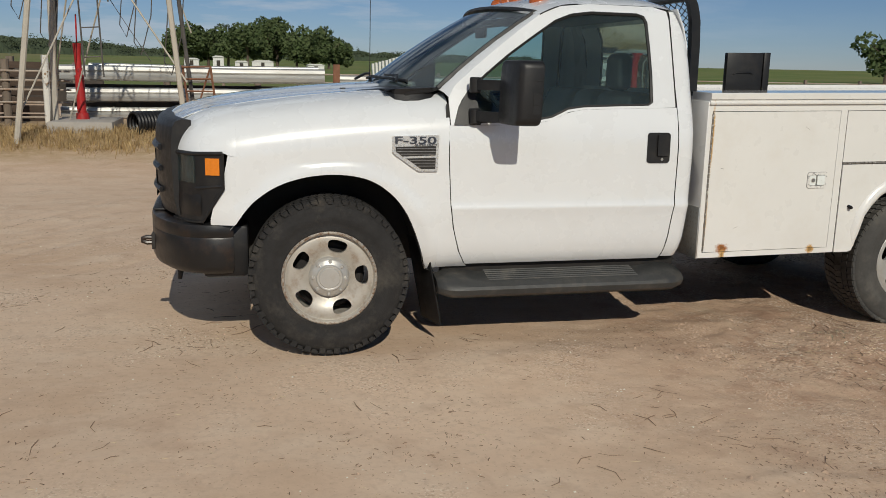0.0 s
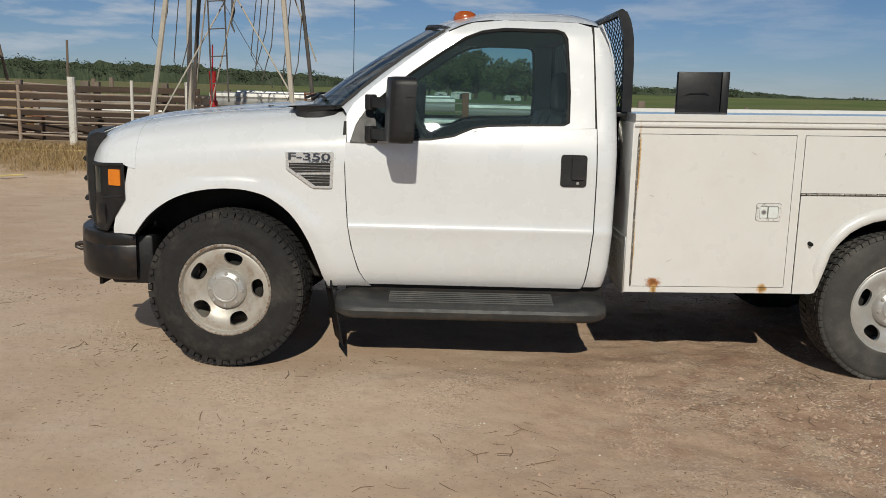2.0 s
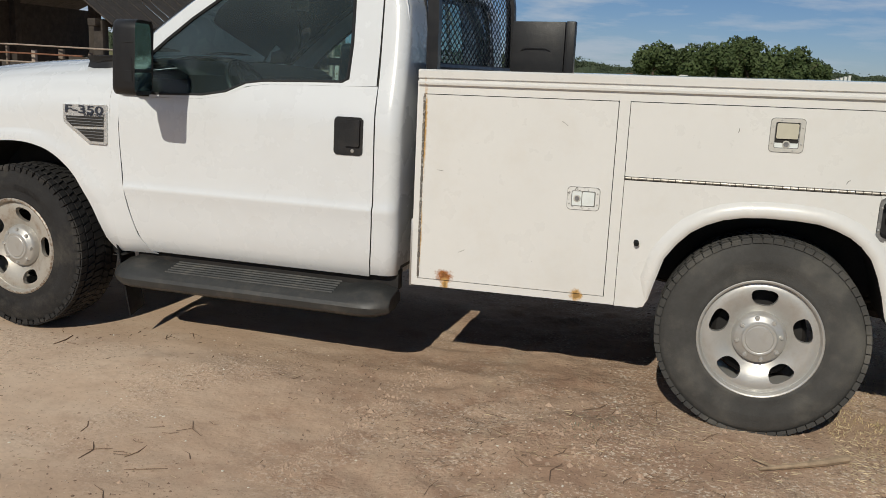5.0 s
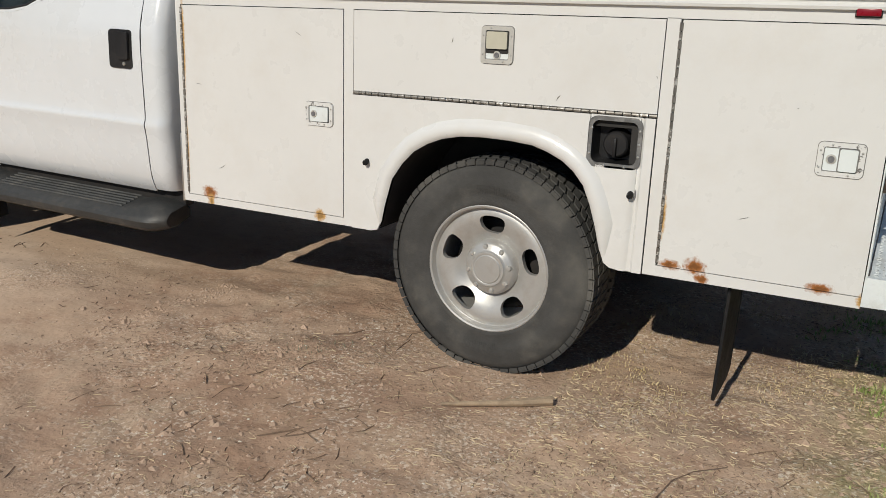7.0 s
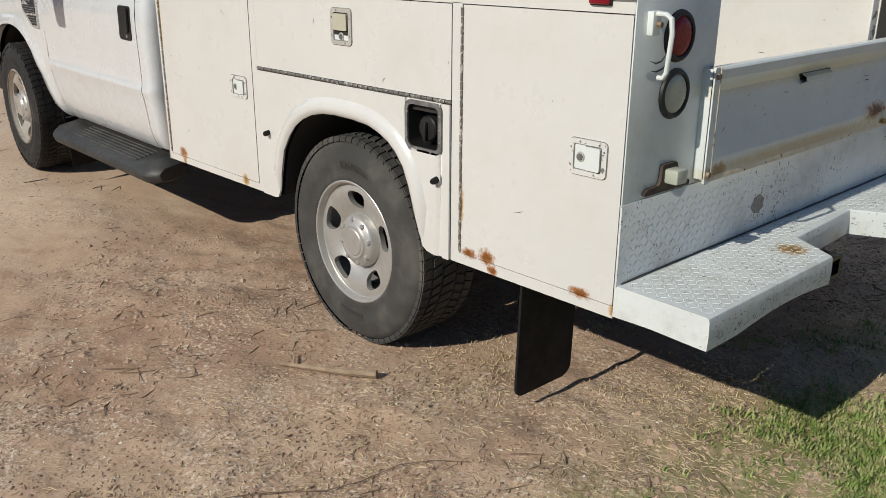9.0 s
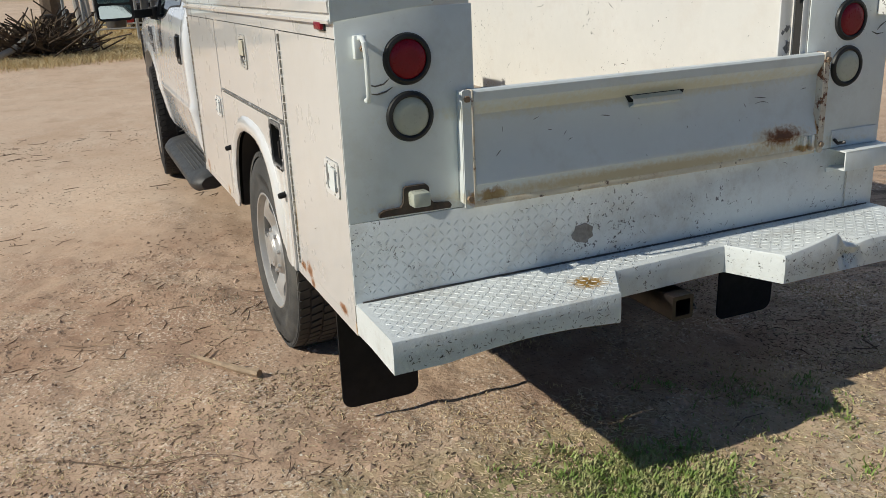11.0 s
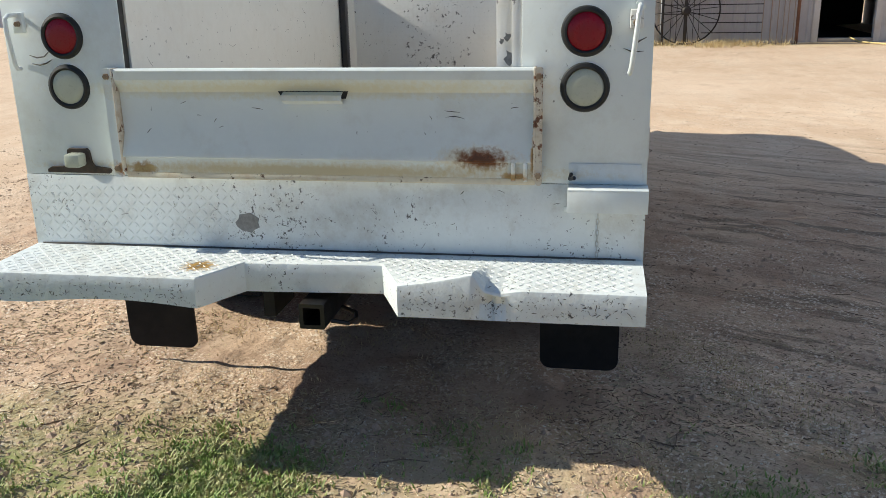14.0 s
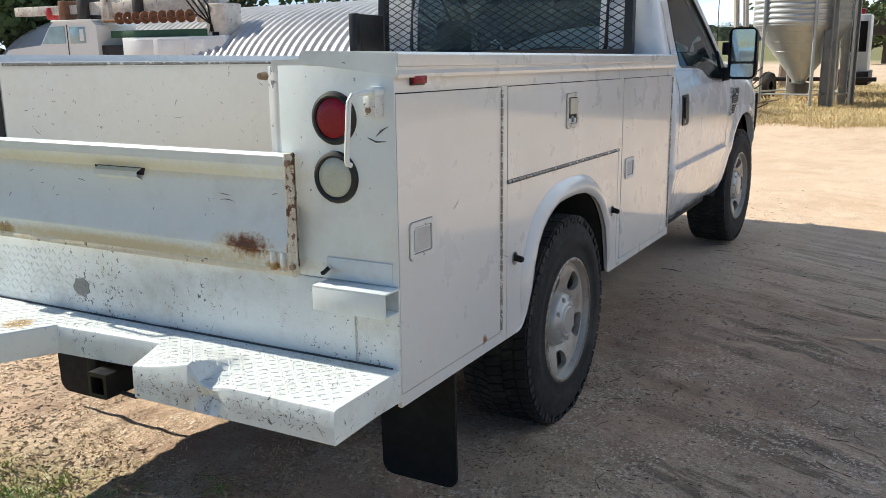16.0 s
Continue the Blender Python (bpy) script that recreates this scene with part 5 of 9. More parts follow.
def mirror(s):
    MY, MW, ME = (-0.285, 0.118, -0.30) if s == 0 else (-0.168, 0.086, -0.17)  # the right one is folded closer in
    bm = bmesh.new()
    prism(bm, [(0.628, 1.225), (0.77, 1.225), (0.76, 1.33), (0.735, 1.415), (0.70, 1.385), (0.655, 1.315)], lambda x, z, d: lr(s, x, skin(x, z) - 0.012 + d, z), 0.02)
    mr = part("mirror", bevel_all(bm, 0.004, 1, 60), M_BLACK, truck, "large black towing mirror")
    for z in (1.272, 1.432):
        bm = bmesh.new()
        loft(bm, [[lr(s, x + dx, y, z + dz) for dx, dz in ((-0.018, -0.026), (0.018, -0.026), (0.018, 0.026), (-0.018, 0.026))] for x, y in ((0.735, -0.005), (0.745, -0.05), (0.80, ME * 0.43), (0.846, ME * 0.6), (0.862, ME))], close=True)
        arm = part("arm", bevel_all(bm, 0.006, 1, 40), M_BLACK, mr)
        bm = lathe(bmesh.new(), [(0, 0.038), (0.026, 0.038), (0.031, 0.032), (0.031, -0.036), (0.026, -0.042), (0, -0.042)], lr(s, 0.735, -0.028, z), (0, 0, 1), 16)
        part("pivot", bm, M_BLACK, arm)
    # the shell: a rounded block that sweeps back outwards, hollow where the glasses sit
    bm = bmesh.new()
    secs = []
    turn = 0.30 if s == 0 else 0.0

    def back(x, d):
        """The glass side is turned in towards the driver."""
        return x - turn * (d - MY + MW) * max(0.0, (x - 0.85) / 0.12)

    sweep = 0.4 if s == 0 else 1.0
    for x, k, sw in ((0.818, 0.80, 0.42), (0.826, 0.92, 0.40), (0.85, 0.99, 0.34), (0.90, 1.0, 0.16), (0.965, 1.0, 0.0), (0.975, 0.985, 0.0)):
        yc, zc, hw, hh = MY, 1.4, MW * k, 0.158 * (0.9 + 0.1 * k)
        secs.append([lr(s, back(x, d) + sweep * sw * max(0.0, MY + 0.105 - d) + 0.006 * (z - zc) / 0.16, d, z) for d, z in [(yc + u, zc + v) for u, v in rrect(-hw, -hh, hw, hh, 0.040, 5)]])
    vs = loft(bm, secs, close=True)
    bm.faces.new(vs[0])
    inner = [[lr(s, back(0.955, MY + u), MY + u, 1.4 + v) for u, v in rrect(0.012 - MW, -0.146, MW - 0.012, 0.146, 0.024, 5)]]
    loft(bm, [secs[-1]] + inner, close=True)
    bm.faces.new([bm.verts.new(p) for p in inner[0]])
    part("shell", bm, M_BLACK, mr, smooth=50)
    for z0, z1, nm in ((1.352, 1.545, "mirror_glass"), (1.258, 1.338, "wide_mirror")):
        bm = prism(bmesh.new(), rrect(MY - MW + 0.018, z0, MY + MW - 0.018, z1, 0.014), lambda d, z, e: lr(s, back(0.960, d) + e, d, z), 0.003)
        part(nm, bm, M_MIRROR, mr, "mirror glass")
    bm = bmesh.new()
    for z in (1.345, 1.462):
        tube(bm, [lr(s, x, MY - MW - 0.0015, z) for x in (0.93, 0.968)], 0.0018, 5)
    part("cap_line", bm, M_TRIM, mr)
    bm = prism(bmesh.new(), rrect(0.925, 1.30, 0.962, 1.40, 0.004), lambda x, z, e: lr(s, x, MY - MW - 0.0005 - e, z), 0.002)
    part("side_marker", bm, M_BLACK, mr)


cab_side(0)
cab_side(1)

# bonnet
bm = bmesh.new()
rows = []
for x in steps(-0.80, 0.50, 26):
    row = []
    for y in steps(0.30, WC - 0.30, 28):
        q = abs(y - WC / 2)
        z = smooth_tab(RIDGE, x) + 0.004 - 0.012 * math.exp(-((q - 0.36) / 0.07) ** 2) + 0.030 * (1 - min(1, q / 0.55) ** 2.4) - 0.006
        xx = x - 0.06 * (1 - (q / 0.69) ** 2) * max(0, (0.0 - x) / 0.8)
        row.append(Vector((xx, y, z)))
    rows.append(row)
loft(bm, rows)
part("bonnet", thick(bm, 0.004), M_PAINT, truck, "white bonnet", smooth=50)
for y in (0.55, 1.43):
    part("washer_jet", B((0.10, y - 0.012, 1.378), (0.13, y + 0.012, 1.392), 0.004), M_TRIM, truck)
# nose: lip over the grille
bm = bmesh.new()
loft(bm, [[Vector((-0.80 - 0.06 * (1 - (abs(y - WC / 2) / 0.69) ** 2), y, 1.185)), Vector((-0.84 - 0.06 * (1 - (abs(y - WC / 2) / 0.69) ** 2), y, 1.15))] for y in steps(0.30, WC - 0.30, 20)])
part("nose_lip", bm, M_PAINT, truck)
# grille: black surround and bars
def gx(y):
    q = abs(y - WC / 2)
    return smooth_tab([(0.0, -0.905), (0.40, -0.897), (0.55, -0.880), (0.64, -0.855), (0.74, -0.805), (0.82, -0.750), (0.86, -0.722)], q)


bm = bmesh.new()
yy = steps(0.135, WC - 0.135, 40)
sec = [(0.16, 1.200), (0.10, 1.200), (0.055, 1.180), (0.012, 1.12), (0.0, 1.05), (0.0, 0.78), (0.02, 0.735), (0.16, 0.72)]
rows = [[Vector((gx(y) + d, y, z)) for d, z in sec] for y in yy]
loft(bm, rows)
for r in (rows[0], rows[-1]):
    bm.faces.new([bm.verts.new(p) for p in r])
gr = part("grille", bm, M_BLACK, truck, "black plastic grille surround", smooth=35)
bm = bmesh.new()
for z in (0.86, 0.98, 1.09):
    tube(bm, [(gx(y) - 0.006, y, z) for y in steps(0.30, WC - 0.30, 16)], 0.016, 6)
part("grille_bar", bm, M_BLACKP, gr)
part("grille_mesh", B((-0.909, 0.50, 0.80), (-0.905, WC - 0.50, 1.10)), M_SEAM, gr)


def headlamp(s):
    plan = [(-0.548, -0.024), (-0.60, -0.012), (-0.65, 0.010), (-0.69, 0.037), (-0.72, 0.070), (-0.745, 0.110), (-0.772, 0.165), (-0.80, 0.23)]
    def p(k, z, off=0.0):
        i = min(int(k * (len(plan) - 1)), len(plan) - 2)
        f = k * (len(plan) - 1) - i
        x, y = (plan[i][j] + (plan[i + 1][j] - plan[i][j]) * f for j in (0, 1))
        return lr(s, x, y + off, z)
    bm = bmesh.new()
    top = lambda k: 1.078 - 0.012 * k
    low = lambda k: 0.90 - 0.17 * min(1, k / 0.3) if k < 0.3 else 0.73
    loft(bm, [[p(k, low(k) + (top(k) - low(k)) * j, 0.004) for j in steps(0, 1, 6)] for k in steps(0, 1, 16)])
    hl = part("headlamp", thick(bm, 0.012), M_BLACK, truck, "black headlamp housing with an amber lens", smooth=40)
    # frame around the housing
    bm = bmesh.new()
    tube(bm, [p(k, top(k)) for k in steps(0, 1, 12)], 0.010, 6)
    tube(bm, [p(0.0, top(0)), p(0.0, 0.90), p(0.15, 0.815), p(0.30, 0.73), p(0.6, 0.725), p(1, 0.725)], 0.009, 6)
    tube(bm, [p(0.0, 0.915), p(0.35, 0.90), p(1.0, 0.90)], 0.008, 6)
    part("lamp_frame", bm, M_BLACK, hl)
    bm = bmesh.new()
    loft(bm, [[p(k, z, -0.004) for z in steps(0.968, 1.052, 3)] for k in steps(0.045, 0.235, 6)])
    part("amber_lens", thick(bm, 0.012), M_AMBER, hl, "amber turn lens")
    bm = bmesh.new()
    loft(bm, [[p(k, z, -0.002) for z in steps(0.925, 1.06, 4)] for k in steps(0.42, 0.98, 8)])
    part("lamp_lens", thick(bm, 0.006), M_CLEAR, hl)
    bm = bmesh.new()
    loft(bm, [[p(k, z, 0.006 - 0.012 * math.sin(j / 4 * math.pi)) for j, z in enumerate(steps(0.75, 0.875, 4))] for k in steps(0.32, 0.95, 8)])
    part("lower_trim", bm, M_BLACKP, hl)


headlamp(0)
headlamp(1)

# front bumper: one section led round the nose
plan = [(-0.505, 0.012), (-0.56, -0.002), (-0.64, 0.004), (-0.71, 0.028), (-0.77, 0.070), (-0.82, 0.130), (-0.865, 0.210), (-0.905, 0.310), (-0.932, 0.43), (-0.950, 0.62), (-0.958, 0.99)]
plan += [(x, WC - y) for x, y in plan[-2::-1]]
sec = [(0.10, 0.718), (0.03, 0.722), (0.006, 0.712), (0.0, 0.69), (0.0, 0.655), (0.004, 0.648), (0.0, 0.64), (0.0, 0.50), (0.012, 0.455), (0.04, 0.435), (0.12, 0.44)]
rows = []
for i, (x, y) in enumerate(plan):
    a, b = Vector(plan[max(0, i - 1)]), Vector(plan[min(len(plan) - 1, i + 1)])
    t = (b - a).normalized()
    nin = Vector((-t.y, t.x))
    if nin.dot(Vector((0.2, WC / 2)) - Vector((x, y))) < 0:
        nin = -nin
    up = 0.02 * min(1, abs(y - WC / 2) / 0.9) if i not in (0, len(plan) - 1) else 0.02
    rows.append([Vector((x + nin.x * d, y + nin.y * d, z + up * (z < 0.5))) for d, z in sec])
bm = bmesh.new()
loft(bm, rows)
for r in (rows[0], rows[-1]):
    bm.faces.new([bm.verts.new(p) for p in r])
bp = part("front_bumper", bm, M_BLACKP, truck, "black painted steel front bumper", smooth=30)
part("bumper_step", B((-0.93, 0.45, 0.722), (-0.84, WC - 0.45, 0.735), 0.003), M_BLACK, bp)
for y in (0.42, WC - 0.42):
    part("tow_hook", TUBE([(-0.88, y, 0.555), (-0.965, y, 0.552), (-0.988, y, 0.562), (-0.988, y, 0.574), (-0.965, y, 0.582), (-0.93, y, 0.58)], 0.013, 8), M_BLACKP, bp, "black tow hook")
    part("hook_slot", B((-0.938, y - 0.04, 0.52), (-0.91, y + 0.04, 0.61), 0.006), M_SEAM, bp)
for y0 in (0.06, WC - 0.30):
    part("splash_guard", B((-0.66, y0, 0.43), (-0.43, y0 + 0.24, 0.70), 0.02), M_BLACK, truck)
part("air_dam", B((-0.80, 0.25, 0.38), (-0.78, WC - 0.25, 0.46), 0.004), M_BLACK, truck)

# black grille shell, proud of the nose
bm = bmesh.new()
rows = []
for y in steps(0.165, WC - 0.165, 26):
    q = abs(y - WC / 2) / 0.825
    xf = -0.915 + 0.125 * q**4
    zt = 1.243 - 0.012 * q**4
    rows.append([Vector((x, y, z)) for x, z in ((xf + 0.10, zt - 0.004), (xf + 0.055, zt), (xf + 0.022, zt - 0.012), (xf + 0.006, zt - 0.045), (xf, zt - 0.10), (xf - 0.003, 1.0), (xf + 0.004, 0.82), (xf + 0.02, 0.745), (xf + 0.10, 0.740))])
loft(bm, rows)
for r in (rows[0], rows[-1]):
    bm.faces.new([bm.verts.new(p) for p in r])
gs = part("grille_shell", bm, M_BLACK, truck, "tall black plastic grille surround", smooth=50)
for z in (0.86, 0.97, 1.08):
    part("grille_bar", TUBE([Vector((-0.920 + 0.125 * (abs(y - WC / 2) / 0.825) ** 4, y, z)) for y in steps(0.30, WC - 0.30, 12)], 0.016, 6), M_BLACKP, gs)

# cowl, windscreen, roof, back wall
def ws(y, k):
    """The windscreen from its foot (k=0) to the roof (k=1)."""
    q = abs(y - WC / 2) / 0.86
    foot = Vector((0.30 + 0.27 * q**2, y, 1.405 + 0.0 * q))
    yt = WC / 2 + (y - WC / 2) * 0.895
    head = Vector((1.00 + 0.125 * q**2, yt, 1.862 - 0.045 * q**2))
    p = foot.lerp(head, k)
    p.z += 0.035 * math.sin(k * math.pi) * 0.6
    return p


bm = bmesh.new()
loft(bm, [[ws(y, k) for k in steps(0, 1, 10)] for y in steps(0.13, WC - 0.13, 24)])
part("windscreen", bm, M_WSHIELD, truck, "tinted windscreen")
bm = bmesh.new()
tube(bm, [ws(0.122, k) + Vector((0.004, 0, 0)) for k in steps(0, 1, 10)] + [ws(y, 1.0) + Vector((0, 0, 0.004)) for y in steps(0.3, WC - 0.3, 12)] + [ws(WC - 0.122, k) + Vector((0.004, 0, 0)) for k in steps(1, 0, 10)], 0.017, 6)
part("screen_seal", bm, M_TRIM, truck)
# A pillars between screen and door
for s in (0, 1):
    bm = bmesh.new()
    rows = []
    edge = [(0.605, 1.36), (0.64, 1.422), (0.74, 1.510), (0.87, 1.615), (1.00, 1.715), (1.135, 1.812)]
    for i, (x, z) in enumerate(edge):
        k = i / (len(edge) - 1)
        a = ws(0.122 if s == 0 else WC - 0.122, k)
        b = lr(s, x + 0.005, skin(x, z), z)
        rows.append([b, b.lerp(a, 0.5) + Vector((0, -0.008 if s == 0 else 0.008, 0.006)), a])
    loft(bm, rows)
    part("screen_pillar", thick(bm, 0.004), M_PAINT, truck, smooth=50)
# black cowl with wipers
bm = bmesh.new()
rows = []
for y in steps(0.10, WC - 0.10, 20):
    q = abs(y - WC / 2) / 0.86
    f = ws(min(max(y, 0.13), WC - 0.13), 0.0)
    rows.append([Vector((f.x - 0.24 + 0.16 * max(0, q - 0.8) * 2, y, 1.392 - 0.015 * q)), Vector((f.x - 0.12, y, 1.392)), Vector((f.x - 0.03, y, 1.40)), f])
loft(bm, rows)
cw = part("cowl", thick(bm, 0.012), M_BLACK, truck, "black plastic cowl", smooth=50)
for s in (0, 1):
    bm = bmesh.new()
    rows = []
    for x, zb, zt in ((0.285, 1.392, 1.396), (0.31, 1.366, 1.398), (0.335, 1.347, 1.400), (0.38, 1.341, 1.403), (0.46, 1.344, 1.405), (0.53, 1.358, 1.408), (0.60, 1.392, 1.412)):
        d0 = max(wing_skin(x, zb), 0.0)
        rows.append([lr(s, x, d0 - 0.004, zb), lr(s, x, d0 + 0.012, (zb + zt) / 2), lr(s, x, 0.10, zt), lr(s, x, 0.16, zt + 0.002)])
    loft(bm, rows)
    part("cowl_corner", thick(bm, 0.008), M_BLACK, cw)
for y0, y1 in ((0.35, 0.95), (1.0, 1.6)):
    bm = TUBE([ws(y0, 0.02) + Vector((-0.07, 0, 0.02)), ws(y0 + 0.1, 0.06) + Vector((-0.03, 0, 0.03)), ws((y0 + y1) / 2, 0.08) + Vector((-0.02, 0, 0.02))], 0.008, 6)
    tube(bm, [ws(y0 + 0.02, 0.045) + Vector((-0.012, 0, 0.012)), ws(y1, 0.07) + Vector((-0.012, 0, 0.012))], 0.009, 6)
    part("wiper", bm, M_TRIM, truck)

# roof: from the windscreen's head to the back wall
CROWN = [(1.0, 1.864), (1.08, 1.896), (1.16, 1.918), (1.25, 1.932), (1.40, 1.945), (1.55, 1.948), (1.72, 1.946), (1.82, 1.938), (1.905, 1.915)]
GUTTER = [(1.125, 1.806), (1.18, 1.832), (1.24, 1.853), (1.30, 1.864), (1.42, 1.872), (1.60, 1.872), (1.80, 1.869), (1.905, 1.852)]


def roof_point(v, q, drop=0.0):
    """v: 0 at the front, 1 at the back; q: 0 in the middle, 1 at the gutter."""
    xc, xs = 1.0 + 0.905 * v, 1.125 + 0.780 * v
    zc, zs = smooth_tab(CROWN, xc), smooth_tab(GUTTER, xs)
    ye = skin(0, zs) + 0.001
    n = 2.2 + 2.8 * min(1.0, v / 0.35)
    return xc + (xs - xc) * q * q, WC / 2 - (WC / 2 - ye) * q, zs + (zc - zs) * (1 - q**n) - drop


def roof_z(x, y):
    q = min(1.0, abs(y - WC / 2) / 0.82)
    return roof_point((x - 1.0 - 0.125 * q * q) / (0.905 - 0.125 * q * q), q)[2]


QS = [1.0, 0.985, 0.965, 0.94, 0.905, 0.86, 0.79, 0.69, 0.56, 0.40, 0.20]


def roof_row(v, drop=0.0):
    left = [Vector(roof_point(v, q, drop)) for q in QS]
    return left + [Vector(roof_point(v, 0, drop))] + [Vector((p.x, WC - p.y, p.z)) for p in left[::-1]]


bm = bmesh.new()
rows = [roof_row(v) for v in (0, 0.03, 0.07, 0.12, 0.18, 0.25, 0.33, 0.42, 0.52, 0.62, 0.72, 0.80, 0.87, 0.92, 0.96, 1.0)]
last = rows[-1]
rows += [[Vector((1.921, p.y, min(p.z - 0.012, 1.886))) for p in last], [Vector((1.940, p.y, min(p.z - 0.03, 1.848))) for p in last], [Vector((1.968, p.y, min(p.z - 0.05, 1.79))) for p in last]]
loft(bm, rows)
low = roof_row(0, 0.012)
loft(bm, [rows[0], low, [Vector((p.x + 0.06, p.y, p.z + 0.004)) for p in low]])
rf = part("cab_roof", bm, M_PAINT, truck, smooth=60)
# dark ditch between roof and door frame
for s in (0, 1):
    bm = bmesh.new()
    tube(bm, [lr(s, *(lambda p: (p[0], p[1] - 0.0015, p[2] - 0.001))(roof_point(v, 1.0))) for v in steps(0, 0.30, 10)], 0.0035, 5)
    part("roof_ditch", bm, M_TRIM, rf)
part("headliner", B((1.20, 0.22, 1.815), (1.87, WC - 0.22, 1.828)), M_INNER, rf)
for y in (0.40, 0.80, 0.99, 1.18, 1.58):
    bm = bmesh.new()
    zr = roof_z(1.22, y)
    lathe(bm, [(0.0, 0.034), (0.02, 0.032), (0.034, 0.02), (0.04, 0.0), (0.04, -0.02)], (0, 0, 0), (0, 0, 1), 16)
    for v in bm.verts:
        v.co = Vector((1.215 + v.co.x * 1.6, y + v.co.y, zr - 0.004 + v.co.z))
    part("clearance_lamp", bm, M_ROOFAMBER, truck, "amber roof clearance lamp")
# back wall round the rear window
bm = bmesh.new()
for a, b in (((2.0, 0.30, 0.48), (2.012, WC - 0.30, 1.38)),):
    box(bm, a, b)
part("back_wall", bm, M_PAINT, truck)
bm = bmesh.new()
for ya, yb, za, zb in ((0.12, 0.36, 1.38, 1.86), (WC - 0.36, WC - 0.12, 1.38, 1.86), (0.36, WC - 0.36, 1.38, 1.42), (0.36, WC - 0.36, 1.79, 1.86)):
    loft(bm, [[Vector((smooth_tab(BACK, z) - 0.004, y, z)) for z in steps(za, zb, 5)] for y in (ya, yb)])
part("window_surround", thick(bm, 0.006), M_PAINT, truck)
bm = bmesh.new()
loft(bm, [[Vector((smooth_tab(BACK, z) - 0.014, y, z)) for z in steps(1.41, 1.80, 5)] for y in steps(0.35, WC - 0.35, 6)])
part("rear_window", bm, M_REARGLASS, truck, "tinted rear window")
bm = bmesh.new()
tube(bm, [Vector((smooth_tab(BACK, z) + 0.002, y, z)) for y, z in rrect(0.36, 1.415, WC - 0.36, 1.792, 0.05)], 0.012, 6, closed=True)
part("rear_seal", bm, M_TRIM, truck)

# inside the cab
part("cab_floor", B((0.55, 0.12, 0.50), (2.0, WC - 0.12, 0.52)), M_INNER, truck)
part("firewall", B((0.56, 0.12, 0.52), (0.58, WC - 0.12, 1.30)), M_INNER, truck)
bm = bmesh.new()
loft(bm, [[Vector((x, y, z)) for x, z in ((0.40, 1.385), (0.55, 1.40), (0.80, 1.375), (0.88, 1.33), (0.86, 1.15), (0.72, 0.95))] for y in steps(0.13, WC - 0.13, 6)])
part("dashboard", bm, M_INNER, truck)
sw = bmesh.new()
c, ax = Vector((1.02, 0.52, 1.24)), Vector((0.85, 0, 0.55))
u, v = frame_of(ax)
tube(sw, [c + (u * math.cos(a) + v * math.sin(a)) * 0.19 for a in np.linspace(0, math.tau, 28, endpoint=False)], 0.015, 8, closed=True)
for a in (0.3, 2.84, 4.71):
    tube(sw, [c - ax.normalized() * 0.03, c + (u * math.cos(a) + v * math.sin(a)) * 0.18], 0.014, 6)
tube(sw, [c - ax.normalized() * 0.28, c], 0.03, 8)
part("steering_wheel", sw, M_TRIM, truck)
for y in (0.52, 0.99, 1.46):
    hw = 0.26 if y != 0.99 else 0.18
    bm = bmesh.new()
    box(bm, (1.12, y - hw, 0.78), (1.66, y + hw, 0.94), 0.05, 3)
    st = part("seat", bm, M_SEAT, truck, "grey vinyl seat")
    bm = bmesh.new()
    box(bm, (0, y - hw, 0), (0.15, y + hw, 0.62), 0.055, 3)
    for w_ in bm.verts:
        w_.co = Vector((1.60 + w_.co.x + w_.co.z * 0.25, w_.co.y, 0.90 + w_.co.z * 0.80))
    part("backrest", bm, M_SEAT, st)
    if y == 0.52:
        bm = B((1.73, y - 0.12, 1.40), (1.82, y + 0.12, 1.62), 0.045, 3)
        part("headrest", bm, M_SEAT, st)
part("rear_view_mirror", B((1.03, 0.89, 1.70), (1.05, 1.11, 1.765), 0.012), M_TRIM, truck)

# aerial on the far wing
part("aerial", TUBE([(0.455, 1.85, 1.33), (0.46, 1.85, 1.50), (0.465, 1.85, 2.35)], [0.007, 0.003, 0.002], 6), M_TRIM, truck, "thin black whip aerial")

# headache rack behind the cab: black frame and expanded mesh
def rk(y, z):
    """The rack leans forwards above the roof's shoulder."""
    return Vector((lerp([(1.40, 2.090), (1.66, 2.088), (1.80, 2.080), (1.88, 2.064), (1.935, 2.036)], z), y, z))


RY0, RY1 = 0.21, WC - 0.21
zs = [1.41, 1.66, 1.74, 1.80, 1.85, 1.89, 1.92, 1.935]
for y in (RY0, RY1):
    bm = bmesh.new()
    loft(bm, [[rk(y - 0.022, z) + Vector((-0.026, 0, 0)), rk(y + 0.022, z) + Vector((-0.026, 0, 0)), rk(y + 0.022, z) + Vector((0.026, 0, 0)), rk(y - 0.022, z) + Vector((0.026, 0, 0))] for z in zs], close=True)
    part("rack_post", bm, M_BLACKP, truck, "black headache rack post", smooth=30)
bm = bmesh.new()
for z in (1.42, 1.93):
    tube(bm, [rk(RY0, z), rk(RY1, z)], 0.020, 8)
part("rack_rail", bm, M_BLACKP, truck)
verts, faces = [], []
pitch, hgt = 0.076, 0.020
def strand(p, q):
    d = (q - p).normalized()
    u, v = frame_of(d)
    b = len(verts)
    for e in (p, q):
        for k in range(3):
            a = math.tau * k / 3
            verts.append(e + (u * math.cos(a) + v * math.sin(a)) * 0.0032)
    faces.extend([(b + k, b + (k + 1) % 3, b + 3 + (k + 1) % 3, b + 3 + k) for k in range(3)])
nz = int(0.50 / hgt)
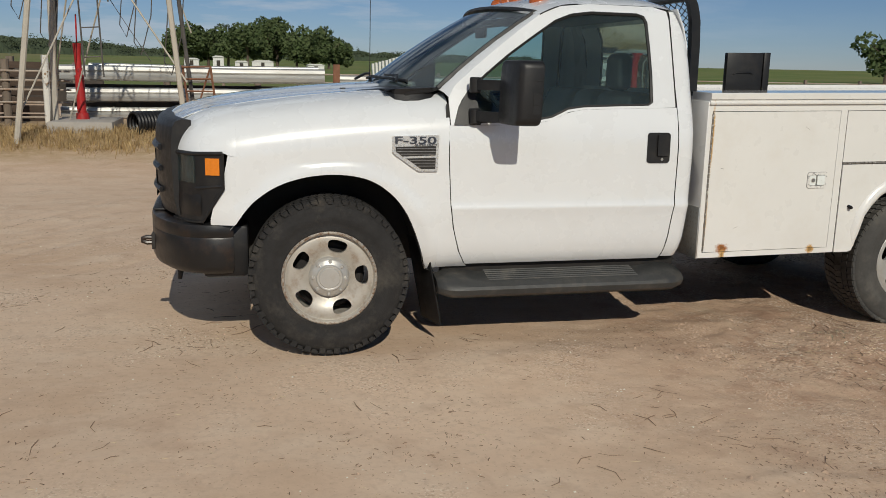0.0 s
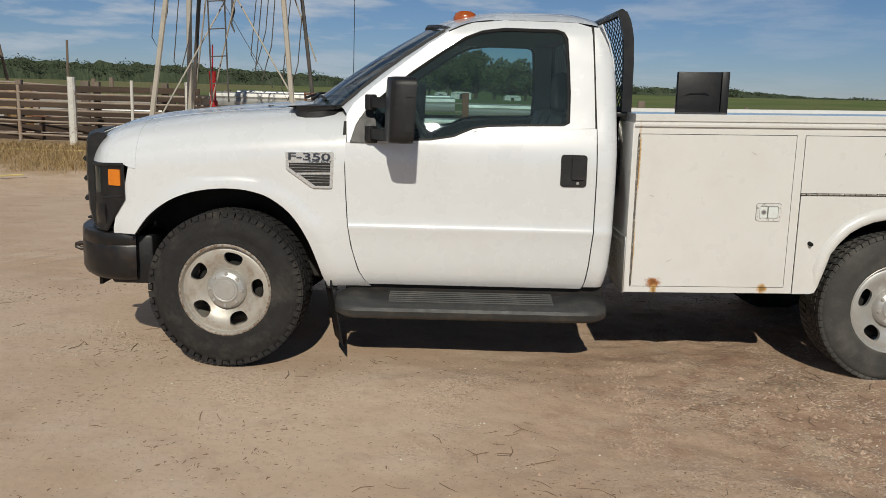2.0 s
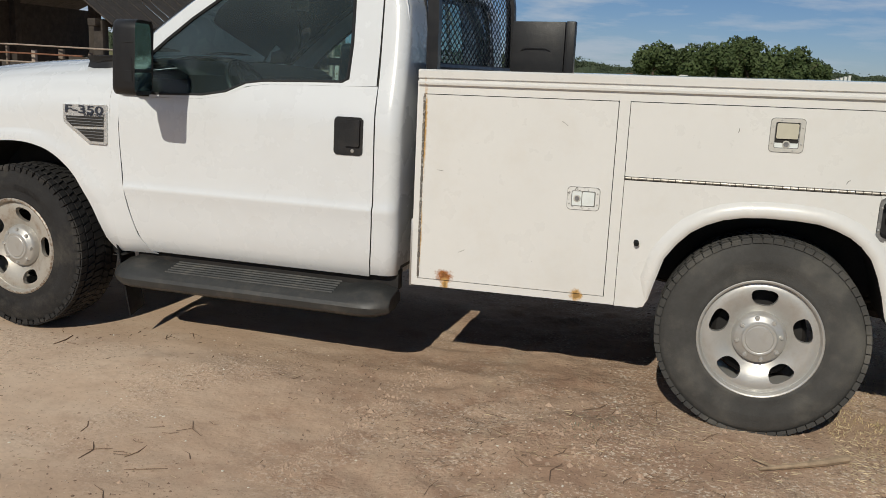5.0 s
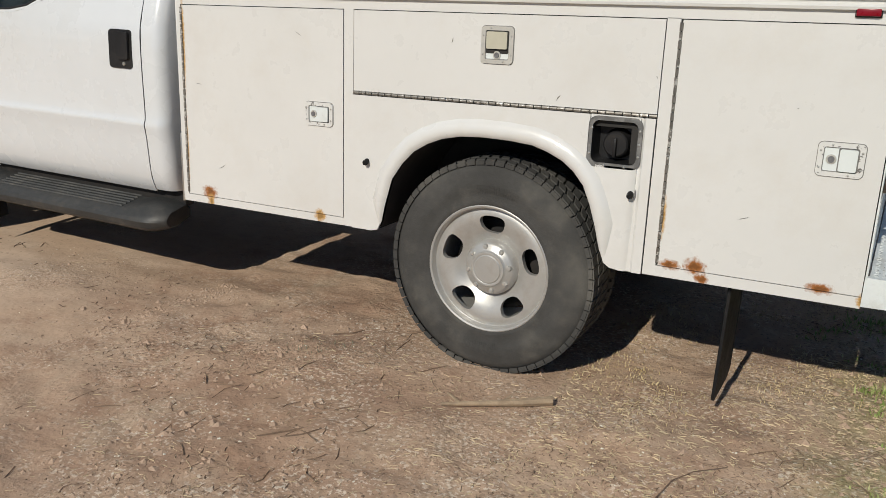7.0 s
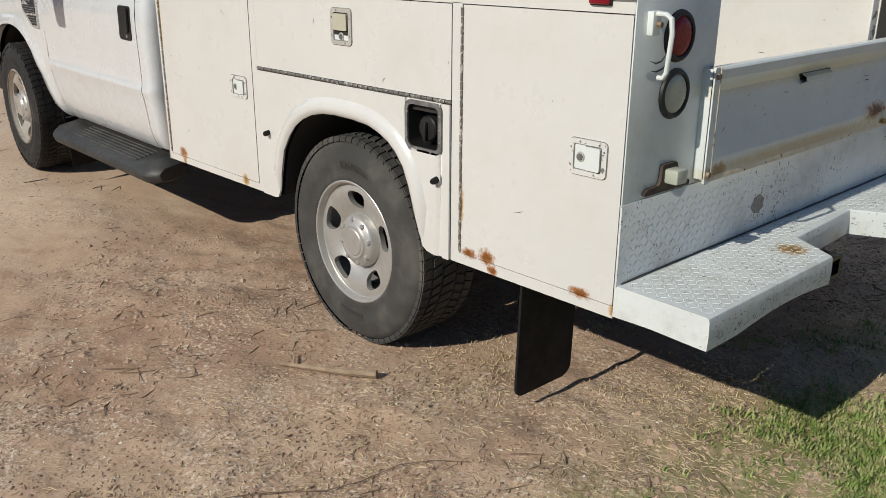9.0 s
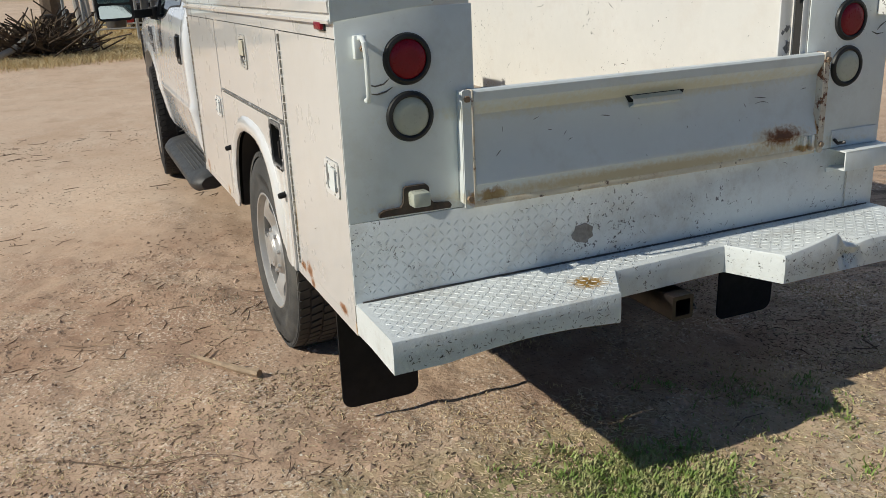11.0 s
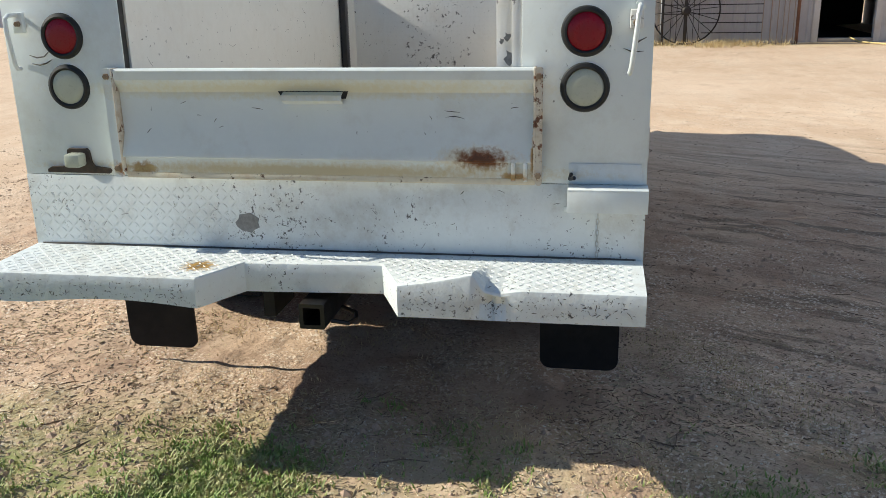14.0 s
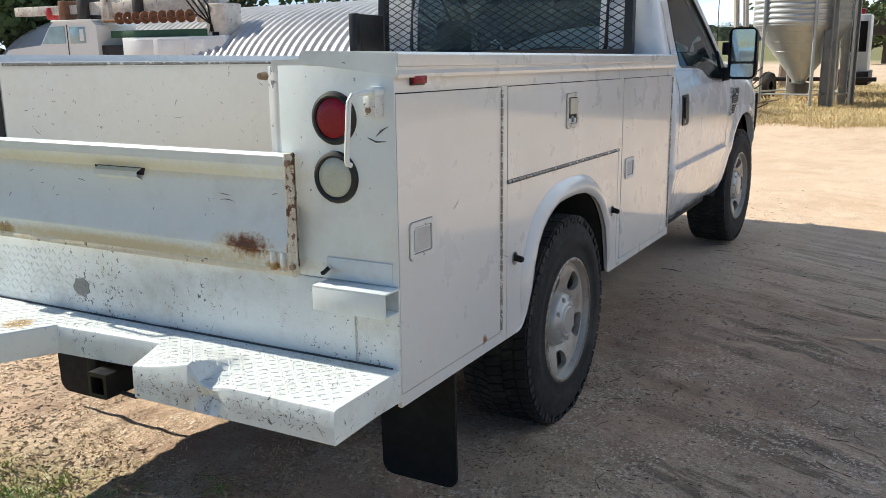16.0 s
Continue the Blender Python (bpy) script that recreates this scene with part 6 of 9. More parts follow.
for i in range(int((RY1 - RY0) / pitch)):
    for j in range(nz):
        y, z = RY0 + 0.02 + i * pitch + (pitch / 2 if j % 2 else 0), 1.425 + j * hgt
        for sg in (-1, 1):
            y2 = y + sg * pitch / 2
            if RY0 < y2 < RY1 and z + hgt < 1.935:
                strand(rk(y, z), rk(y2, z + hgt))
me = bpy.data.meshes.new("rack_mesh")
me.from_pydata([tuple(v) for v in verts], [], faces)
me.materials.append(M_BLACKP)
tagged(part("rack_mesh", me, None, truck, "black expanded metal mesh"), kind="stuff")

# ---- wheels ----
def tyre_mesh(name, material, R=0.418):
    """A tyre about the origin, axle along y, outer side at -y, 0.27 wide; with its shoulder lugs."""
    bm = bmesh.new()
    w = 0.135
    prof = [(0.236, -w + 0.012), (0.246, -w - 0.002), (0.262, -w - 0.004), (0.275, -w + 0.001), (0.300, -w - 0.006), (0.335, -w - 0.011), (0.342, -w - 0.007), (0.365, -w - 0.006), (0.385, -w + 0.004), (0.399, -w + 0.016), (R - 0.009, -w + 0.032), (R - 0.008, -0.06), (R - 0.008, 0.0), (R - 0.008, 0.06),
            (R - 0.011, w - 0.032), (0.385, w - 0.004), (0.335, w + 0.010), (0.262, w + 0.004), (0.236, w - 0.012)]
    lathe(bm, prof, (0, 0, 0), (0, 1, 0), 72)
    return finish(bm, name, material, 50)


def lug_mesh(name, material, worn=False, R=0.418):
    verts, faces = [], []

    def block(a0, a1, ya, yb, r0, r1, skew=0.0):
        b = len(verts)
        for r in (r0, r1):
            for y, k in ((ya, 0), (yb, 1)):
                for a in (a0, a1):
                    aa = a + (skew if k else 0)
                    verts.append((r * math.cos(aa), y, r * math.sin(aa)))
        faces.extend([(b + 4, b + 5, b + 7, b + 6), (b, b + 1, b + 5, b + 4), (b + 2, b + 6, b + 7, b + 3), (b, b + 4, b + 6, b + 2), (b + 1, b + 3, b + 7, b + 5)])

    n = 64
    for k in range(n):
        a = math.tau * k / n
        d = math.tau / n
        for sg in (-1, 1):
            o = a + (d * 0.5 if sg > 0 else 0)
            block(o, o + d * 0.85, sg * 0.128, sg * 0.088, R - 0.018, R - 0.002, d * 0.25)
            if worn:
                block(o + d * 0.04, o + d * 0.92, sg * 0.1315, sg * 0.112, 0.395, R - 0.008, 0.0)
            else:
                block(o + d * 0.05, o + d * (0.86 if k % 2 else 0.70), sg * 0.1350, sg * 0.112, 0.380 if k % 2 else 0.391, R - 0.009, 0.0)
            block(o + d * 0.15, o + d * 0.85, sg * 0.080, sg * 0.038, R - 0.02, R, d * 0.4)
        block(a, a + d * 0.8, -0.030, 0.030, R - 0.02, R, d * 0.3)
    me = bpy.data.meshes.new(name)
    me.from_pydata(verts, [], faces)
    me.materials.append(material)
    return me


def letter_mesh(name, material):
    """Raised bars of worn sidewall lettering, two arcs."""
    verts, faces = [], []
    rng = random.Random(4)
    for c0, n in ((radians(70), 9), (radians(255), 8)):
        for k in range(n):
            a = c0 + k * 0.062
            for a0, a1, r0, r1 in ((a, a + 0.012, 0.292, 0.322), (a + 0.012, a + 0.04, rng.choice((0.316, 0.304)), 0.322), (a + 0.036, a + 0.046, 0.292, rng.choice((0.308, 0.322)))):
                b = len(verts)
                for r in (r0, r1):
                    for q in (a0, a1):
                        y = -0.135 - 0.006 - (r - 0.300) * 0.14 - 0.002
                        verts.append((r * math.cos(q), y, r * math.sin(q)))
                faces.append((b, b + 1, b + 3, b + 2))
    me = bpy.data.meshes.new(name)
    me.from_pydata(verts, [], faces)
    me.materials.append(material)
    return me


def rim_mesh(name, material, front):
    """A steel wheel with five windows; outer side at -y."""
    bm = bmesh.new()
    prof = [(0.070, -0.075), (0.095, -0.078), (0.115, -0.088), (0.140, -0.102), (0.165, -0.112), (0.190, -0.117), (0.212, -0.116), (0.228, -0.111)]
    seg, rad = 150, 36
    holes = [(radians(90 + 72 * k), 0.168) for k in range(5)]

    def depth(r):
        return smooth_tab(prof, r)

    grid = []
    for i in range(rad + 1):
        r = 0.070 + (0.228 - 0.070) * i / rad
        grid.append([[r, math.tau * k / seg] for k in range(seg)])

    def local(r, a, h):
        x, z = r * math.cos(a), r * math.sin(a)
        c, s = math.cos(h[0]), math.sin(h[0])
        return (-s * x + c * z) / (0.049 + 0.25 * (math.hypot(x, z) - 0.168)), (c * x + s * z - h[1]) / 0.0345  # along, across

    inside = {}
    verts = {}
    for i in range(rad + 1):
        for k in range(seg):
            r, a = grid[i][k]
            for h in holes:
                u, v = local(r, a, h)
                q = (abs(u) ** 2.6 + abs(v) ** 2.6) ** (1 / 2.6)
                if q < 1:
                    inside[i, k] = (h, u, v, q)
    keep = []
    for i in range(rad):
        for k in range(seg):
            c = [(i, k), (i + 1, k), (i + 1, (k + 1) % seg), (i, (k + 1) % seg)]
            ins = [x for x in c if x in inside]
            if len(ins) < 4:
                keep.append(c)
    used = {x for c in keep for x in c}
    for x in used:
        r, a = grid[x[0]][x[1]]
        X, Z = r * math.cos(a), r * math.sin(a)
        if x in inside:
            h, u, v, q = inside[x]
            q = max(q, 0.25)
            v = v / q * 0.0345
            u, v = u / q * (0.049 + 0.25 * v), v + h[1]
            c, s = math.cos(h[0]), math.sin(h[0])
            X, Z = -s * u + c * v, c * u + s * v
        verts[x] = bm.verts.new((X, depth(math.hypot(X, Z)), Z))
    for c in keep:
        try:
            bm.faces.new([verts[x] for x in c])
        except ValueError:
            pass
    bmesh.ops.remove_doubles(bm, verts=bm.verts, dist=1e-5)
    # rolled window edges
    rims = [e for e in bm.edges if len(e.link_faces) == 1 and 0.09 < math.hypot(e.verts[0].co.x, e.verts[0].co.z) < 0.224]
    ext = bmesh.ops.extrude_edge_only(bm, edges=rims)
    for v in [g for g in ext["geom"] if isinstance(g, bmesh.types.BMVert)]:
        v.co.y += 0.022
    # barrel and flange
    lathe(bm, [(0.228, -0.111), (0.2305, -0.113), (0.2325, -0.126), (0.237, -0.137), (0.2425, -0.139), (0.2470, -0.136), (0.2475, -0.128), (0.240, -0.126)], (0, 0, 0), (0, 1, 0), 72)
    lathe(bm, [(0.2305, -0.113), (0.222, 0.0), (0.222, 0.11)], (0, 0, 0), (0, 1, 0), 48)
    return finish(bm, name, material, 40)


def hub_mesh(name, material):
    bm = bmesh.new()
    lathe(bm, [(0.0, -0.140), (0.052, -0.139), (0.056, -0.1355), (0.059, -0.137), (0.066, -0.136), (0.070, -0.130), (0.074, -0.127), (0.092, -0.122), (0.101, -0.114), (0.106, -0.100), (0.108, -0.080), (0.112, -0.074)], (0, 0, 0), (0, 1, 0), 40)
    for k in range(8):
        a = math.tau * k / 8 + 0.2
        lathe(bm, [(0, -0.012), (0.008, -0.011), (0.011, -0.004), (0.011, 0.01)], (0.086 * math.cos(a), -0.120, 0.086 * math.sin(a)), (0, 1, 0), 6)
    return finish(bm, name, material, 40)


T_F, T_R = tyre_mesh("tyre", M_TYRE), tyre_mesh("tyre", M_TYRE2)
L_F, L_R = lug_mesh("lugs", M_TYRE), lug_mesh("lugs", M_TYRE2, True)
S_F, S_R = letter_mesh("letters", M_TYRE), letter_mesh("letters", M_TYRE2)
R_F, R_R = rim_mesh("rim", M_RIMF, True), rim_mesh("rim", M_RIM, False)
H_F, H_R = hub_mesh("hub", M_RIM), hub_mesh("hub", M_RIM)
D_ = finish(lathe(bmesh.new(), [(0.0, -0.02), (0.17, -0.02), (0.19, 0.0), (0.19, 0.1), (0.0, 0.1)], (0, 0, 0), (0, 1, 0), 32), "drum", M_CHASSIS)
LIP_F = finish(lathe(bmesh.new(), [(0.236, -0.1415), (0.2425, -0.1425), (0.2485, -0.138), (0.249, -0.128)], (0, 0, 0), (0, 1, 0), 72), "lip", M_FRONTLIP)
for x, y, z, rear, flip, spin in ((-0.018, 0.092, 0.430, 0, 0, 14), (-0.018, 1.832, 0.430, 0, 1, 20), (3.576, 0.160, 0.398, 1, 0, 1), (3.576, W - 0.135, 0.398, 1, 1, 40)):
    m = pose(x, y, z, 0, spin, (180 if flip else 0) - (0 if rear else 3))
    wh = part("wheel", R_R if rear and not flip else R_F, None, truck, "silver steel wheel with five windows" if rear and not flip else "silver steel wheel with a rusted edge")
    wh.matrix_basis = m
    for nm, me in (("tyre", T_R if rear and not flip else T_F), ("tread", L_R if rear and not flip else L_F), ("raised_lettering", S_R if rear and not flip else S_F), ("hub_cap", H_R if rear else H_F), ("brake_drum", D_)) + (() if rear and not flip else (("rim_lip", LIP_F),)):
        o = part(nm, me, None, wh, {"tyre": "grey worn all-terrain tyre" if rear and not flip else "black all-terrain tyre"}.get(nm, ""))
        if nm in ("tread", "raised_lettering"):
            tagged(o, kind="stuff")

# ---- ground: one sheet to the horizon ----
def ease(a, b, x):
    t = max(0.0, min(1.0, (x - a) / (b - a)))
    return t * t * (3 - 2 * t)


def ground_z(x, y):
    """The yard is flat; towards the north it rises to a low bank."""
    z = 0.34 * ease(6.8, 11.0, y) + 0.10 * ease(7.0, 9.5, -x) * (1 - ease(6.8, 11.0, y))
    z += 3.0 * ease(265.0, 410.0, math.hypot(x, y))
    if -3.6 < x < 7.8 and -4.8 < y < 6.5:
        v = Vector((x, y, 0))
        rough = 0.25 + 1.2 * ease(0.3, 2.8, x + 0.5 * noise.noise(v * 0.8))
        clod = noise.noise(v * 3.1)
        z += 0.012 * noise.noise(v * 0.7) + rough * (0.010 * noise.noise(v * 2.3) + 0.020 * max(0.0, clod) ** 1.5 + 0.009 * noise.noise(v * 7.0) + 0.006 * noise.noise(v * 14.0))
        # wheel ruts north of the truck, sweeping away from it
        rut = ease(1.95, 2.5, y) * ease(7.6, 6.2, x)
        if rut > 0:
            u, q = 0.42 * x + 0.91 * y, 0.91 * x - 0.42 * y + 0.15 * math.sin(y * 0.9)
            z += rut * 0.024 * (abs(noise.noise(Vector((u * 0.25, q * 2.4, 4)))) - 0.2) + rut * 0.012 * noise.noise(Vector((u * 0.6, q * 8.0, 8)))
        edge = min(1.0, (x + 3.6) / 0.6, (7.8 - x) / 0.6, (y + 4.8) / 0.6, (6.5 - y) / 1.0)
        flat = ease(0.30, 0.8, min(math.hypot(x - wx, y - wy) for wx in (0, 3.576) for wy in (0.13, 1.85)))
        z = z * flat * max(0.0, edge) - 0.002 * (1 - flat)
    return z


def ground_material():
    m = bpy.data.materials.new("yard dirt")
    m.use_nodes = True
    n, l = m.node_tree.nodes, m.node_tree.links
    b = n["Principled BSDF"]
    co = n.new("ShaderNodeTexCoord")
    P = co.outputs["Object"]
    sp = n.new("ShaderNodeSeparateXYZ"); l.new(P, sp.inputs[0])

    def tex(scale, detail=8, rough=0.6, sx=1.0, sy=1.0, rz=0.0):
        mp = n.new("ShaderNodeMapping"); mp.inputs["Scale"].default_value = (sx, sy, 1); mp.inputs["Rotation"].default_value = (0, 0, radians(rz))
        l.new(P, mp.inputs[0])
        t = n.new("ShaderNodeTexNoise"); t.inputs["Scale"].default_value, t.inputs["Detail"].default_value, t.inputs["Roughness"].default_value = scale, detail, rough
        l.new(mp.outputs[0], t.inputs["Vector"])
        return t.outputs["Fac"]

    def streaks(scale, along, turn):
        """Noise drawn out along one heading."""
        mp = n.new("ShaderNodeMapping"); mp.inputs["Rotation"].default_value = (0, 0, radians(turn))
        mq = n.new("ShaderNodeMapping"); mq.inputs["Scale"].default_value = (1.0, along, 1)
        l.new(P, mp.inputs[0]); l.new(mp.outputs[0], mq.inputs[0])
        t = n.new("ShaderNodeTexNoise"); t.inputs["Scale"].default_value, t.inputs["Detail"].default_value, t.inputs["Roughness"].default_value = scale, 8, 0.72
        l.new(mq.outputs[0], t.inputs["Vector"])
        return t.outputs["Fac"]

    def ramp(x, lo, hi, a=0.0, c=1.0):
        r = n.new("ShaderNodeMapRange"); r.inputs[1].default_value, r.inputs[2].default_value, r.inputs[3].default_value, r.inputs[4].default_value = lo, hi, a, c
        l.new(x, r.inputs[0])
        return r.outputs[0]

    def op(kind, a, c):
        x = n.new("ShaderNodeMath"); x.operation = kind
        for i, v in enumerate((a, c)):
            if isinstance(v, (int, float)):
                x.inputs[i].default_value = v
            else:
                l.new(v, x.inputs[i])
        return x.outputs[0]

    def mix(f, a, c):
        x = n.new("ShaderNodeMix"); x.data_type = "RGBA"; l.new(f, x.inputs["Factor"])
        for s_, v in (("A", a), ("B", c)):
            if isinstance(v, tuple):
                x.inputs[s_].default_value = (*v, 1)
            else:
                l.new(v, x.inputs[s_])
        return x.outputs["Result"]

    col = mix(ramp(tex(0.55), 0.35, 0.68), (0.595, 0.425, 0.295), (0.735, 0.560, 0.415))
    col = mix(ramp(tex(1.6, 6, 0.6, 1, 2.2, 12), 0.46, 0.66, 0, 0.7), col, (0.725, 0.575, 0.435))
    col = mix(ramp(tex(3.2, 7, 0.62), 0.54, 0.70, 0, 0.55), col, (0.50, 0.345, 0.245))
    col = mix(ramp(tex(26, 3, 0.6), 0.5, 0.72, 0, 0.35), col, (0.46, 0.33, 0.24))
    # loose gravel and crumbs gather in drifts
    drift = ramp(tex(1.15, 4, 0.6), 0.52, 0.64)
    col = mix(op("MULTIPLY", drift, ramp(tex(45, 2, 0.5), 0.54, 0.64, 0, 0.55)), col, (0.36, 0.245, 0.165))
    col = mix(op("MULTIPLY", drift, ramp(tex(80, 1, 0.5), 0.60, 0.66, 0, 0.7)), col, (0.86, 0.75, 0.62))
    col = mix(ramp(tex(60, 1, 0.5), 0.68, 0.72, 0, 0.6), col, (0.33, 0.225, 0.155))
    # a browner, trodden stretch beside the service body
    trod = op("MULTIPLY", ramp(sp.outputs["X"], 0.8, 2.4), ramp(sp.outputs["X"], 4.2, 3.2, 0.45, 1.0))
    trod = op("MULTIPLY", trod, ramp(sp.outputs["Y"], -2.3, -1.0, 0.15, 1.0))
    col = mix(op("MULTIPLY", trod, ramp(tex(0.9, 4, 0.6), 0.3, 0.6, 0.45, 0.92)), col, (0.445, 0.295, 0.20))
    col = mix(op("MULTIPLY", trod, ramp(tex(4.5, 6, 0.65), 0.52, 0.62, 0, 0.6)), col, (0.36, 0.215, 0.14))
    col = mix(op("MULTIPLY", trod, ramp(tex(2.4, 5, 0.6, 2.0, 0.6, 35), 0.55, 0.66, 0, 0.55)), col, (0.56, 0.43, 0.31))
    # darker tyre-worn streaks along the truck's far side; the dark also paints in rut shading
    ruts = op("MULTIPLY", op("MULTIPLY", ramp(sp.outputs["Y"], 1.9, 2.6), ramp(sp.outputs["Y"], 6.0, 4.2)), ramp(sp.outputs["X"], -1.0, 1.5))
    col = mix(op("MULTIPLY", ruts, ramp(streaks(3.4, 0.14, 25), 0.49, 0.58, 0, 0.65)), col, (0.40, 0.30, 0.22))
    col = mix(op("MULTIPLY", ruts, ramp(streaks(7.0, 0.10, 25), 0.525, 0.57, 0, 0.85)), col, (0.19, 0.14, 0.10))
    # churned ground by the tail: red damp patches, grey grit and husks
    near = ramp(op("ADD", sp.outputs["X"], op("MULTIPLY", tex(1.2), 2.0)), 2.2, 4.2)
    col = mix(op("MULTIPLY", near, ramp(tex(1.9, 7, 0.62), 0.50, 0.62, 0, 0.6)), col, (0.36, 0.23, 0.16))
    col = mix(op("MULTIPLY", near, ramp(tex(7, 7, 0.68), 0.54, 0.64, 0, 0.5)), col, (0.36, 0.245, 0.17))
    # dark and pale flecks also paint clods' shaded crevices and lit tops
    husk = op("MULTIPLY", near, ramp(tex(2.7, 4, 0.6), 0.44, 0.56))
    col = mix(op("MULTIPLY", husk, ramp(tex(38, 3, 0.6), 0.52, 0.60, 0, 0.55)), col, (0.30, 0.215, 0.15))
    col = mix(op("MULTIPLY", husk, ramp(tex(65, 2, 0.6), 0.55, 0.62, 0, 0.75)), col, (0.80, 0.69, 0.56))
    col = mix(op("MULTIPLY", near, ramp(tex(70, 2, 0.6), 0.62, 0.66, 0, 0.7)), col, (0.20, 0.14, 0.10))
    # thin grass at the yard's edge behind the truck
    gx_ = op("ADD", sp.outputs["X"], op("MULTIPLY", tex(2.1, 6), 0.9))
    col = mix(op("MULTIPLY", op("MULTIPLY", ramp(gx_, 5.1, 5.6), ramp(sp.outputs["Y"], 1.3, 0.4, 0.3, 1.0)), ramp(tex(11, 8, 0.7), 0.36, 0.56, 0, 0.8)), col, (0.20, 0.25, 0.07))
    # straw bank to the north, straw strip to the west, green field beyond
    yy = op("ADD", sp.outputs["Y"], op("MULTIPLY", tex(0.9, 7), 1.8))
    straw = op("MULTIPLY", ramp(yy, 9.2, 10.1), ramp(yy, 16.5, 14.0))
    col = mix(op("MULTIPLY", straw, ramp(tex(5, 8, 0.7), 0.3, 0.6, 0.25, 0.95)), col, (0.40, 0.28, 0.14))
    xx = op("ADD", sp.outputs["X"], op("MULTIPLY", tex(0.8, 7), 1.6))
    strawx = op("MULTIPLY", ramp(xx, -8.3, -9.2), ramp(xx, -30, -26))
    strawx = op("MULTIPLY", strawx, op("MULTIPLY", ramp(sp.outputs["Y"], -2.2, -0.8), ramp(sp.outputs["Y"], 9, 5)))
    col = mix(op("MULTIPLY", strawx, ramp(tex(4, 8, 0.7), 0.3, 0.6, 0.2, 0.95)), col, (0.60, 0.46, 0.25))
    far = ramp(yy, 34, 44)
    col = mix(far, col, mix(ramp(tex(0.03, 6), 0.4, 0.6), (0.12, 0.17, 0.045), (0.19, 0.20, 0.07)))
    farw = ramp(xx, -55, -75)
    col = mix(farw, col, (0.2, 0.19, 0.08))
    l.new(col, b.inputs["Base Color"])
    b.inputs["Roughness"].default_value = 0.95
    b.inputs["Specular IOR Level"].default_value = 0.2
    # smooth rolled clay by the cab, looser towards the tail
    h = op("ADD", op("MULTIPLY", tex(9, 3, 0.55), 0.35), op("ADD", op("MULTIPLY", tex(24, 4, 0.6), 0.45), op("MULTIPLY", op("ADD", op("MULTIPLY", drift, 0.6), 0.15), tex(55, 3, 0.6))))
    h = op("MULTIPLY", h, ramp(sp.outputs["X"], 0.8, 3.0, 0.28, 1.25))
    h = op("ADD", h, op("MULTIPLY", ruts, op("MULTIPLY", streaks(7.0, 0.10, 25), 1.6)))
    bp_ = n.new("ShaderNodeBump"); bp_.inputs["Strength"].default_value, bp_.inputs["Distance"].default_value = 0.6, 0.022
    l.new(h, bp_.inputs["Height"]); l.new(bp_.outputs[0], b.inputs["Normal"])
    return m


def axis(lo, hi, fine, far):
    c = steps(lo, hi, int((hi - lo) / fine))
    out, d, v = [], fine, lo
    while v > -far:
        d *= 1.09; v -= d; out.append(v)
    pre = out[::-1]
    d, v, post = fine, hi, []
    while v < far:
        d *= 1.09; v += d; post.append(v)
    return pre + c + post


gxs, gys = axis(-3.0, 7.4, 0.03, 2500), axis(-4.3, 4.6, 0.03, 2500)
verts = [(x, y, ground_z(x, y)) for x in gxs for y in gys]
ny = len(gys)
faces = [(i * ny + j, (i + 1) * ny + j, (i + 1) * ny + j + 1, i * ny + j + 1) for i in range(len(gxs) - 1) for j in range(ny - 1)]
me = bpy.data.meshes.new("ground")
me.from_pydata(verts, [], faces)
me.polygons.foreach_set("use_smooth", [True] * len(faces))
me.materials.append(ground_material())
tagged(new("ground", me), "bare brown dirt yard with straw banks and a far green field", "ground", kind="structure")

# ---- litter on the ground ----
M_PEBBLE = mat("pale pebbles", (0.80, 0.71, 0.60), 0.9, var=0.35, vscale=25)
M_CLOD = mat("brown clods", (0.50, 0.355, 0.255), 0.95, var=0.35, vscale=20)
M_STRAW = mat("dry straw", (0.62, 0.50, 0.32), 0.8, var=0.35, vscale=14)
M_TWIG = mat("dark twigs and bark", (0.10, 0.07, 0.045), 0.9, var=0.4, vscale=20)
M_GRASS = mat("green grass", (0.24, 0.34, 0.075), 0.6, var=0.4, vscale=9, alt=(0.56, 0.53, 0.25))
M_CRUMB = mat("brown crumbs of soil and bark", (0.25, 0.17, 0.115), 0.9, var=0.4, vscale=25)
M_WEED = mat("grey weed", (0.22, 0.24, 0.16), 0.8, var=0.3)
M_DRYGRASS = mat("dry yellow grass", (0.74, 0.61, 0.36), 0.8, var=0.35, vscale=3, alt=(0.52, 0.39, 0.18))

M_STALK = mat("brown dry stalk", (0.22, 0.15, 0.10), 0.85, var=0.3, vscale=20)
M_BANK = mat("brown straw", (0.54, 0.39, 0.19), 0.85, var=0.4, vscale=3, alt=(0.26, 0.17, 0.075))


def under_truck(x, y):
    return -0.2 < x < 4.6 and 0.25 < y < 1.75


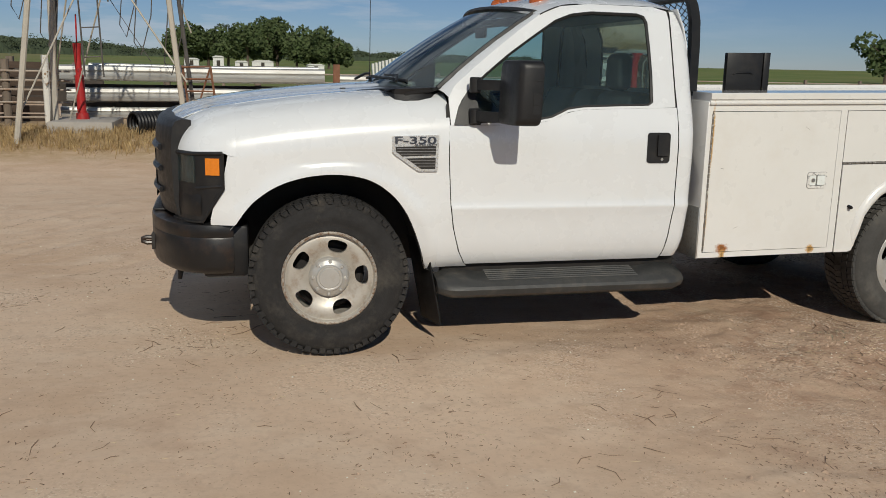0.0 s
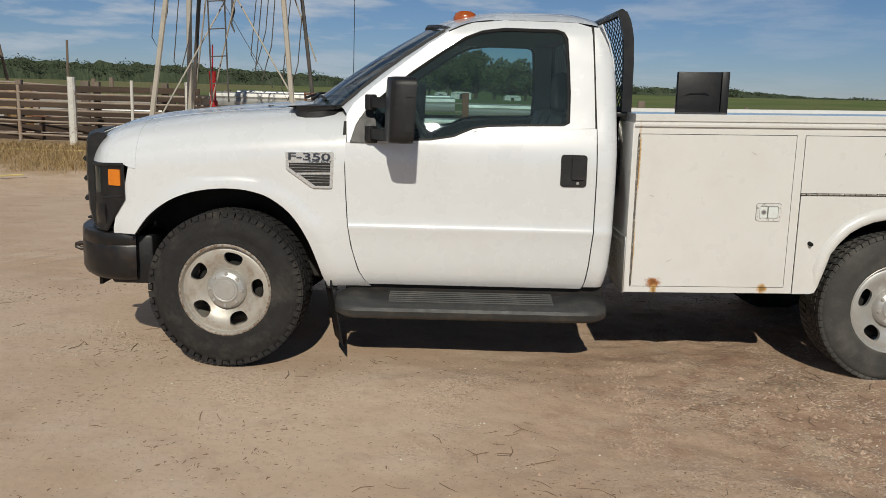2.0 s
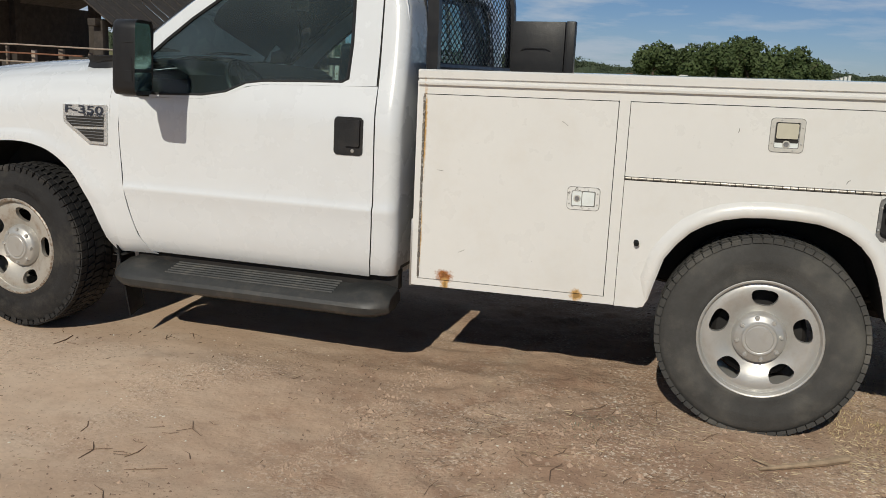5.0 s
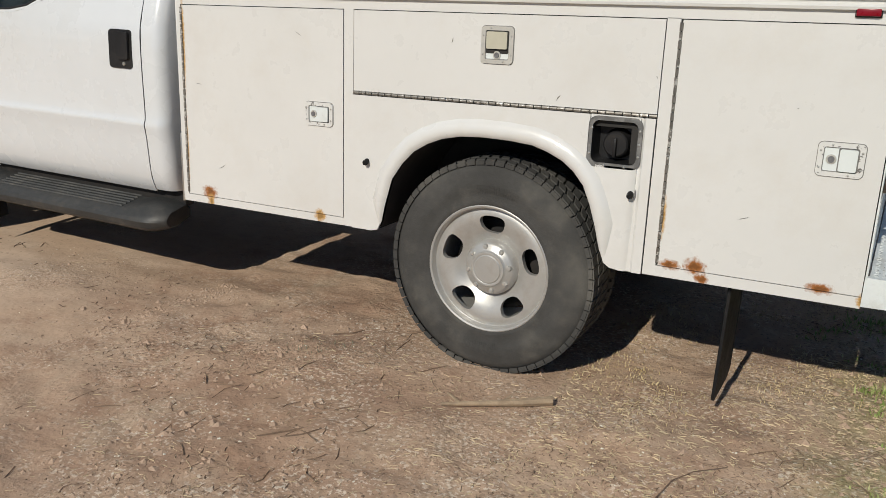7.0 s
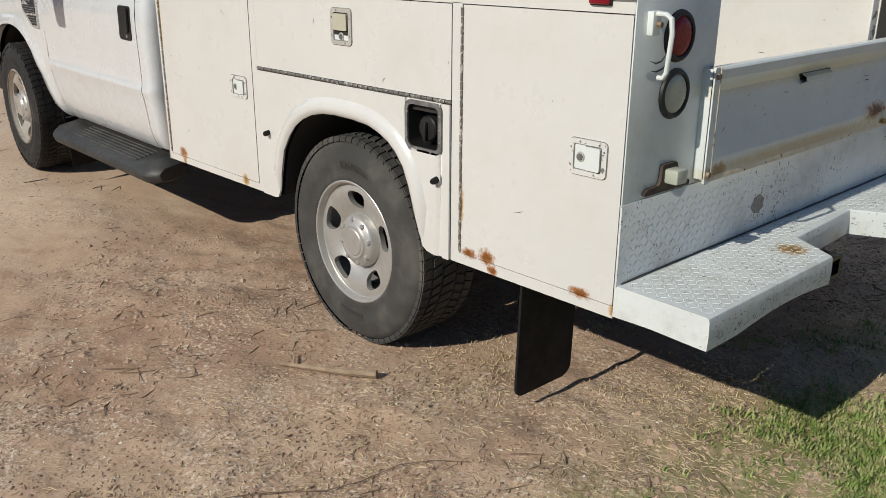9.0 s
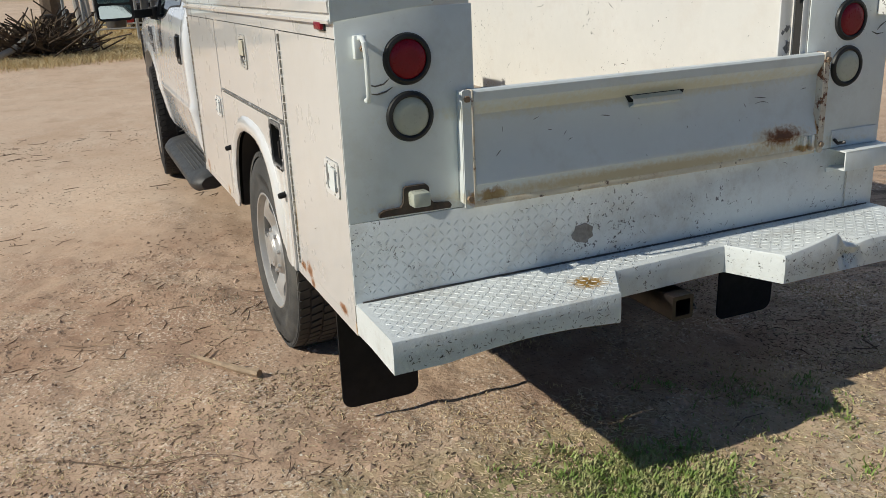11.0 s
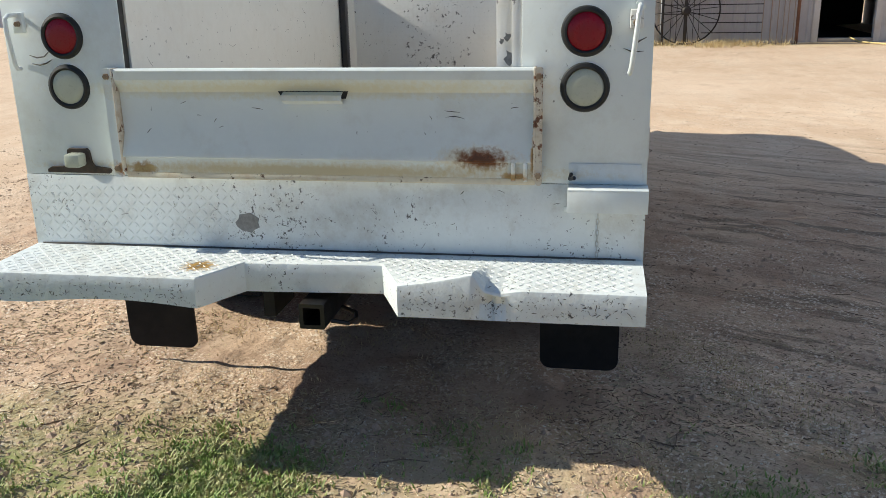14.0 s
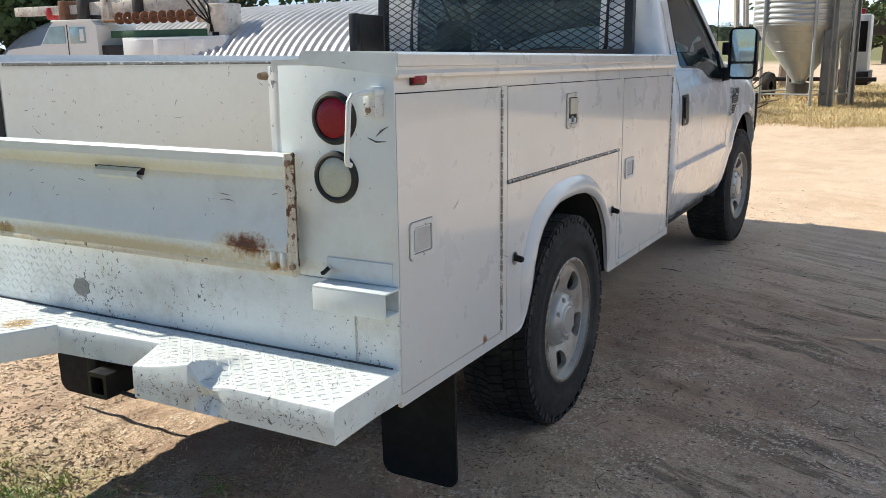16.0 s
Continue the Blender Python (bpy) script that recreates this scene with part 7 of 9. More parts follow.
def stones(name, count, area, sizes, material, label, seed, weight=None):
    rng = random.Random(seed)
    verts, faces = [], []
    base = [(1, 0, 0), (0.3, 0.95, 0), (-0.8, 0.6, 0), (-0.8, -0.6, 0), (0.3, -0.95, 0), (0.1, 0.1, 0.7)]
    k = 0
    while k < count:
        x, y = rng.uniform(area[0], area[2]), rng.uniform(area[1], area[3])
        if under_truck(x, y) or (weight and rng.random() > weight(x, y)):
            continue
        k += 1
        r = rng.uniform(*sizes) * rng.random() ** 1.2 + sizes[0] * 0.4
        t = rng.uniform(0, math.tau)
        z = ground_z(x, y)
        b = len(verts)
        for u, v, w_ in base:
            u, v = u * rng.uniform(0.7, 1.2), v * rng.uniform(0.6, 1.1)
            verts.append((x + r * (u * math.cos(t) - v * math.sin(t)), y + r * (u * math.sin(t) + v * math.cos(t)), z - 0.002 + r * w_ * rng.uniform(0.6, 1.1)))
        faces += [(b + i, b + (i + 1) % 5, b + 5) for i in range(5)]
    me = bpy.data.meshes.new(name)
    me.from_pydata(verts, [], faces)
    me.materials.append(material)
    tagged(new(name, me), label, "debris", kind="stuff")


def slivers(name, count, area, length, width, material, label, seed, weight=None, lift=0.0):
    """Straw, bark and stalks lying about: thin three-sided pieces."""
    rng = random.Random(seed)
    verts, faces = [], []
    k = 0
    while k < count:
        x, y = rng.uniform(area[0], area[2]), rng.uniform(area[1], area[3])
        if under_truck(x, y) or (weight and rng.random() > weight(x, y)):
            continue
        k += 1
        L, w_ = rng.uniform(*length), rng.uniform(*width)
        t = rng.uniform(0, math.tau)
        d, p = Vector((math.cos(t), math.sin(t), 0)), Vector((-math.sin(t), math.cos(t), 0))
        c = Vector((x, y, ground_z(x, y) + 0.001))
        bend = p * rng.uniform(-0.2, 0.2) * L
        up = Vector((0, 0, rng.uniform(0, lift) * L + w_))
        b = len(verts)
        for q, o in ((-0.5, Vector()), (0.0, bend), (0.5, Vector())):
            m_ = c + d * L * q + o
            verts.extend((m_ - p * w_, m_ + p * w_, m_ + up * (1 if q == 0 else 0.6)))
        for i in (0, 3):
            for j in range(3):
                faces.append((b + i + j, b + i + (j + 1) % 3, b + i + 3 + (j + 1) % 3, b + i + 3 + j))
    me = bpy.data.meshes.new(name)
    me.from_pydata([tuple(v) for v in verts], [], faces)
    me.materials.append(material)
    tagged(new(name, me), label, "debris", kind="stuff")


def blades(name, count, area, height, material, label, seed, weight=None, clump=6, spread=0.03, width=0.0025, lean=0.5):
    rng = random.Random(seed)
    verts, faces = [], []
    k = 0
    while k < count:
        x, y = rng.uniform(area[0], area[2]), rng.uniform(area[1], area[3])
        if weight and rng.random() > weight(x, y):
            continue
        k += 1
        for _ in range(clump):
            px, py = x + rng.gauss(0, spread), y + rng.gauss(0, spread)
            h = rng.uniform(*height)
            t = rng.uniform(0, math.tau)
            d, p = Vector((math.cos(t), math.sin(t), 0)), Vector((-math.sin(t), math.cos(t), 0)) * width
            c = Vector((px, py, ground_z(px, py) - 0.003))
            ln = rng.uniform(0.1, lean) * h
            b = len(verts)
            m_ = c + d * ln * 0.4 + Vector((0, 0, h * 0.62))
            verts.extend((c - p, c + p, m_ + p * 0.8, m_ - p * 0.8, c + d * ln + Vector((0, 0, h))))
            faces.extend(((b, b + 1, b + 2, b + 3), (b + 3, b + 2, b + 4)))
    me = bpy.data.meshes.new(name)
    me.from_pydata([tuple(v) for v in verts], [], faces)
    me.materials.append(material)
    tagged(new(name, me), label, "grass", kind="stuff")


patch = lambda x, y, f=0.9, o=0.0: noise.noise(Vector((x * f + o, y * f, o)))
TRACK = lambda y: 2.13 + 0.14 * y  # the line of an old tyre track
near_tail = lambda x, y: ease(2.0, 5.0, x + 0.6 * patch(x, y)) * (0.35 + 0.65 * ease(-0.1, 0.3, patch(x, y, 1.4, 5)))
stones("pebbles", 9000, (-3, -4.0, 7, 6), (0.003, 0.010), M_PEBBLE, "small pale pebbles pressed into the dirt", 1, lambda x, y: 0.10 + 0.90 * ease(0.05, 0.38, patch(x, y, 1.2, 2)))
stones("grit", 24000, (2.2, -3.2, 7.0, 3.4), (0.002, 0.006), M_PEBBLE, "fine pale grit and husks on the dirt", 12, near_tail)
stones("clods", 17000, (-3, -4.0, 7.2, 5), (0.004, 0.014), M_CLOD, "small brown clods of dry earth", 2, lambda x, y: 0.14 + 0.86 * ease(0.0, 0.35, patch(x, y, 1.3, 7)) * ease(-2, 3, x))
stones("big_clods", 6000, (1.2, -3.6, 6.6, 4.2), (0.006, 0.024), M_CLOD, "loose lumps of brown earth", 13, lambda x, y: (0.06 + 0.94 * ease(0.02, 0.34, patch(x, y, 1.5, 17))) * ease(0.8, 3.0, x))
slivers("straw", 20000, (1.5, -3.5, 7.0, 4.5), (0.008, 0.040), (0.0006, 0.0014), M_STRAW, "scattered bits of dry straw", 3, near_tail, 0.03)
stones("dark_crumbs", 14000, (1.0, -3.2, 6.8, 4.6), (0.003, 0.011), M_CRUMB, "dark crumbs of damp earth and bark", 21, lambda x, y: (0.05 + 0.95 * ease(0.0, 0.3, patch(x, y, 1.7, 61))) * ease(0.8, 2.4, x) * (1 if y < 2.0 else 0.08 + 0.92 * ease(0.08, 0.3, noise.noise(Vector((0.1 * x + 0.22 * y, (0.91 * x - 0.42 * y) * 2.4, 4))))))
stones("tail_pebbles", 2200, (3.6, -2.4, 6.4, 3.8), (0.003, 0.011), M_PEBBLE, "pale pebbles in the loose earth at the yard's edge", 23, lambda x, y: 0.15 + 0.85 * ease(0.0, 0.3, patch(x, y, 2.2, 81)))
stones("shade_stones", 5000, (0.5, 1.9, 6.6, 5.0), (0.003, 0.012), M_CLOD, "small stones and clods in the tyre ruts", 22, lambda x, y: 0.1 + 0.9 * ease(0.0, 0.3, patch(x, y, 1.6, 71)))
# crumbs thrown up along an old tyre track
stones("track_crumbs", 1500, (1.4, -1.1, 2.7, 0.7), (0.004, 0.013), M_CLOD, "crumbs of earth along an old tyre track", 19, lambda x, y: math.exp(-((x - TRACK(y) + 0.05 * patch(x, y, 2.0, 31)) / 0.06) ** 2) * (0.35 + 0.65 * (math.sin(y * 70) > 0)))
slivers("tail_litter", 21000, (3.9, -2.4, 6.9, 3.4), (0.006, 0.026), (0.0007, 0.0022), M_STRAW, "short bits of straw and husk at the yard's edge", 14, lambda x, y: 0.25 + 0.75 * ease(-0.2, 0.25, patch(x, y, 2.1, 41)), 0.10)
slivers("tail_crumbs", 12000, (3.9, -2.4, 6.9, 3.4), (0.005, 0.020), (0.0008, 0.0024), M_CRUMB, "brown crumbs of soil and bark at the yard's edge", 15, lambda x, y: 0.15 + 0.85 * ease(-0.15, 0.3, patch(x, y, 2.3, 51)), 0.10)
slivers("straw_bits", 900, (-3, -4, 3, 3.5), (0.012, 0.04), (0.0006, 0.0014), M_STRAW, "few bits of dry straw", 4)
slivers("bark", 9500, (-2.5, -3.8, 7.0, 4.5), (0.006, 0.028), (0.0008, 0.0024), M_CRUMB, "brown crumbs of bark and stalk", 5, lambda x, y: 0.03 + 0.97 * ease(0.05, 0.35, patch(x, y, 1.4, 3)) * (0.25 + 0.75 * ease(0.5, 4, x)) * (1 - 0.85 * ease(1.8, 2.4, y) * ease(4.6, 4.0, x)), 0.05)
slivers("stalks", 700, (-2.5, -3.8, 6.5, 4.0), (0.04, 0.16), (0.0009, 0.0020), M_STALK, "thin dry stalks lying about", 6, lambda x, y: (0.05 + 0.95 * ease(0.05, 0.35, patch(x, y, 1.1, 23))) * (0.35 + 0.65 * ease(1, 4, x)) * (1 - 0.9 * ease(1.8, 2.4, y)), 0.03)
edge_ = lambda x, y: ease(4.72, 5.2, x + 0.35 * patch(x, y, 1.3, 11)) * (0.06 + 0.94 * ease(-0.12, 0.2, patch(x, y, 1.9, 4))) * (1 - 0.72 * ease(0.5, 1.3, y))
blades("grass", 10500, (4.5, -2.6, 6.5, 3.4), (0.008, 0.024), M_GRASS, "short green grass at the yard's edge", 7, edge_, 9, 0.022, 0.0032, 1.5)
blades("grass_tufts", 420, (4.7, -2.2, 6.3, 2.8), (0.012, 0.034), M_GRASS, "thicker green tufts of grass", 8, edge_, 30, 0.035, 0.0036, 1.4)
blades("thin_grass", 2600, (3.9, -3.0, 5.8, 3.5), (0.006, 0.018), M_DRYGRASS, "sparse yellowed grass", 9, lambda x, y: ease(-0.1, 0.3, patch(x, y, 1.8, 9)), 6, 0.03, 0.0016, 1.5)
blades("weed", 12, (2.84, -0.30, 3.06, -0.1), (0.008, 0.03), M_WEED, "small flattened grey-green weed", 10, None, 6, 0.03, 0.0012, 1.6)
# dry branch beside the rear wheel
bm = TUBE([(3.60, -0.36, 0.012), (3.72, -0.29, 0.016), (3.83, -0.22, 0.018), (3.93, -0.145, 0.020)], [0.006, 0.010, 0.014, 0.017], 7)
tube(bm, [(3.66, -0.325, 0.014), (3.58, -0.27, 0.012)], [0.006, 0.003], 5)
tube(bm, [(3.78, -0.255, 0.018), (3.80, -0.20, 0.03)], [0.007, 0.003], 5)
solo("branch", bm, mat("bleached wood", (0.40, 0.30, 0.20), 0.85, var=0.3, vscale=30, bump=0.3), "bleached dry branch lying on the dirt", "branch")
pts = [(4.20, -0.98), (4.268, -0.854), (4.321, -0.767), (4.377, -0.688), (4.406, -0.578), (4.429, -0.449), (4.475, -0.355), (4.56, -0.28)]
bm = TUBE([(x, y, ground_z(x, y) + 0.006 + 0.004 * (k % 2)) for k, (x, y) in enumerate(pts)], [0.0012, 0.0016, 0.0018, 0.0019, 0.0018, 0.0016, 0.0013, 0.001], 6)
solo("twig", bm, M_STALK, "long thin dark twig lying on the dirt", "twig")

# ---- the yard to the north: derrick legs, corral, stacked rails ----
M_POLE = mat("pale weathered pole", (0.50, 0.46, 0.39), 0.7, var=0.2, vscale=3, bump=0.2, bscale=30, dirt=((0.25, 0.17, 0.1), 0.5, 3))
M_GALV = mat("galvanised rail", (0.50, 0.50, 0.48), 0.42, metal=0.5, var=0.2, vscale=2.5, dirt=((0.3, 0.25, 0.2), 0.6, 2), stretch=(0.3, 1, 3))
M_DARKSTEEL = mat("dark weathered steel", (0.13, 0.12, 0.11), 0.6, metal=0.4, var=0.3, vscale=5)
M_REDPAINT = mat("red painted steel", (0.42, 0.02, 0.02), 0.4, var=0.2, vscale=8, dirt=((0.2, 0.1, 0.08), 0.3, 9))
M_REDPLASTIC = mat("red plastic", (0.55, 0.03, 0.035), 0.4, var=0.12, vscale=8)
M_CONCRETE = mat("concrete", (0.42, 0.39, 0.35), 0.9, var=0.2, vscale=4, bump=0.4, bscale=25, dirt=((0.22, 0.17, 0.12), 0.5, 4))
M_WHITEPOST = mat("peeling white paint", (0.70, 0.68, 0.63), 0.7, var=0.12, vscale=8, chips=((0.3, 0.2, 0.12), 0.6, 14))
M_PIPE = mat("pale pipe rail", (0.36, 0.30, 0.245), 0.6, var=0.2, vscale=4, dirt=((0.34, 0.17, 0.09), 0.7, 5))
M_RUSTY = mat("rusty steel", (0.22, 0.10, 0.055), 0.8, var=0.35, vscale=6, bump=0.3, bscale=40)
M_OLDWOOD = mat("old grey timber", (0.20, 0.16, 0.125), 0.9, var=0.35, vscale=6, bump=0.4, bscale=30, stretch=(1, 1, 0.2))
M_BROWNPLANK = mat("dark brown planks", (0.085, 0.058, 0.042), 0.9, var=0.4, vscale=4, bump=0.4, bscale=30, stretch=(0.2, 1, 1), random=0.6)
M_DARKWOOD = mat("dark timber", (0.06, 0.05, 0.042), 0.9, var=0.35, vscale=5, bump=0.4, bscale=30)
M_HOSE = mat("yellow hose", (0.62, 0.50, 0.20), 0.6, var=0.15)
M_LEAF = mat("tree foliage", (0.060, 0.092, 0.028), 0.8, var=0.5, vscale=0.35, alt=(0.095, 0.125, 0.042))
M_FARLEAF = mat("far foliage", (0.050, 0.070, 0.036), 0.9, var=0.35, vscale=0.06, alt=(0.072, 0.092, 0.048))
M_BARK = mat("bark", (0.12, 0.09, 0.065), 0.9, var=0.3, vscale=5, bump=0.4)
M_WHITEWALL = mat("white painted boards", (0.72, 0.71, 0.68), 0.7, var=0.1, vscale=2)
M_ROOF = mat("grey roof", (0.34, 0.33, 0.32), 0.7, var=0.15, vscale=2)

GZ = 0.34
tower = thing("derrick_tower", (-2.4, 10.8, GZ), "tall four-legged steel tower with cables, standing on a low bank", "tower")


def leg(a, b, r, m_=M_POLE):
    part("leg", TUBE([a, b], [r, r * 0.8], 8), m_, tower)


leg((-3.68, 9.75, GZ - 0.1), (-2.55, 10.7, 9.8), 0.046)
leg((-1.22, 9.75, GZ - 0.1), (-2.15, 10.7, 9.8), 0.044)
leg((-3.62, 12.1, GZ - 0.1), (-2.60, 11.1, 9.8), 0.04, M_DARKSTEEL)
leg((-1.16, 11.9, GZ - 0.1), (-2.10, 11.1, 9.8), 0.036, M_DARKSTEEL)
part("mast", TUBE([(-3.40, 11.3, GZ), (-3.33, 11.25, 4.0), (-3.25, 11.2, 9.0)], 0.048, 8), M_POLE, tower)
for a, b in (((-3.66, 9.76, 0.6), (-2.55, 11.9, 3.6)), ((-3.2, 11.4, 0.5), (-2.2, 10.1, 3.2)), ((-3.5, 11.9, 1.0), (-2.6, 10.2, 4.2)), ((-1.2, 9.8, 1.2), (-3.3, 11.2, 4.4)), ((-1.2, 11.8, 2.0), (-2.2, 11.3, 5.0))):
    part("brace", TUBE([a, b], 0.014, 6), M_POLE, tower)
for k, (x, y, z0, z1) in enumerate(((-3.75, 10.6, 2.1, 5), (-3.3, 10.3, 1.7, 5), (-2.3, 11.6, 1.9, 5), (-1.95, 10.3, 1.6, 5), (-1.5, 10.2, 1.3, 4.5))):
    bm = TUBE([(x, y, z1), (x + 0.10, y, (z0 + z1) / 2), (x - 0.05, y, z0 + 0.2), (x + 0.05, y, z0), (x + 0.22, y, z0 + 0.6), (x + 0.45, y, z1)], 0.009, 5)
    part("cable", bm, M_DARKSTEEL, tower)
bm = TUBE([(-2.9, 11.0, 3.3), (-2.3, 10.9, 2.3), (-1.8, 10.8, 1.5)], 0.006, 5)
part("guy_wire", bm, M_DARKSTEEL, tower)
ladder = thing("tower_ladder", (-2.6, 10.5, GZ), "narrow steel ladder hanging in the tower", "ladder")
for x in (-2.78, -2.50):
    part("rail", TUBE([(x, 10.5, 1.25), (x - 0.06, 10.55, 3.0), (x - 0.1, 10.6, 6.5)], 0.014, 6), M_DARKSTEEL, ladder)
for k in range(11):
    z = 1.55 + 0.45 * k
    part("rung", TUBE([(-2.79 - 0.015 * k, 10.52, z), (-2.51 - 0.015 * k, 10.52, z + 0.02)], 0.011, 6), M_DARKSTEEL, ladder)
part("hook_block", TUBE([(-2.40, 10.4, 3.0), (-2.38, 10.4, 2.75), (-2.42, 10.4, 2.55), (-2.36, 10.4, 2.4)], [0.01, 0.035, 0.02, 0.012], 7), M_DARKSTEEL, ladder)

pump = thing("hand_pump", (-3.03, 11.6, GZ), "tall red steel pump on a concrete slab", "pump")
part("pump_body", TUBE([(-3.02, 11.6, 0.50), (-3.03, 11.6, 0.62), (-3.03, 11.6, 0.63), (-3.04, 11.6, 1.25), (-3.04, 11.6, 1.26), (-3.05, 11.6, 1.55), (-3.05, 11.6, 1.78)], [0.11, 0.10, 0.075, 0.075, 0.055, 0.055, 0.07], 12), M_REDPAINT, pump)
part("pump_rod", TUBE([(-3.05, 11.6, 1.75), (-3.04, 11.6, 2.25)], 0.014, 6), M_REDPAINT, pump)
part("spout", TUBE([(-3.03, 11.55, 1.35), (-2.97, 11.3, 1.33), (-2.95, 11.2, 1.25)], 0.03, 8), M_REDPAINT, pump)
solo("concrete_slab", B((-3.45, 10.8, 0.12), (-2.45, 12.3, 0.52), 0.02), M_CONCRETE, "low worn concrete slab on the bank", "slab")
bm = bmesh.new()
prof = []
for k in range(26):
    z = k * 0.06
    prof += [(0.185, z), (0.20, z + 0.02), (0.20, z + 0.035), (0.185, z + 0.055)]
lathe(bm, prof + [(p[0] - 0.02, p[1]) for p in prof[::-1]] + prof[:1], (-2.12, 10.7, 0.51), (0.80, 0.6, 0.0), 20)
solo("culvert_pipe", bm, M_BLACK, "black corrugated culvert pipe lying on straw", "pipe")
can = thing("fuel_can", (-4.31, 10.6, GZ - 0.06), "round red plastic fuel can lying on straw", "can")
part("can_body", lathe(bmesh.new(), [(0, -0.16), (0.12, -0.155), (0.16, -0.12), (0.17, 0.0), (0.16, 0.12), (0.12, 0.155), (0, 0.16)], (-4.31, 10.6, 0.42), (0.75, -0.6, 0.25), 20), M_REDPLASTIC, can)
part("can_neck", lathe(bmesh.new(), [(0, 0.21), (0.04, 0.21), (0.045, 0.14)], (-4.31, 10.6, 0.42), (0.75, -0.6, 0.25), 12), M_DARKSTEEL, can)
part("grip", TUBE([(-4.36, 10.5, 0.58), (-4.31, 10.5, 0.63), (-4.23, 10.48, 0.60)], 0.015, 6), M_REDPLASTIC, can)
bm = TUBE([(-12, 11.2, ground_z(-12, 11.2) + 0.02), (-8.5, 10.9, ground_z(-8.5, 10.9) + 0.03), (-5.8, 10.55, 0.36), (-4.6, 10.5, 0.36)], 0.013, 6)
solo("hose", bm, M_HOSE, "yellow hose lying along the straw bank", "hose")

# stacked guard rails behind the tower
def beam(name, x0, x1, y, z, h, dy=0.0):
    sec = [(0.0, 0.0), (-0.05, 0.03), (-0.06, 0.09), (-0.015, 0.13), (-0.015, 0.17), (-0.06, 0.21), (-0.05, 0.27), (0.0, 0.30)]
    bm = bmesh.new()
    loft(bm, [[Vector((x, y + d + dy * (x - x0) / (x1 - x0), z + q * h / 0.30 + 0.008 * math.sin(x * 1.3 + z * 5))) for d, q in sec] for x in steps(x0, x1, 14)])
    return tagged(part(name, thick(bm, 0.006), M_GALV, None), "long galvanised guard rail in a rough stack", "guard rail", "stacked guard rails")


for x0, x1, y, z, h in ((-3.9, 1.4, 14.7, 1.10, 0.30), (-3.8, 1.5, 14.75, 0.68, 0.28), (-3.9, 1.6, 14.6, 0.36, 0.22), (1.7, 7.5, 14.9, 1.02, 0.26), (1.7, 7.5, 15.0, 0.62, 0.28), (-3.4, 1.3, 15.1, 1.24, 0.2)):
    beam("guard_rail", x0, x1, y, z, h, 0.15)
solo("bunk_wall", B((-4.0, 15.25, 0.3), (7.6, 15.35, 1.02)), M_DARKWOOD, "dark timber backing behind stacked rails", "feed bunk")
for x in (-3.7, -1.9, 0.0, 1.62, 3.4, 5.4):
    solo("bunk_post", B((x - 0.07, 14.5 if x > 1 else 15.36, 0.2), (x + 0.07, 14.58 if x > 1 else 15.48, 1.45 if x != 1.62 else 1.52), 0.01), M_RUSTY if x == 1.62 else M_OLDWOOD, "short fence post by stacked rails", "post", "posts by the rails")
rackb = thing("rusty_rack", (-1.1, 11.35, GZ), "rusty welded steel rack leaning on the bank", "rack")
for x in (-1.32, -0.86):
    part("upright", TUBE([(x + 0.1, 11.35, 0.3), (x - 0.03, 11.4, 1.45)], 0.022, 6), M_RUSTY, rackb)
for k in range(5):
    part("crossbar", TUBE([(-1.26 - 0.025 * k, 11.36, 0.62 + 0.2 * k), (-0.8 - 0.025 * k, 11.36, 0.60 + 0.21 * k)], 0.018, 6), M_RUSTY, rackb)
part("diagonal", TUBE([(-1.2, 11.37, 0.5), (-0.9, 11.4, 1.4)], 0.018, 6), M_RUSTY, rackb)

# pipe fence with one white post
fence = thing("pipe_fence", (-6, 12.4, GZ), "pale pipe corral fence with posts, rust on its rails", "fence")
for z in (0.50, 0.76, 0.98, 1.14, 1.30):
    part("rail", TUBE([(-3.3, 12.3, z), (-5.94, 12.4, z), (-8.4, 13.0, z + 0.02)], 0.019, 6), M_PIPE, fence)
for x, y, r, h, m_ in ((-5.92, 12.35, 0.075, 1.62, M_WHITEPOST), (-4.78, 12.35, 0.03, 1.58, M_WHITEPOST), (-4.38, 12.42, 0.07, 1.5, M_OLDWOOD), (-3.70, 12.30, 0.06, 1.58, M_WHITEPOST), (-8.3, 13.0, 0.08, 1.5, M_OLDWOOD), (-7.1, 12.7, 0.035, 1.45, M_PIPE)):
    part("fence_post", TUBE([(x, y, GZ - 0.1), (x, y, h)], r, 10), m_, fence)
# dark plank wall of the near pen
wallp = thing("plank_pen", (-6.3, 13.7, GZ), "dark brown plank wall of a cattle pen", "pen wall")
rngq = random.Random(61)
for k in range(7):
    z = 0.34 + 0.165 * k
    x0, x1 = -9.4 + rngq.uniform(-0.3, 0.3), -3.75 + rngq.uniform(-0.2, 0.1)
    part("plank", B((x0, 13.7, z), (x1, 13.74, z + rngq.uniform(0.115, 0.145)), 0.004), M_BROWNPLANK, wallp)
for x in (-9.2, -7.6, -6.0, -4.6):
    part("post", B((x - 0.06, 13.75, 0.2), (x + 0.06, 13.87, 1.55), 0.01), M_OLDWOOD, wallp)
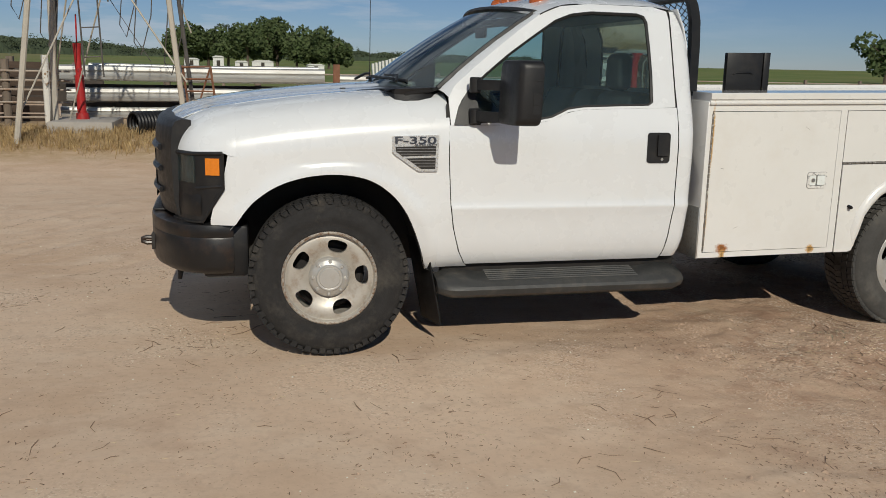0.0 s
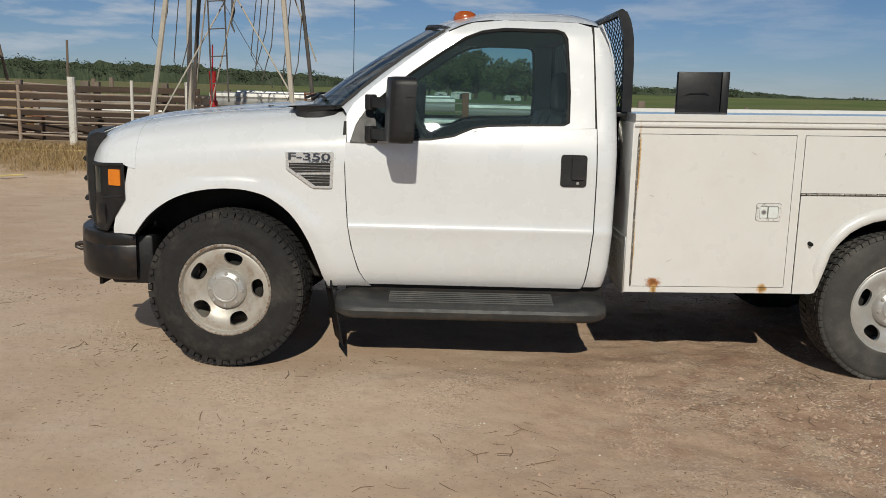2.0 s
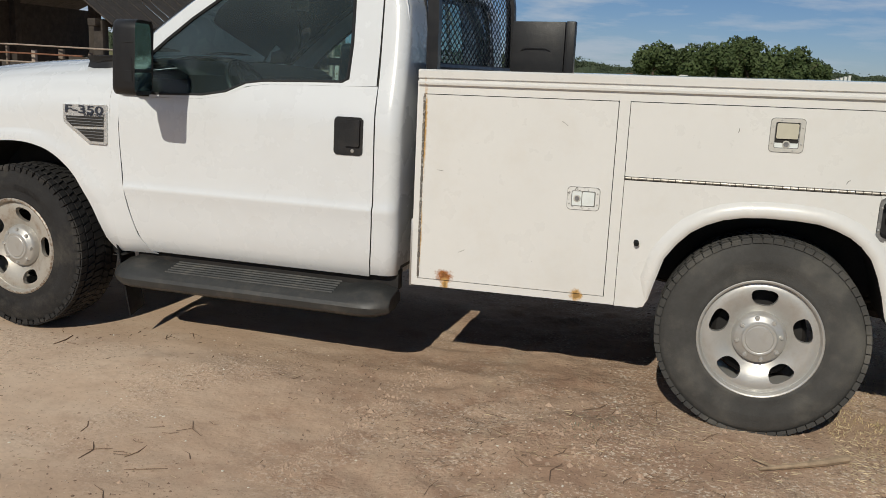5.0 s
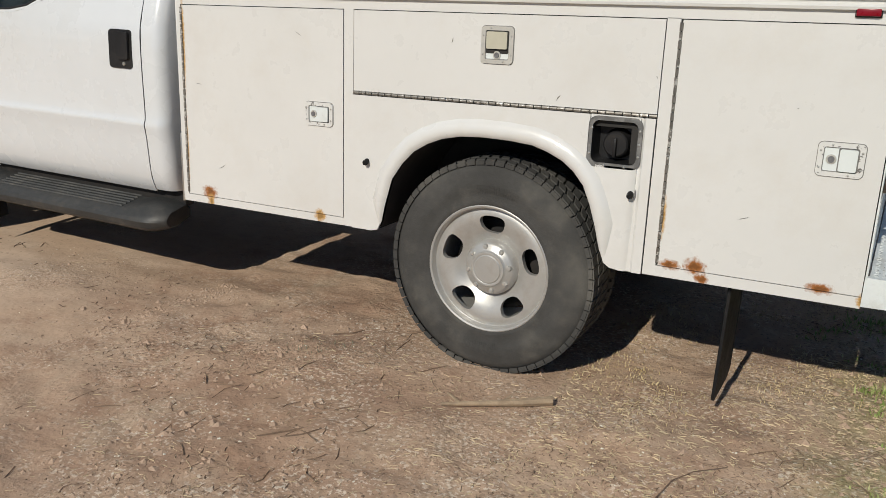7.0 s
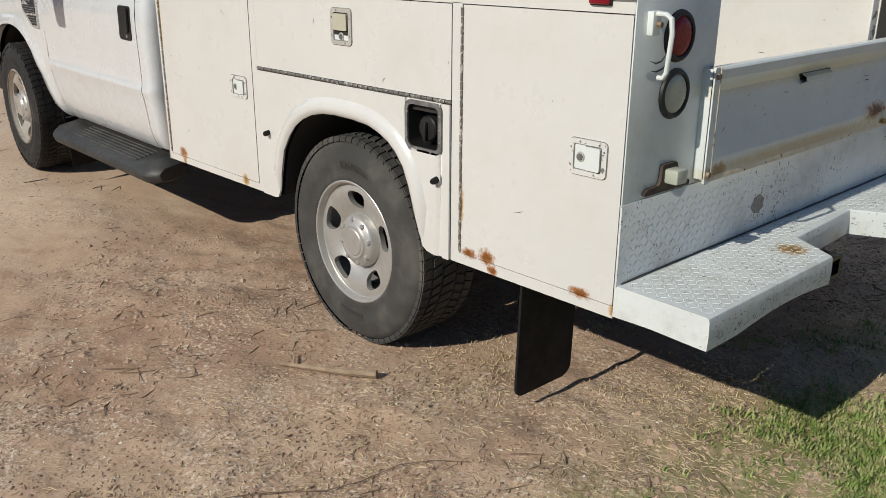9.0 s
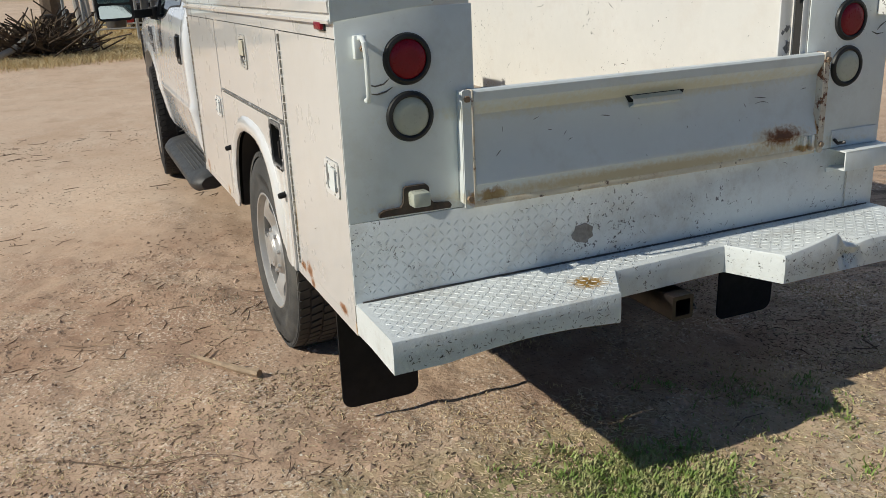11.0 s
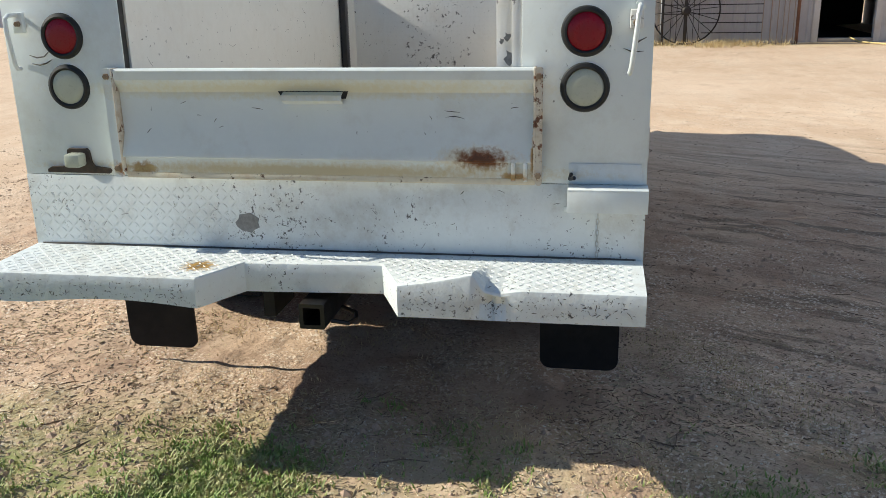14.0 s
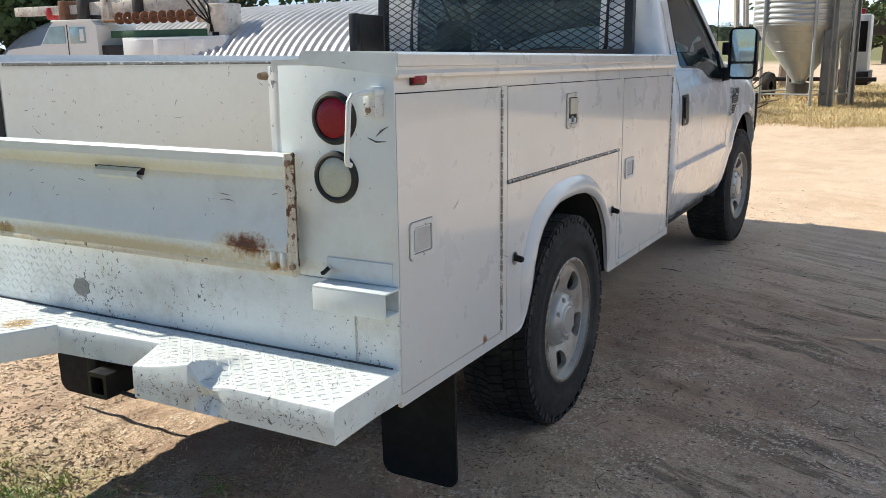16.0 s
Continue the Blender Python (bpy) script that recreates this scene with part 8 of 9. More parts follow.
# farther corral: gates and dark pens
pen = thing("corral_panels", (-13, 16.5, GZ), "long run of rusty cattle panels and timber posts", "fence")
for j, z in enumerate((0.40, 0.62, 0.86, 1.10, 1.34, 1.58)):
    part("rail", TUBE([(-24, 19.5, z + 0.05), (-16, 17.5, z + 0.03), (-9.5, 15.6, z - 0.05 * (j == 5)), (-6.6, 14.8, z - 0.16)], 0.024, 6), M_PIPE if j % 2 else M_RUSTY, pen)
rngp = random.Random(21)
for k in range(14):
    x = -23 + 1.25 * k
    y = lerp([(-24, 19.7), (-16, 17.7), (-9.5, 15.8), (-6.6, 15.0)], x)
    w_ = rngp.uniform(0.03, 0.09)
    part("pen_post", B((x - w_, y, 0.2), (x + w_, y + 0.1, rngp.uniform(1.45, 1.75)), 0.01), M_OLDWOOD if k % 3 else M_PIPE, pen)
for k in range(6):
    x0 = -19.5 + 2.6 * k
    bm = B((x0, 20.6 + 0.1 * k, 0.25), (x0 + 2.55, 20.7 + 0.1 * k, rngp.uniform(1.05, 1.45)), 0.01)
    solo("pen_board", bm, M_DARKWOOD, "dark timber pen wall in the corral", "pen wall", "corral pen walls")
for x0, x1, z0, z1 in ((-9.8, -6.4, 1.0, 1.25), (-9.6, -6.2, 0.62, 0.86), (-13.5, -10.5, 0.5, 0.8)):
    bm = B((x0, 19.0, z0), (x1, 19.2, z1), 0.02)
    solo("pale_beam", bm, M_GALV, "pale steel beam lying in the corral", "beam", "beams in the corral")
for a, b, r in (((-14.9, 28.9, 0.3), (-15.35, 28.6, 3.35), 0.06), ((-13.75, 30.9, 0.3), (-13.70, 30.9, 3.2), 0.05), ((-10.2, 26, 0.2), (-10.2, 26, 1.75), 0.08), ((-11.2, 27, 0.2), (-11.2, 27, 1.7), 0.08)):
    solo("yard_pole", TUBE([a, b], r, 8), M_OLDWOOD, "thin weathered pole standing in the corral", "pole", "poles in the corral")
# open shed
shed = thing("open_shed", (-17.5, 24, GZ), "open timber shed with a ragged sloping roof", "shed")
rngp = random.Random(5)
for k in range(16):
    y0 = 20.5 + 0.5 * k
    e = rngp.uniform(-0.25, 0.2)
    bm = bmesh.new()
    loft(bm, [[(-15.05 + e, y0, 2.40 - 0.28 * e), (-15.05 + e, y0 + 0.48, 2.40 - 0.28 * e)], [(-18.6, y0, 4.9), (-18.6, y0 + 0.48, 4.9)], [(-23.0, y0, 3.2), (-23, y0 + 0.48, 3.2)]])
    part("roof_sheet", thick(bm, 0.05), M_DARKWOOD, shed)
for x, y in ((-15.85, 24.0), (-15.85, 21.0), (-15.85, 28.2), (-18.6, 24.2), (-22, 24)):
    part("post", B((x - 0.17, y - 0.15, 0.2), (x + 0.17, y + 0.15, 2.5 if x > -16 else 3.4), 0.02), M_DARKWOOD, shed)
part("eave_beam", B((-16.05, 20.6, 2.32), (-15.75, 28.4, 2.55), 0.02), M_DARKWOOD, shed)
part("back_wall", B((-22.2, 20.6, 0.3), (-22.1, 28.4, 3.2)), M_DARKWOOD, shed)
bm = lathe(bmesh.new(), [(0, -0.6), (0.55, -0.6), (0.62, -0.5), (0.62, 0.5), (0.55, 0.6), (0, 0.6)], (-10.7, 19.9, 0.85), (1, 0.2, 0), 20)
solo("hay_bale", bm, mat("old hay", (0.42, 0.29, 0.14), 0.95, var=0.35, vscale=8, bump=0.8, bscale=30), "weathered round hay bale in the corral", "hay bale")


# ---- trees and distance ----
def crown(verts, faces, rng, c, rx, rz, count, size):
    """Leaf clumps over an uneven crown of several lobes, with gaps."""
    lobes = [(Vector(c) + Vector((rng.uniform(-0.6, 0.6) * rx, rng.uniform(-0.6, 0.6) * rx, rng.uniform(-0.45, 0.55) * rz)), rng.uniform(0.35, 0.6)) for _ in range(9)]
    for _ in range(count):
        o, k = rng.choice(lobes)
        d = Vector((rng.gauss(0, 1), rng.gauss(0, 1), rng.gauss(0, 1))).normalized()
        p = o + Vector((d.x * rx, d.y * rx, d.z * rz)) * k * rng.uniform(0.75, 1.05)
        u = Vector((rng.gauss(0, 1), rng.gauss(0, 1), rng.gauss(0, 1))).normalized()
        w_ = d.cross(u).normalized() * size * rng.uniform(0.5, 1.2)
        u = (d * 0.4 + u).normalized() * size * rng.uniform(0.5, 1.2)
        b = len(verts)
        verts.extend((p - u * 0.5, p + w_ * 0.5, p + u * 0.6, p - w_ * 0.5))
        faces.append((b, b + 1, b + 2, b + 3))


def tree(x, y, h, rx, seed, label, leaf=0.7, count=1500, group=""):
    rng = random.Random(seed)
    t = thing("tree", (x, y, 0), label, "tree", group)
    bm = bmesh.new()
    tube(bm, [(x, y, -0.2), (x + rng.uniform(-0.2, 0.2), y, h * 0.3), (x + rng.uniform(-0.4, 0.4), y, h * 0.6)], [h * 0.035, h * 0.026, h * 0.012], 8)
    for k in range(6):
        a = rng.uniform(0, math.tau)
        z0 = h * rng.uniform(0.25, 0.5)
        tube(bm, [(x, y, z0), (x + math.cos(a) * rx * 0.35, y + math.sin(a) * rx * 0.35, z0 + h * 0.14), (x + math.cos(a) * rx * 0.7, y + math.sin(a) * rx * 0.7, z0 + h * 0.26)], [h * 0.014, h * 0.009, h * 0.004], 6)
    part("trunk", bm, M_BARK, t)
    verts, faces = [], []
    crown(verts, faces, rng, (x, y, h * 0.55), rx, h * 0.46, count, leaf)
    me = bpy.data.meshes.new("crown")
    me.from_pydata([tuple(v) for v in verts], [], faces)
    me.materials.append(M_LEAF)
    part("crown", me, None, t)


# a grove far across the field
EYE0 = Vector((-0.47, -4.5))
rngt = random.Random(9)
for az, d, h, rx in ((93.0, 235, 10.2, 5.5), (91.6, 242, 9.2, 4.8), (90.4, 238, 9.0, 5.2), (89.2, 236, 9.6, 5.0), (88.2, 240, 11.6, 5.5), (87.4, 244, 11.8, 5.5), (86.2, 236, 9.2, 4.5), (85.2, 240, 8.2, 4.5), (84.2, 232, 9.0, 4.6), (83.6, 238, 6.8, 3.8), (92.3, 260, 8.6, 5.0), (87.8, 262, 9.2, 5)):
    a = radians(az)
    tree(EYE0.x + d * math.cos(a), EYE0.y + d * math.sin(a), h * 1.16, rx, int(az * 10), "green broadleaf tree in a far grove", 0.75, 3400, "trees of the far grove")
for az, d, h, rx in ((50.6, 150, 8.5, 4.5), (49.2, 160, 9.5, 5.0)):
    a = radians(az)
    tree(EYE0.x + d * math.cos(a), EYE0.y + d * math.sin(a), h, rx, int(az * 10), "green broadleaf tree beyond the field", 0.7, 1500)
# far wooded ridge all round the north and the west: a closed bank of trees with leafy clumps over it
TREELINE = [(28, 7.0), (52, 3.0), (58, 3.2), (62, 4.4), (66, 4.6), (72, 8.3), (78, 8.4), (83, 9.6), (90, 8.4), (95, 8.4), (98, 11.0), (106, 14.0), (113, 14.2), (121, 15.2), (150, 14.0), (210, 12.0)]


def treetop(deg, far):
    v = Vector((deg * 0.9, far, 3))
    return lerp(TREELINE, deg) * (1 + 0.14 * noise.noise(v) + 0.10 * noise.noise(v * 3.1)) + 0.5 * noise.noise(v * 11.0)


verts, faces = [], []
rngt = random.Random(33)
for row, d in enumerate((405, 430, 455)):
    b0 = len(verts)
    n_ = 1400
    for k in range(n_ + 1):
        deg = 28 + 182 * k / n_
        a = radians(deg)
        top = treetop(deg, row) * (0.55 + 0.15 * row)
        for q, out in ((-1.0, 0.0), (0.35, -2.0), (0.75, 0.5), (1.0, 3.0)):
            dd = d + out + 1.5 * noise.noise(Vector((deg * 4, q * 3, row)))
            verts.append(Vector((EYE0.x + dd * math.cos(a), EYE0.y + dd * math.sin(a), top * q if q > 0 else -1.0)))
    for k in range(n_):
        for q in range(3):
            o = b0 + 4 * k + q
            faces.append((o, o + 1, o + 5, o + 4))
for k in range(520):
    deg = 28 + 182 * k / 520 + rngt.uniform(-0.2, 0.2)
    az = radians(deg)
    d = rngt.uniform(402, 458)
    h = treetop(deg, 1) * rngt.uniform(0.8, 1.02)
    c = (EYE0.x + d * math.cos(az), EYE0.y + d * math.sin(az), h * 0.62)
    crown(verts, faces, rngt, c, rngt.uniform(4, 8), h * 0.34, 190, 0.75)
me = bpy.data.meshes.new("far_woods")
me.from_pydata([tuple(v) for v in verts], [], faces)
me.materials.append(M_FARLEAF)
tagged(new("far_woods", me), "long dark green line of far woods", "woods", kind="stuff")
# white farm buildings by the grove
for az, d, w_, h in ((92.6, 215, 3.2, 2.0), (91.0, 212, 2.4, 2.6), (89.6, 214, 3.0, 1.6), (88.3, 218, 5.0, 1.8), (85.0, 220, 4.0, 1.2)):
    a = radians(az)
    x, y = EYE0.x + d * math.cos(a), EYE0.y + d * math.sin(a)
    hs = thing("farm_building", (x, y, 0), "small white farm building before the grove", "building", "white farm buildings")
    part("wall", B((x - w_ / 2, y, 0), (x + w_ / 2, y + 4, h)), M_WHITEWALL, hs)
    bm = prism(bmesh.new(), [(x - w_ / 2 - 0.2, h), (x + w_ / 2 + 0.2, h), (x + w_ * 0.3, h + 0.35), (x - w_ * 0.3, h + 0.35)], lambda u, v, q: Vector((u, y - 0.2 + q, v)), 4.4)
    part("roof", bm, M_WHITEWALL, hs)
    part("door", B((x - 0.4, y - 0.03, 0), (x + 0.4, y, min(h - 0.2, 1.9))), M_DARKWOOD, hs)
# a row of white slabs leaning on each other, beyond the corral
for k in range(10):
    x, y, top = 9.78 + 0.19 * k, 63.3 - 0.42 * k, 1.65 + 0.07 * k
    lean = 0.12 * (k < 7)
    bm = prism(bmesh.new(), [(x - 0.10 + lean, 0.2), (x + 0.03 + lean, 0.2), (x + 0.09, top), (x - 0.07, top)], lambda u, v, q: Vector((u, y + q, v)), 0.5)
    solo("white_slab", bm, M_WHITEWALL, "white slab standing in a leaning row", "slab", "row of white slabs")
farf = thing("field_fence", (20, 34, GZ), "low rail fence along the green field", "fence")
for z in (0.75, 1.1):
    part("rail", TUBE([(-2, 33, z), (14, 33.5, z), (40, 33, z)], 0.03, 6), M_PIPE, farf)
for k in range(14):
    part("post", B((-1 + 3 * k, 33.1, 0.2), (-0.88 + 3 * k, 33.2, 1.25)), M_OLDWOOD, farf)

# straw on the bank
blades("straw_bank", 3600, (-10, 8.5, 2.5, 11.6), (0.05, 0.16), M_BANK, "dry yellow straw along the bank", 41, lambda x, y: ease(8.6, 9.8, y + 0.8 * patch(x, y, 0.8, 1)), 8, 0.07, 0.004, 1.4)

# ---- the yard to the west: barn, wheel gate, bin, vehicles, quonset ----
M_SIDING = mat("grey painted steel siding", (0.50, 0.50, 0.51), 0.55, metal=0.1, var=0.12, vscale=1.5, dirt=((0.30, 0.20, 0.14), 0.5, 1.5), stretch=(1, 1, 0.3))
M_SIDING2 = mat("pale sliding door steel", (0.60, 0.60, 0.60), 0.5, metal=0.1, var=0.08, vscale=1.5, dirt=((0.35, 0.27, 0.2), 0.3, 2))
# near-black: paints unlit insides behind doorway and windows; the black hoses use it too
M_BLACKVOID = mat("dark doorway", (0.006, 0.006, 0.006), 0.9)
M_IRON = mat("dark iron", (0.045, 0.04, 0.038), 0.6, metal=0.4, var=0.3, vscale=9)
# opaque panes with the sky's reflection painted in as pale blue
M_SKYGLASS = mat("sky-blue painted truck glass", (0.30, 0.44, 0.48), 0.08, var=0.25, vscale=2.5, coat=0.6)
M_DIRTYWHITE = mat("chipped dirty white paint", (0.62, 0.58, 0.52), 0.6, var=0.2, vscale=3, dirt=((0.26, 0.13, 0.07), 0.9, 2.2), chips=((0.12, 0.06, 0.04), 0.6, 5))
M_BIN = mat("galvanised bin steel", (0.50, 0.51, 0.50), 0.4, metal=0.55, var=0.12, vscale=3, dirt=((0.3, 0.26, 0.2), 0.4, 3))
M_COLUMN = mat("grey steel column", (0.30, 0.30, 0.29), 0.5, metal=0.4, var=0.2, vscale=4, dirt=((0.3, 0.2, 0.12), 0.4, 5))
M_QUON = mat("corrugated quonset steel", (0.60, 0.58, 0.57), 0.45, metal=0.35, var=0.15, vscale=0.8, dirt=((0.35, 0.28, 0.24), 0.5, 0.9))
M_CARBLACK = mat("dusty dark car paint", (0.018, 0.02, 0.023), 0.4, var=0.15, vscale=2, coat=0.2, dirt=((0.16, 0.13, 0.1), 0.45, 2))
M_CARWHITE = mat("white truck paint", (0.80, 0.82, 0.81), 0.4, var=0.05, vscale=2, dirt=((0.45, 0.4, 0.34), 0.25, 2))
M_GREENP = mat("green painted steel", (0.03, 0.10, 0.045), 0.5, var=0.2, vscale=3)
M_PALEBARK = mat("pale peeling trunk", (0.62, 0.58, 0.50), 0.8, var=0.25, vscale=6, bump=0.5, bscale=20)
WZ = 0.10

barn = thing("metal_barn", (-12, 5.2, WZ), "grey steel barn with an open dark doorway", "barn")
BX, BY0, BY1, BH = -10.25, 2.80, 8.0, 3.6
DY0, DY1 = 5.80, 6.75


def siding(name, y0, y1, z0, z1, m_, x=BX, amp=0.018, pitch=0.22):
    bm = bmesh.new()
    ys = []
    y = y0
    while y < y1:
        ys += [(y, 0), (y + pitch * 0.60, 0), (y + pitch * 0.70, amp), (y + pitch * 0.85, amp), (y + pitch * 0.95, 0)]
        y += pitch
    ys = [q for q in ys if q[0] < y1] + [(y1, 0)]
    loft(bm, [[(x + a, q, z0), (x + a, q, z1)] for q, a in ys])
    part(name, thick(bm, 0.01), m_, barn, smooth=15)


siding("wall", BY0, DY0 - 0.12, WZ, BH, M_SIDING)
siding("wall", DY1 + 0.06, BY1, WZ, BH, M_SIDING2, BX, 0.02, 0.30)
siding("wall", DY0 - 0.12, DY1 + 0.06, 2.3, BH, M_SIDING)
for y in (DY0 - 0.12, DY1):
    part("door_jamb", B((BX - 0.1, y, WZ), (BX + 0.04, y + 0.11, 2.35), 0.01), M_SIDING2, barn)
part("sill", B((BX - 0.1, DY0, WZ), (BX + 0.03, DY1, WZ + 0.08), 0.01), M_CONCRETE, barn)
# black sheet and inner floor put the barn's unlit inside into colour
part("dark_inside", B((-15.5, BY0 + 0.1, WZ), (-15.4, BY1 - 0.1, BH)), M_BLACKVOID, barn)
for y in (BY0, BY1 - 0.05):
    part("end_wall", B((-15.5, y, WZ), (BX, y + 0.05, BH)), M_SIDING, barn)
part("roof", bevel_all(prism(bmesh.new(), [(BX + 0.3, BH), (BX + 0.3, BH + 0.1), (-12.9, BH + 1.2), (-15.8, BH + 0.1), (-15.8, BH)], lambda u, v, q: Vector((u, BY0 - 0.3 + q, v)), BY1 - BY0 + 0.6), 0.01, 1), M_ROOF, barn)
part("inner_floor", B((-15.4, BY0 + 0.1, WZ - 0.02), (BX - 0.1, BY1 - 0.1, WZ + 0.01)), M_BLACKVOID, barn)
part("corner_trunk", TUBE([(BX + 0.28, 2.82, WZ - 0.1), (BX + 0.26, 2.80, 1.2), (BX + 0.2, 2.75, 3.4)], [0.12, 0.11, 0.10], 12), M_PALEBARK, barn, "pale peeling corner post")

gate2 = thing("wheel_gate", (-9.75, 3.8, WZ), "iron gate made with a spoked wagon wheel", "gate")
GX, HY, HZ, GR = -9.75, 3.36, 0.72, 0.60
part("wheel_rim", TUBE([(GX, HY + GR * math.cos(a), HZ + GR * math.sin(a)) for a in np.linspace(0, math.tau, 40, endpoint=False)], 0.014, 6, True), M_IRON, gate2)
part("hub", lathe(bmesh.new(), [(0, 0.07), (0.05, 0.07), (0.07, 0.03), (0.09, 0.0), (0.07, -0.05), (0, -0.05)], (GX, HY, HZ), (1, 0, 0), 16), M_IRON, gate2)
for k in range(16):
    a = math.tau * k / 16 + 0.1
    part("spoke", TUBE([(GX, HY + 0.06 * math.cos(a), HZ + 0.06 * math.sin(a)), (GX, HY + GR * math.cos(a), HZ + GR * math.sin(a))], 0.007, 5), M_IRON, gate2)
part("centre_post", B((GX - 0.05, HY - 0.03, WZ), (GX, HY + 0.03, 1.45), 0.005), M_IRON, gate2)
part("end_post", B((GX - 0.05, 2.93, WZ), (GX, 2.97, 1.45), 0.005), M_IRON, gate2)
for z in (0.32, 0.50, 0.66, 0.82, 1.0, 1.25):
    part("bar", TUBE([(GX - 0.03, 3.65 if z < 0.6 else 2.95, z), (GX - 0.03, 4.72, z)], 0.009, 5), M_IRON, gate2)
for y in (4.72, 4.86, 4.98, 5.08, 5.16, 5.26):
    part("picket", TUBE([(GX - 0.03, y, WZ), (GX - 0.03, y, 1.5)], 0.011, 5), M_PIPE, gate2)
part("pole", TUBE([(GX - 0.2, 5.36, WZ), (GX - 0.2, 5.36, 2.6)], 0.03, 6), M_RUSTY, gate2)
for y in (3.1, 3.2, 3.5, 3.6):
    part("picket", TUBE([(GX - 0.04, y, WZ), (GX - 0.04, y, 1.4)], 0.006, 5), M_IRON, gate2)
bm = TUBE([(BX + 0.02, 6.35, WZ + 0.09), (-9.95, 6.45, WZ + 0.03), (-9.3, 6.9, WZ + 0.02), (-8.3, 7.4, 0.08), (-7.0, 7.6, 0.05), (-5.0, 8.3, 0.16)], 0.014, 6)
solo("hose", bm, M_HOSE, "pale yellow hose trailing out of the barn", "hose")

# hopper-bottom bin
binn = thing("feed_bin", (-14.0, 0.4, WZ), "galvanised hopper-bottomed feed bin on steel legs", "silo")
prof = [(0.14, 0.62), (0.16, 0.70), (0.98, 1.80), (1.0, 1.84)]
for k in range(26):
    z = 1.86 + 0.11 * k
    prof += [(1.0, z), (1.018, z + 0.03), (1.018, z + 0.06), (1.0, z + 0.09)]
prof += [(1.02, 4.75), (0.2, 5.4), (0, 5.42)]
part("shell", lathe(bmesh.new(), prof, (-14.1, 0.62, 0), (0, 0, 1), 36), M_BIN, binn, smooth=25)
for k in range(6):
    a = math.tau * k / 6 + 0.35
    part("leg", TUBE([(-14.1 + 1.05 * math.cos(a), 0.62 + 1.05 * math.sin(a), WZ), (-14.1 + 1.04 * math.cos(a), 0.62 + 1.04 * math.sin(a), 2.6)], 0.035, 6), M_BIN, binn)
part("boot", lathe(bmesh.new(), [(0.20, 0.40), (0.24, 0.62), (0.14, 0.64)], (-14.1, 0.62, 0), (0, 0, 1), 16), M_DARKSTEEL, binn)
part("base_ring", TUBE([(-14.1 + 1.05 * math.cos(a), 0.62 + 1.05 * math.sin(a), 0.42) for a in np.linspace(0, math.tau, 6, endpoint=False) + 0.35], 0.02, 5, True), M_BIN, binn)
for k in range(5):
    part("hoop", TUBE([(-14.1 + r * math.cos(a), 0.62 + r * math.sin(a), z) for r, z in [((0.30 + 0.15 * k), 0.90 + 0.2 * k)] for a in np.linspace(0, math.tau, 24, endpoint=False)], 0.012, 5, True), M_BIN, binn)
for x, y, w_ in ((-13.4, 1.20, 0.08), (-13.2, 1.36, 0.05), (-13.9, 1.52, 0.08), (-14.4, 1.66, 0.06)):
    bm = bmesh.new()
    box(bm, (x - 0.01, y - w_, WZ - 0.05), (x + 0.01, y + w_, 6.0))
    box(bm, (x - 0.09, y - w_, WZ - 0.05), (x + 0.09, y - w_ + 0.015, 6.0))
    box(bm, (x - 0.09, y + w_ - 0.015, WZ - 0.05), (x + 0.09, y + w_, 6.0))
    solo("steel_column", bm, M_COLUMN, "tall grey steel column beside the bin", "column", "columns beside the bin")
bm = TUBE([(-13.6, 0.5, 2.6), (-13.8, 1.3, 2.3), (-14.6, 2.1, 3.3)], 0.06, 8)
solo("grain_auger", bm, M_BIN, "thin grain auger tube by the bin", "auger")
# red and pale implements behind the bin
imp = thing("farm_implement", (-16.5, 0.4, WZ), "red and grey farm implement among dry grass", "implement")
part("hopper", bevel_all(prism(bmesh.new(), [(0.95, 0.35), (1.15, 0.35), (1.22, 0.85), (0.90, 0.85)], lambda u, v, q: Vector((-17.0 + q, u, v)), 0.8), 0.03), M_REDPAINT, imp)
part("frame_bar", B((-17.2, -0.9, 0.55), (-17.0, 2.0, 0.65), 0.01), M_IRON, imp)
for y in (-0.4, 1.4):
    part("wheel", lathe(bmesh.new(), [(0.12, -0.08), (0.33, -0.1), (0.36, 0.0), (0.33, 0.1), (0.12, 0.08)], (-16.6, y, WZ + 0.34), (0.2, 1, 0), 20), M_TYRE, imp)
cabp = thing("parked_loader", (-18.0, 1.9, WZ), "pale loader cab parked beyond the bin", "loader")
part("cab", bevel_all(B((-18.5, 1.25, 0.75), (-17.6, 1.75, 2.15)), 0.04), M_CARWHITE, cabp)
part("window", B((-17.61, 1.32, 1.25), (-17.58, 1.68, 1.98)), M_BLACKVOID, cabp)
part("beacon", B((-18.0, 1.43, 2.15), (-17.9, 1.58, 2.29), 0.02), M_RED, cabp)
for x in (-18.3, -17.7):
    part("wheel", lathe(bmesh.new(), [(0.0, -0.1), (0.33, -0.12), (0.36, 0.0), (0.33, 0.12), (0.0, 0.1)], (x, 1.3, WZ + 0.36), (0, 1, 0), 20), M_TYRE, cabp)
part("chassis", B((-19, 1.3, 0.45), (-17.3, 1.8, 0.78), 0.02), M_IRON, cabp)
pv = thing("picnic_shelter", (-32, 1.5, 0), "small dark slatted shelter far across the yard", "shelter")
part("roof", bevel_all(prism(bmesh.new(), [(0.2, 1.75), (1.5, 2.5), (2.8, 1.75)], lambda u, v, q: Vector((-33 + q, u, v)), 2.5), 0.02), M_DARKWOOD, pv)
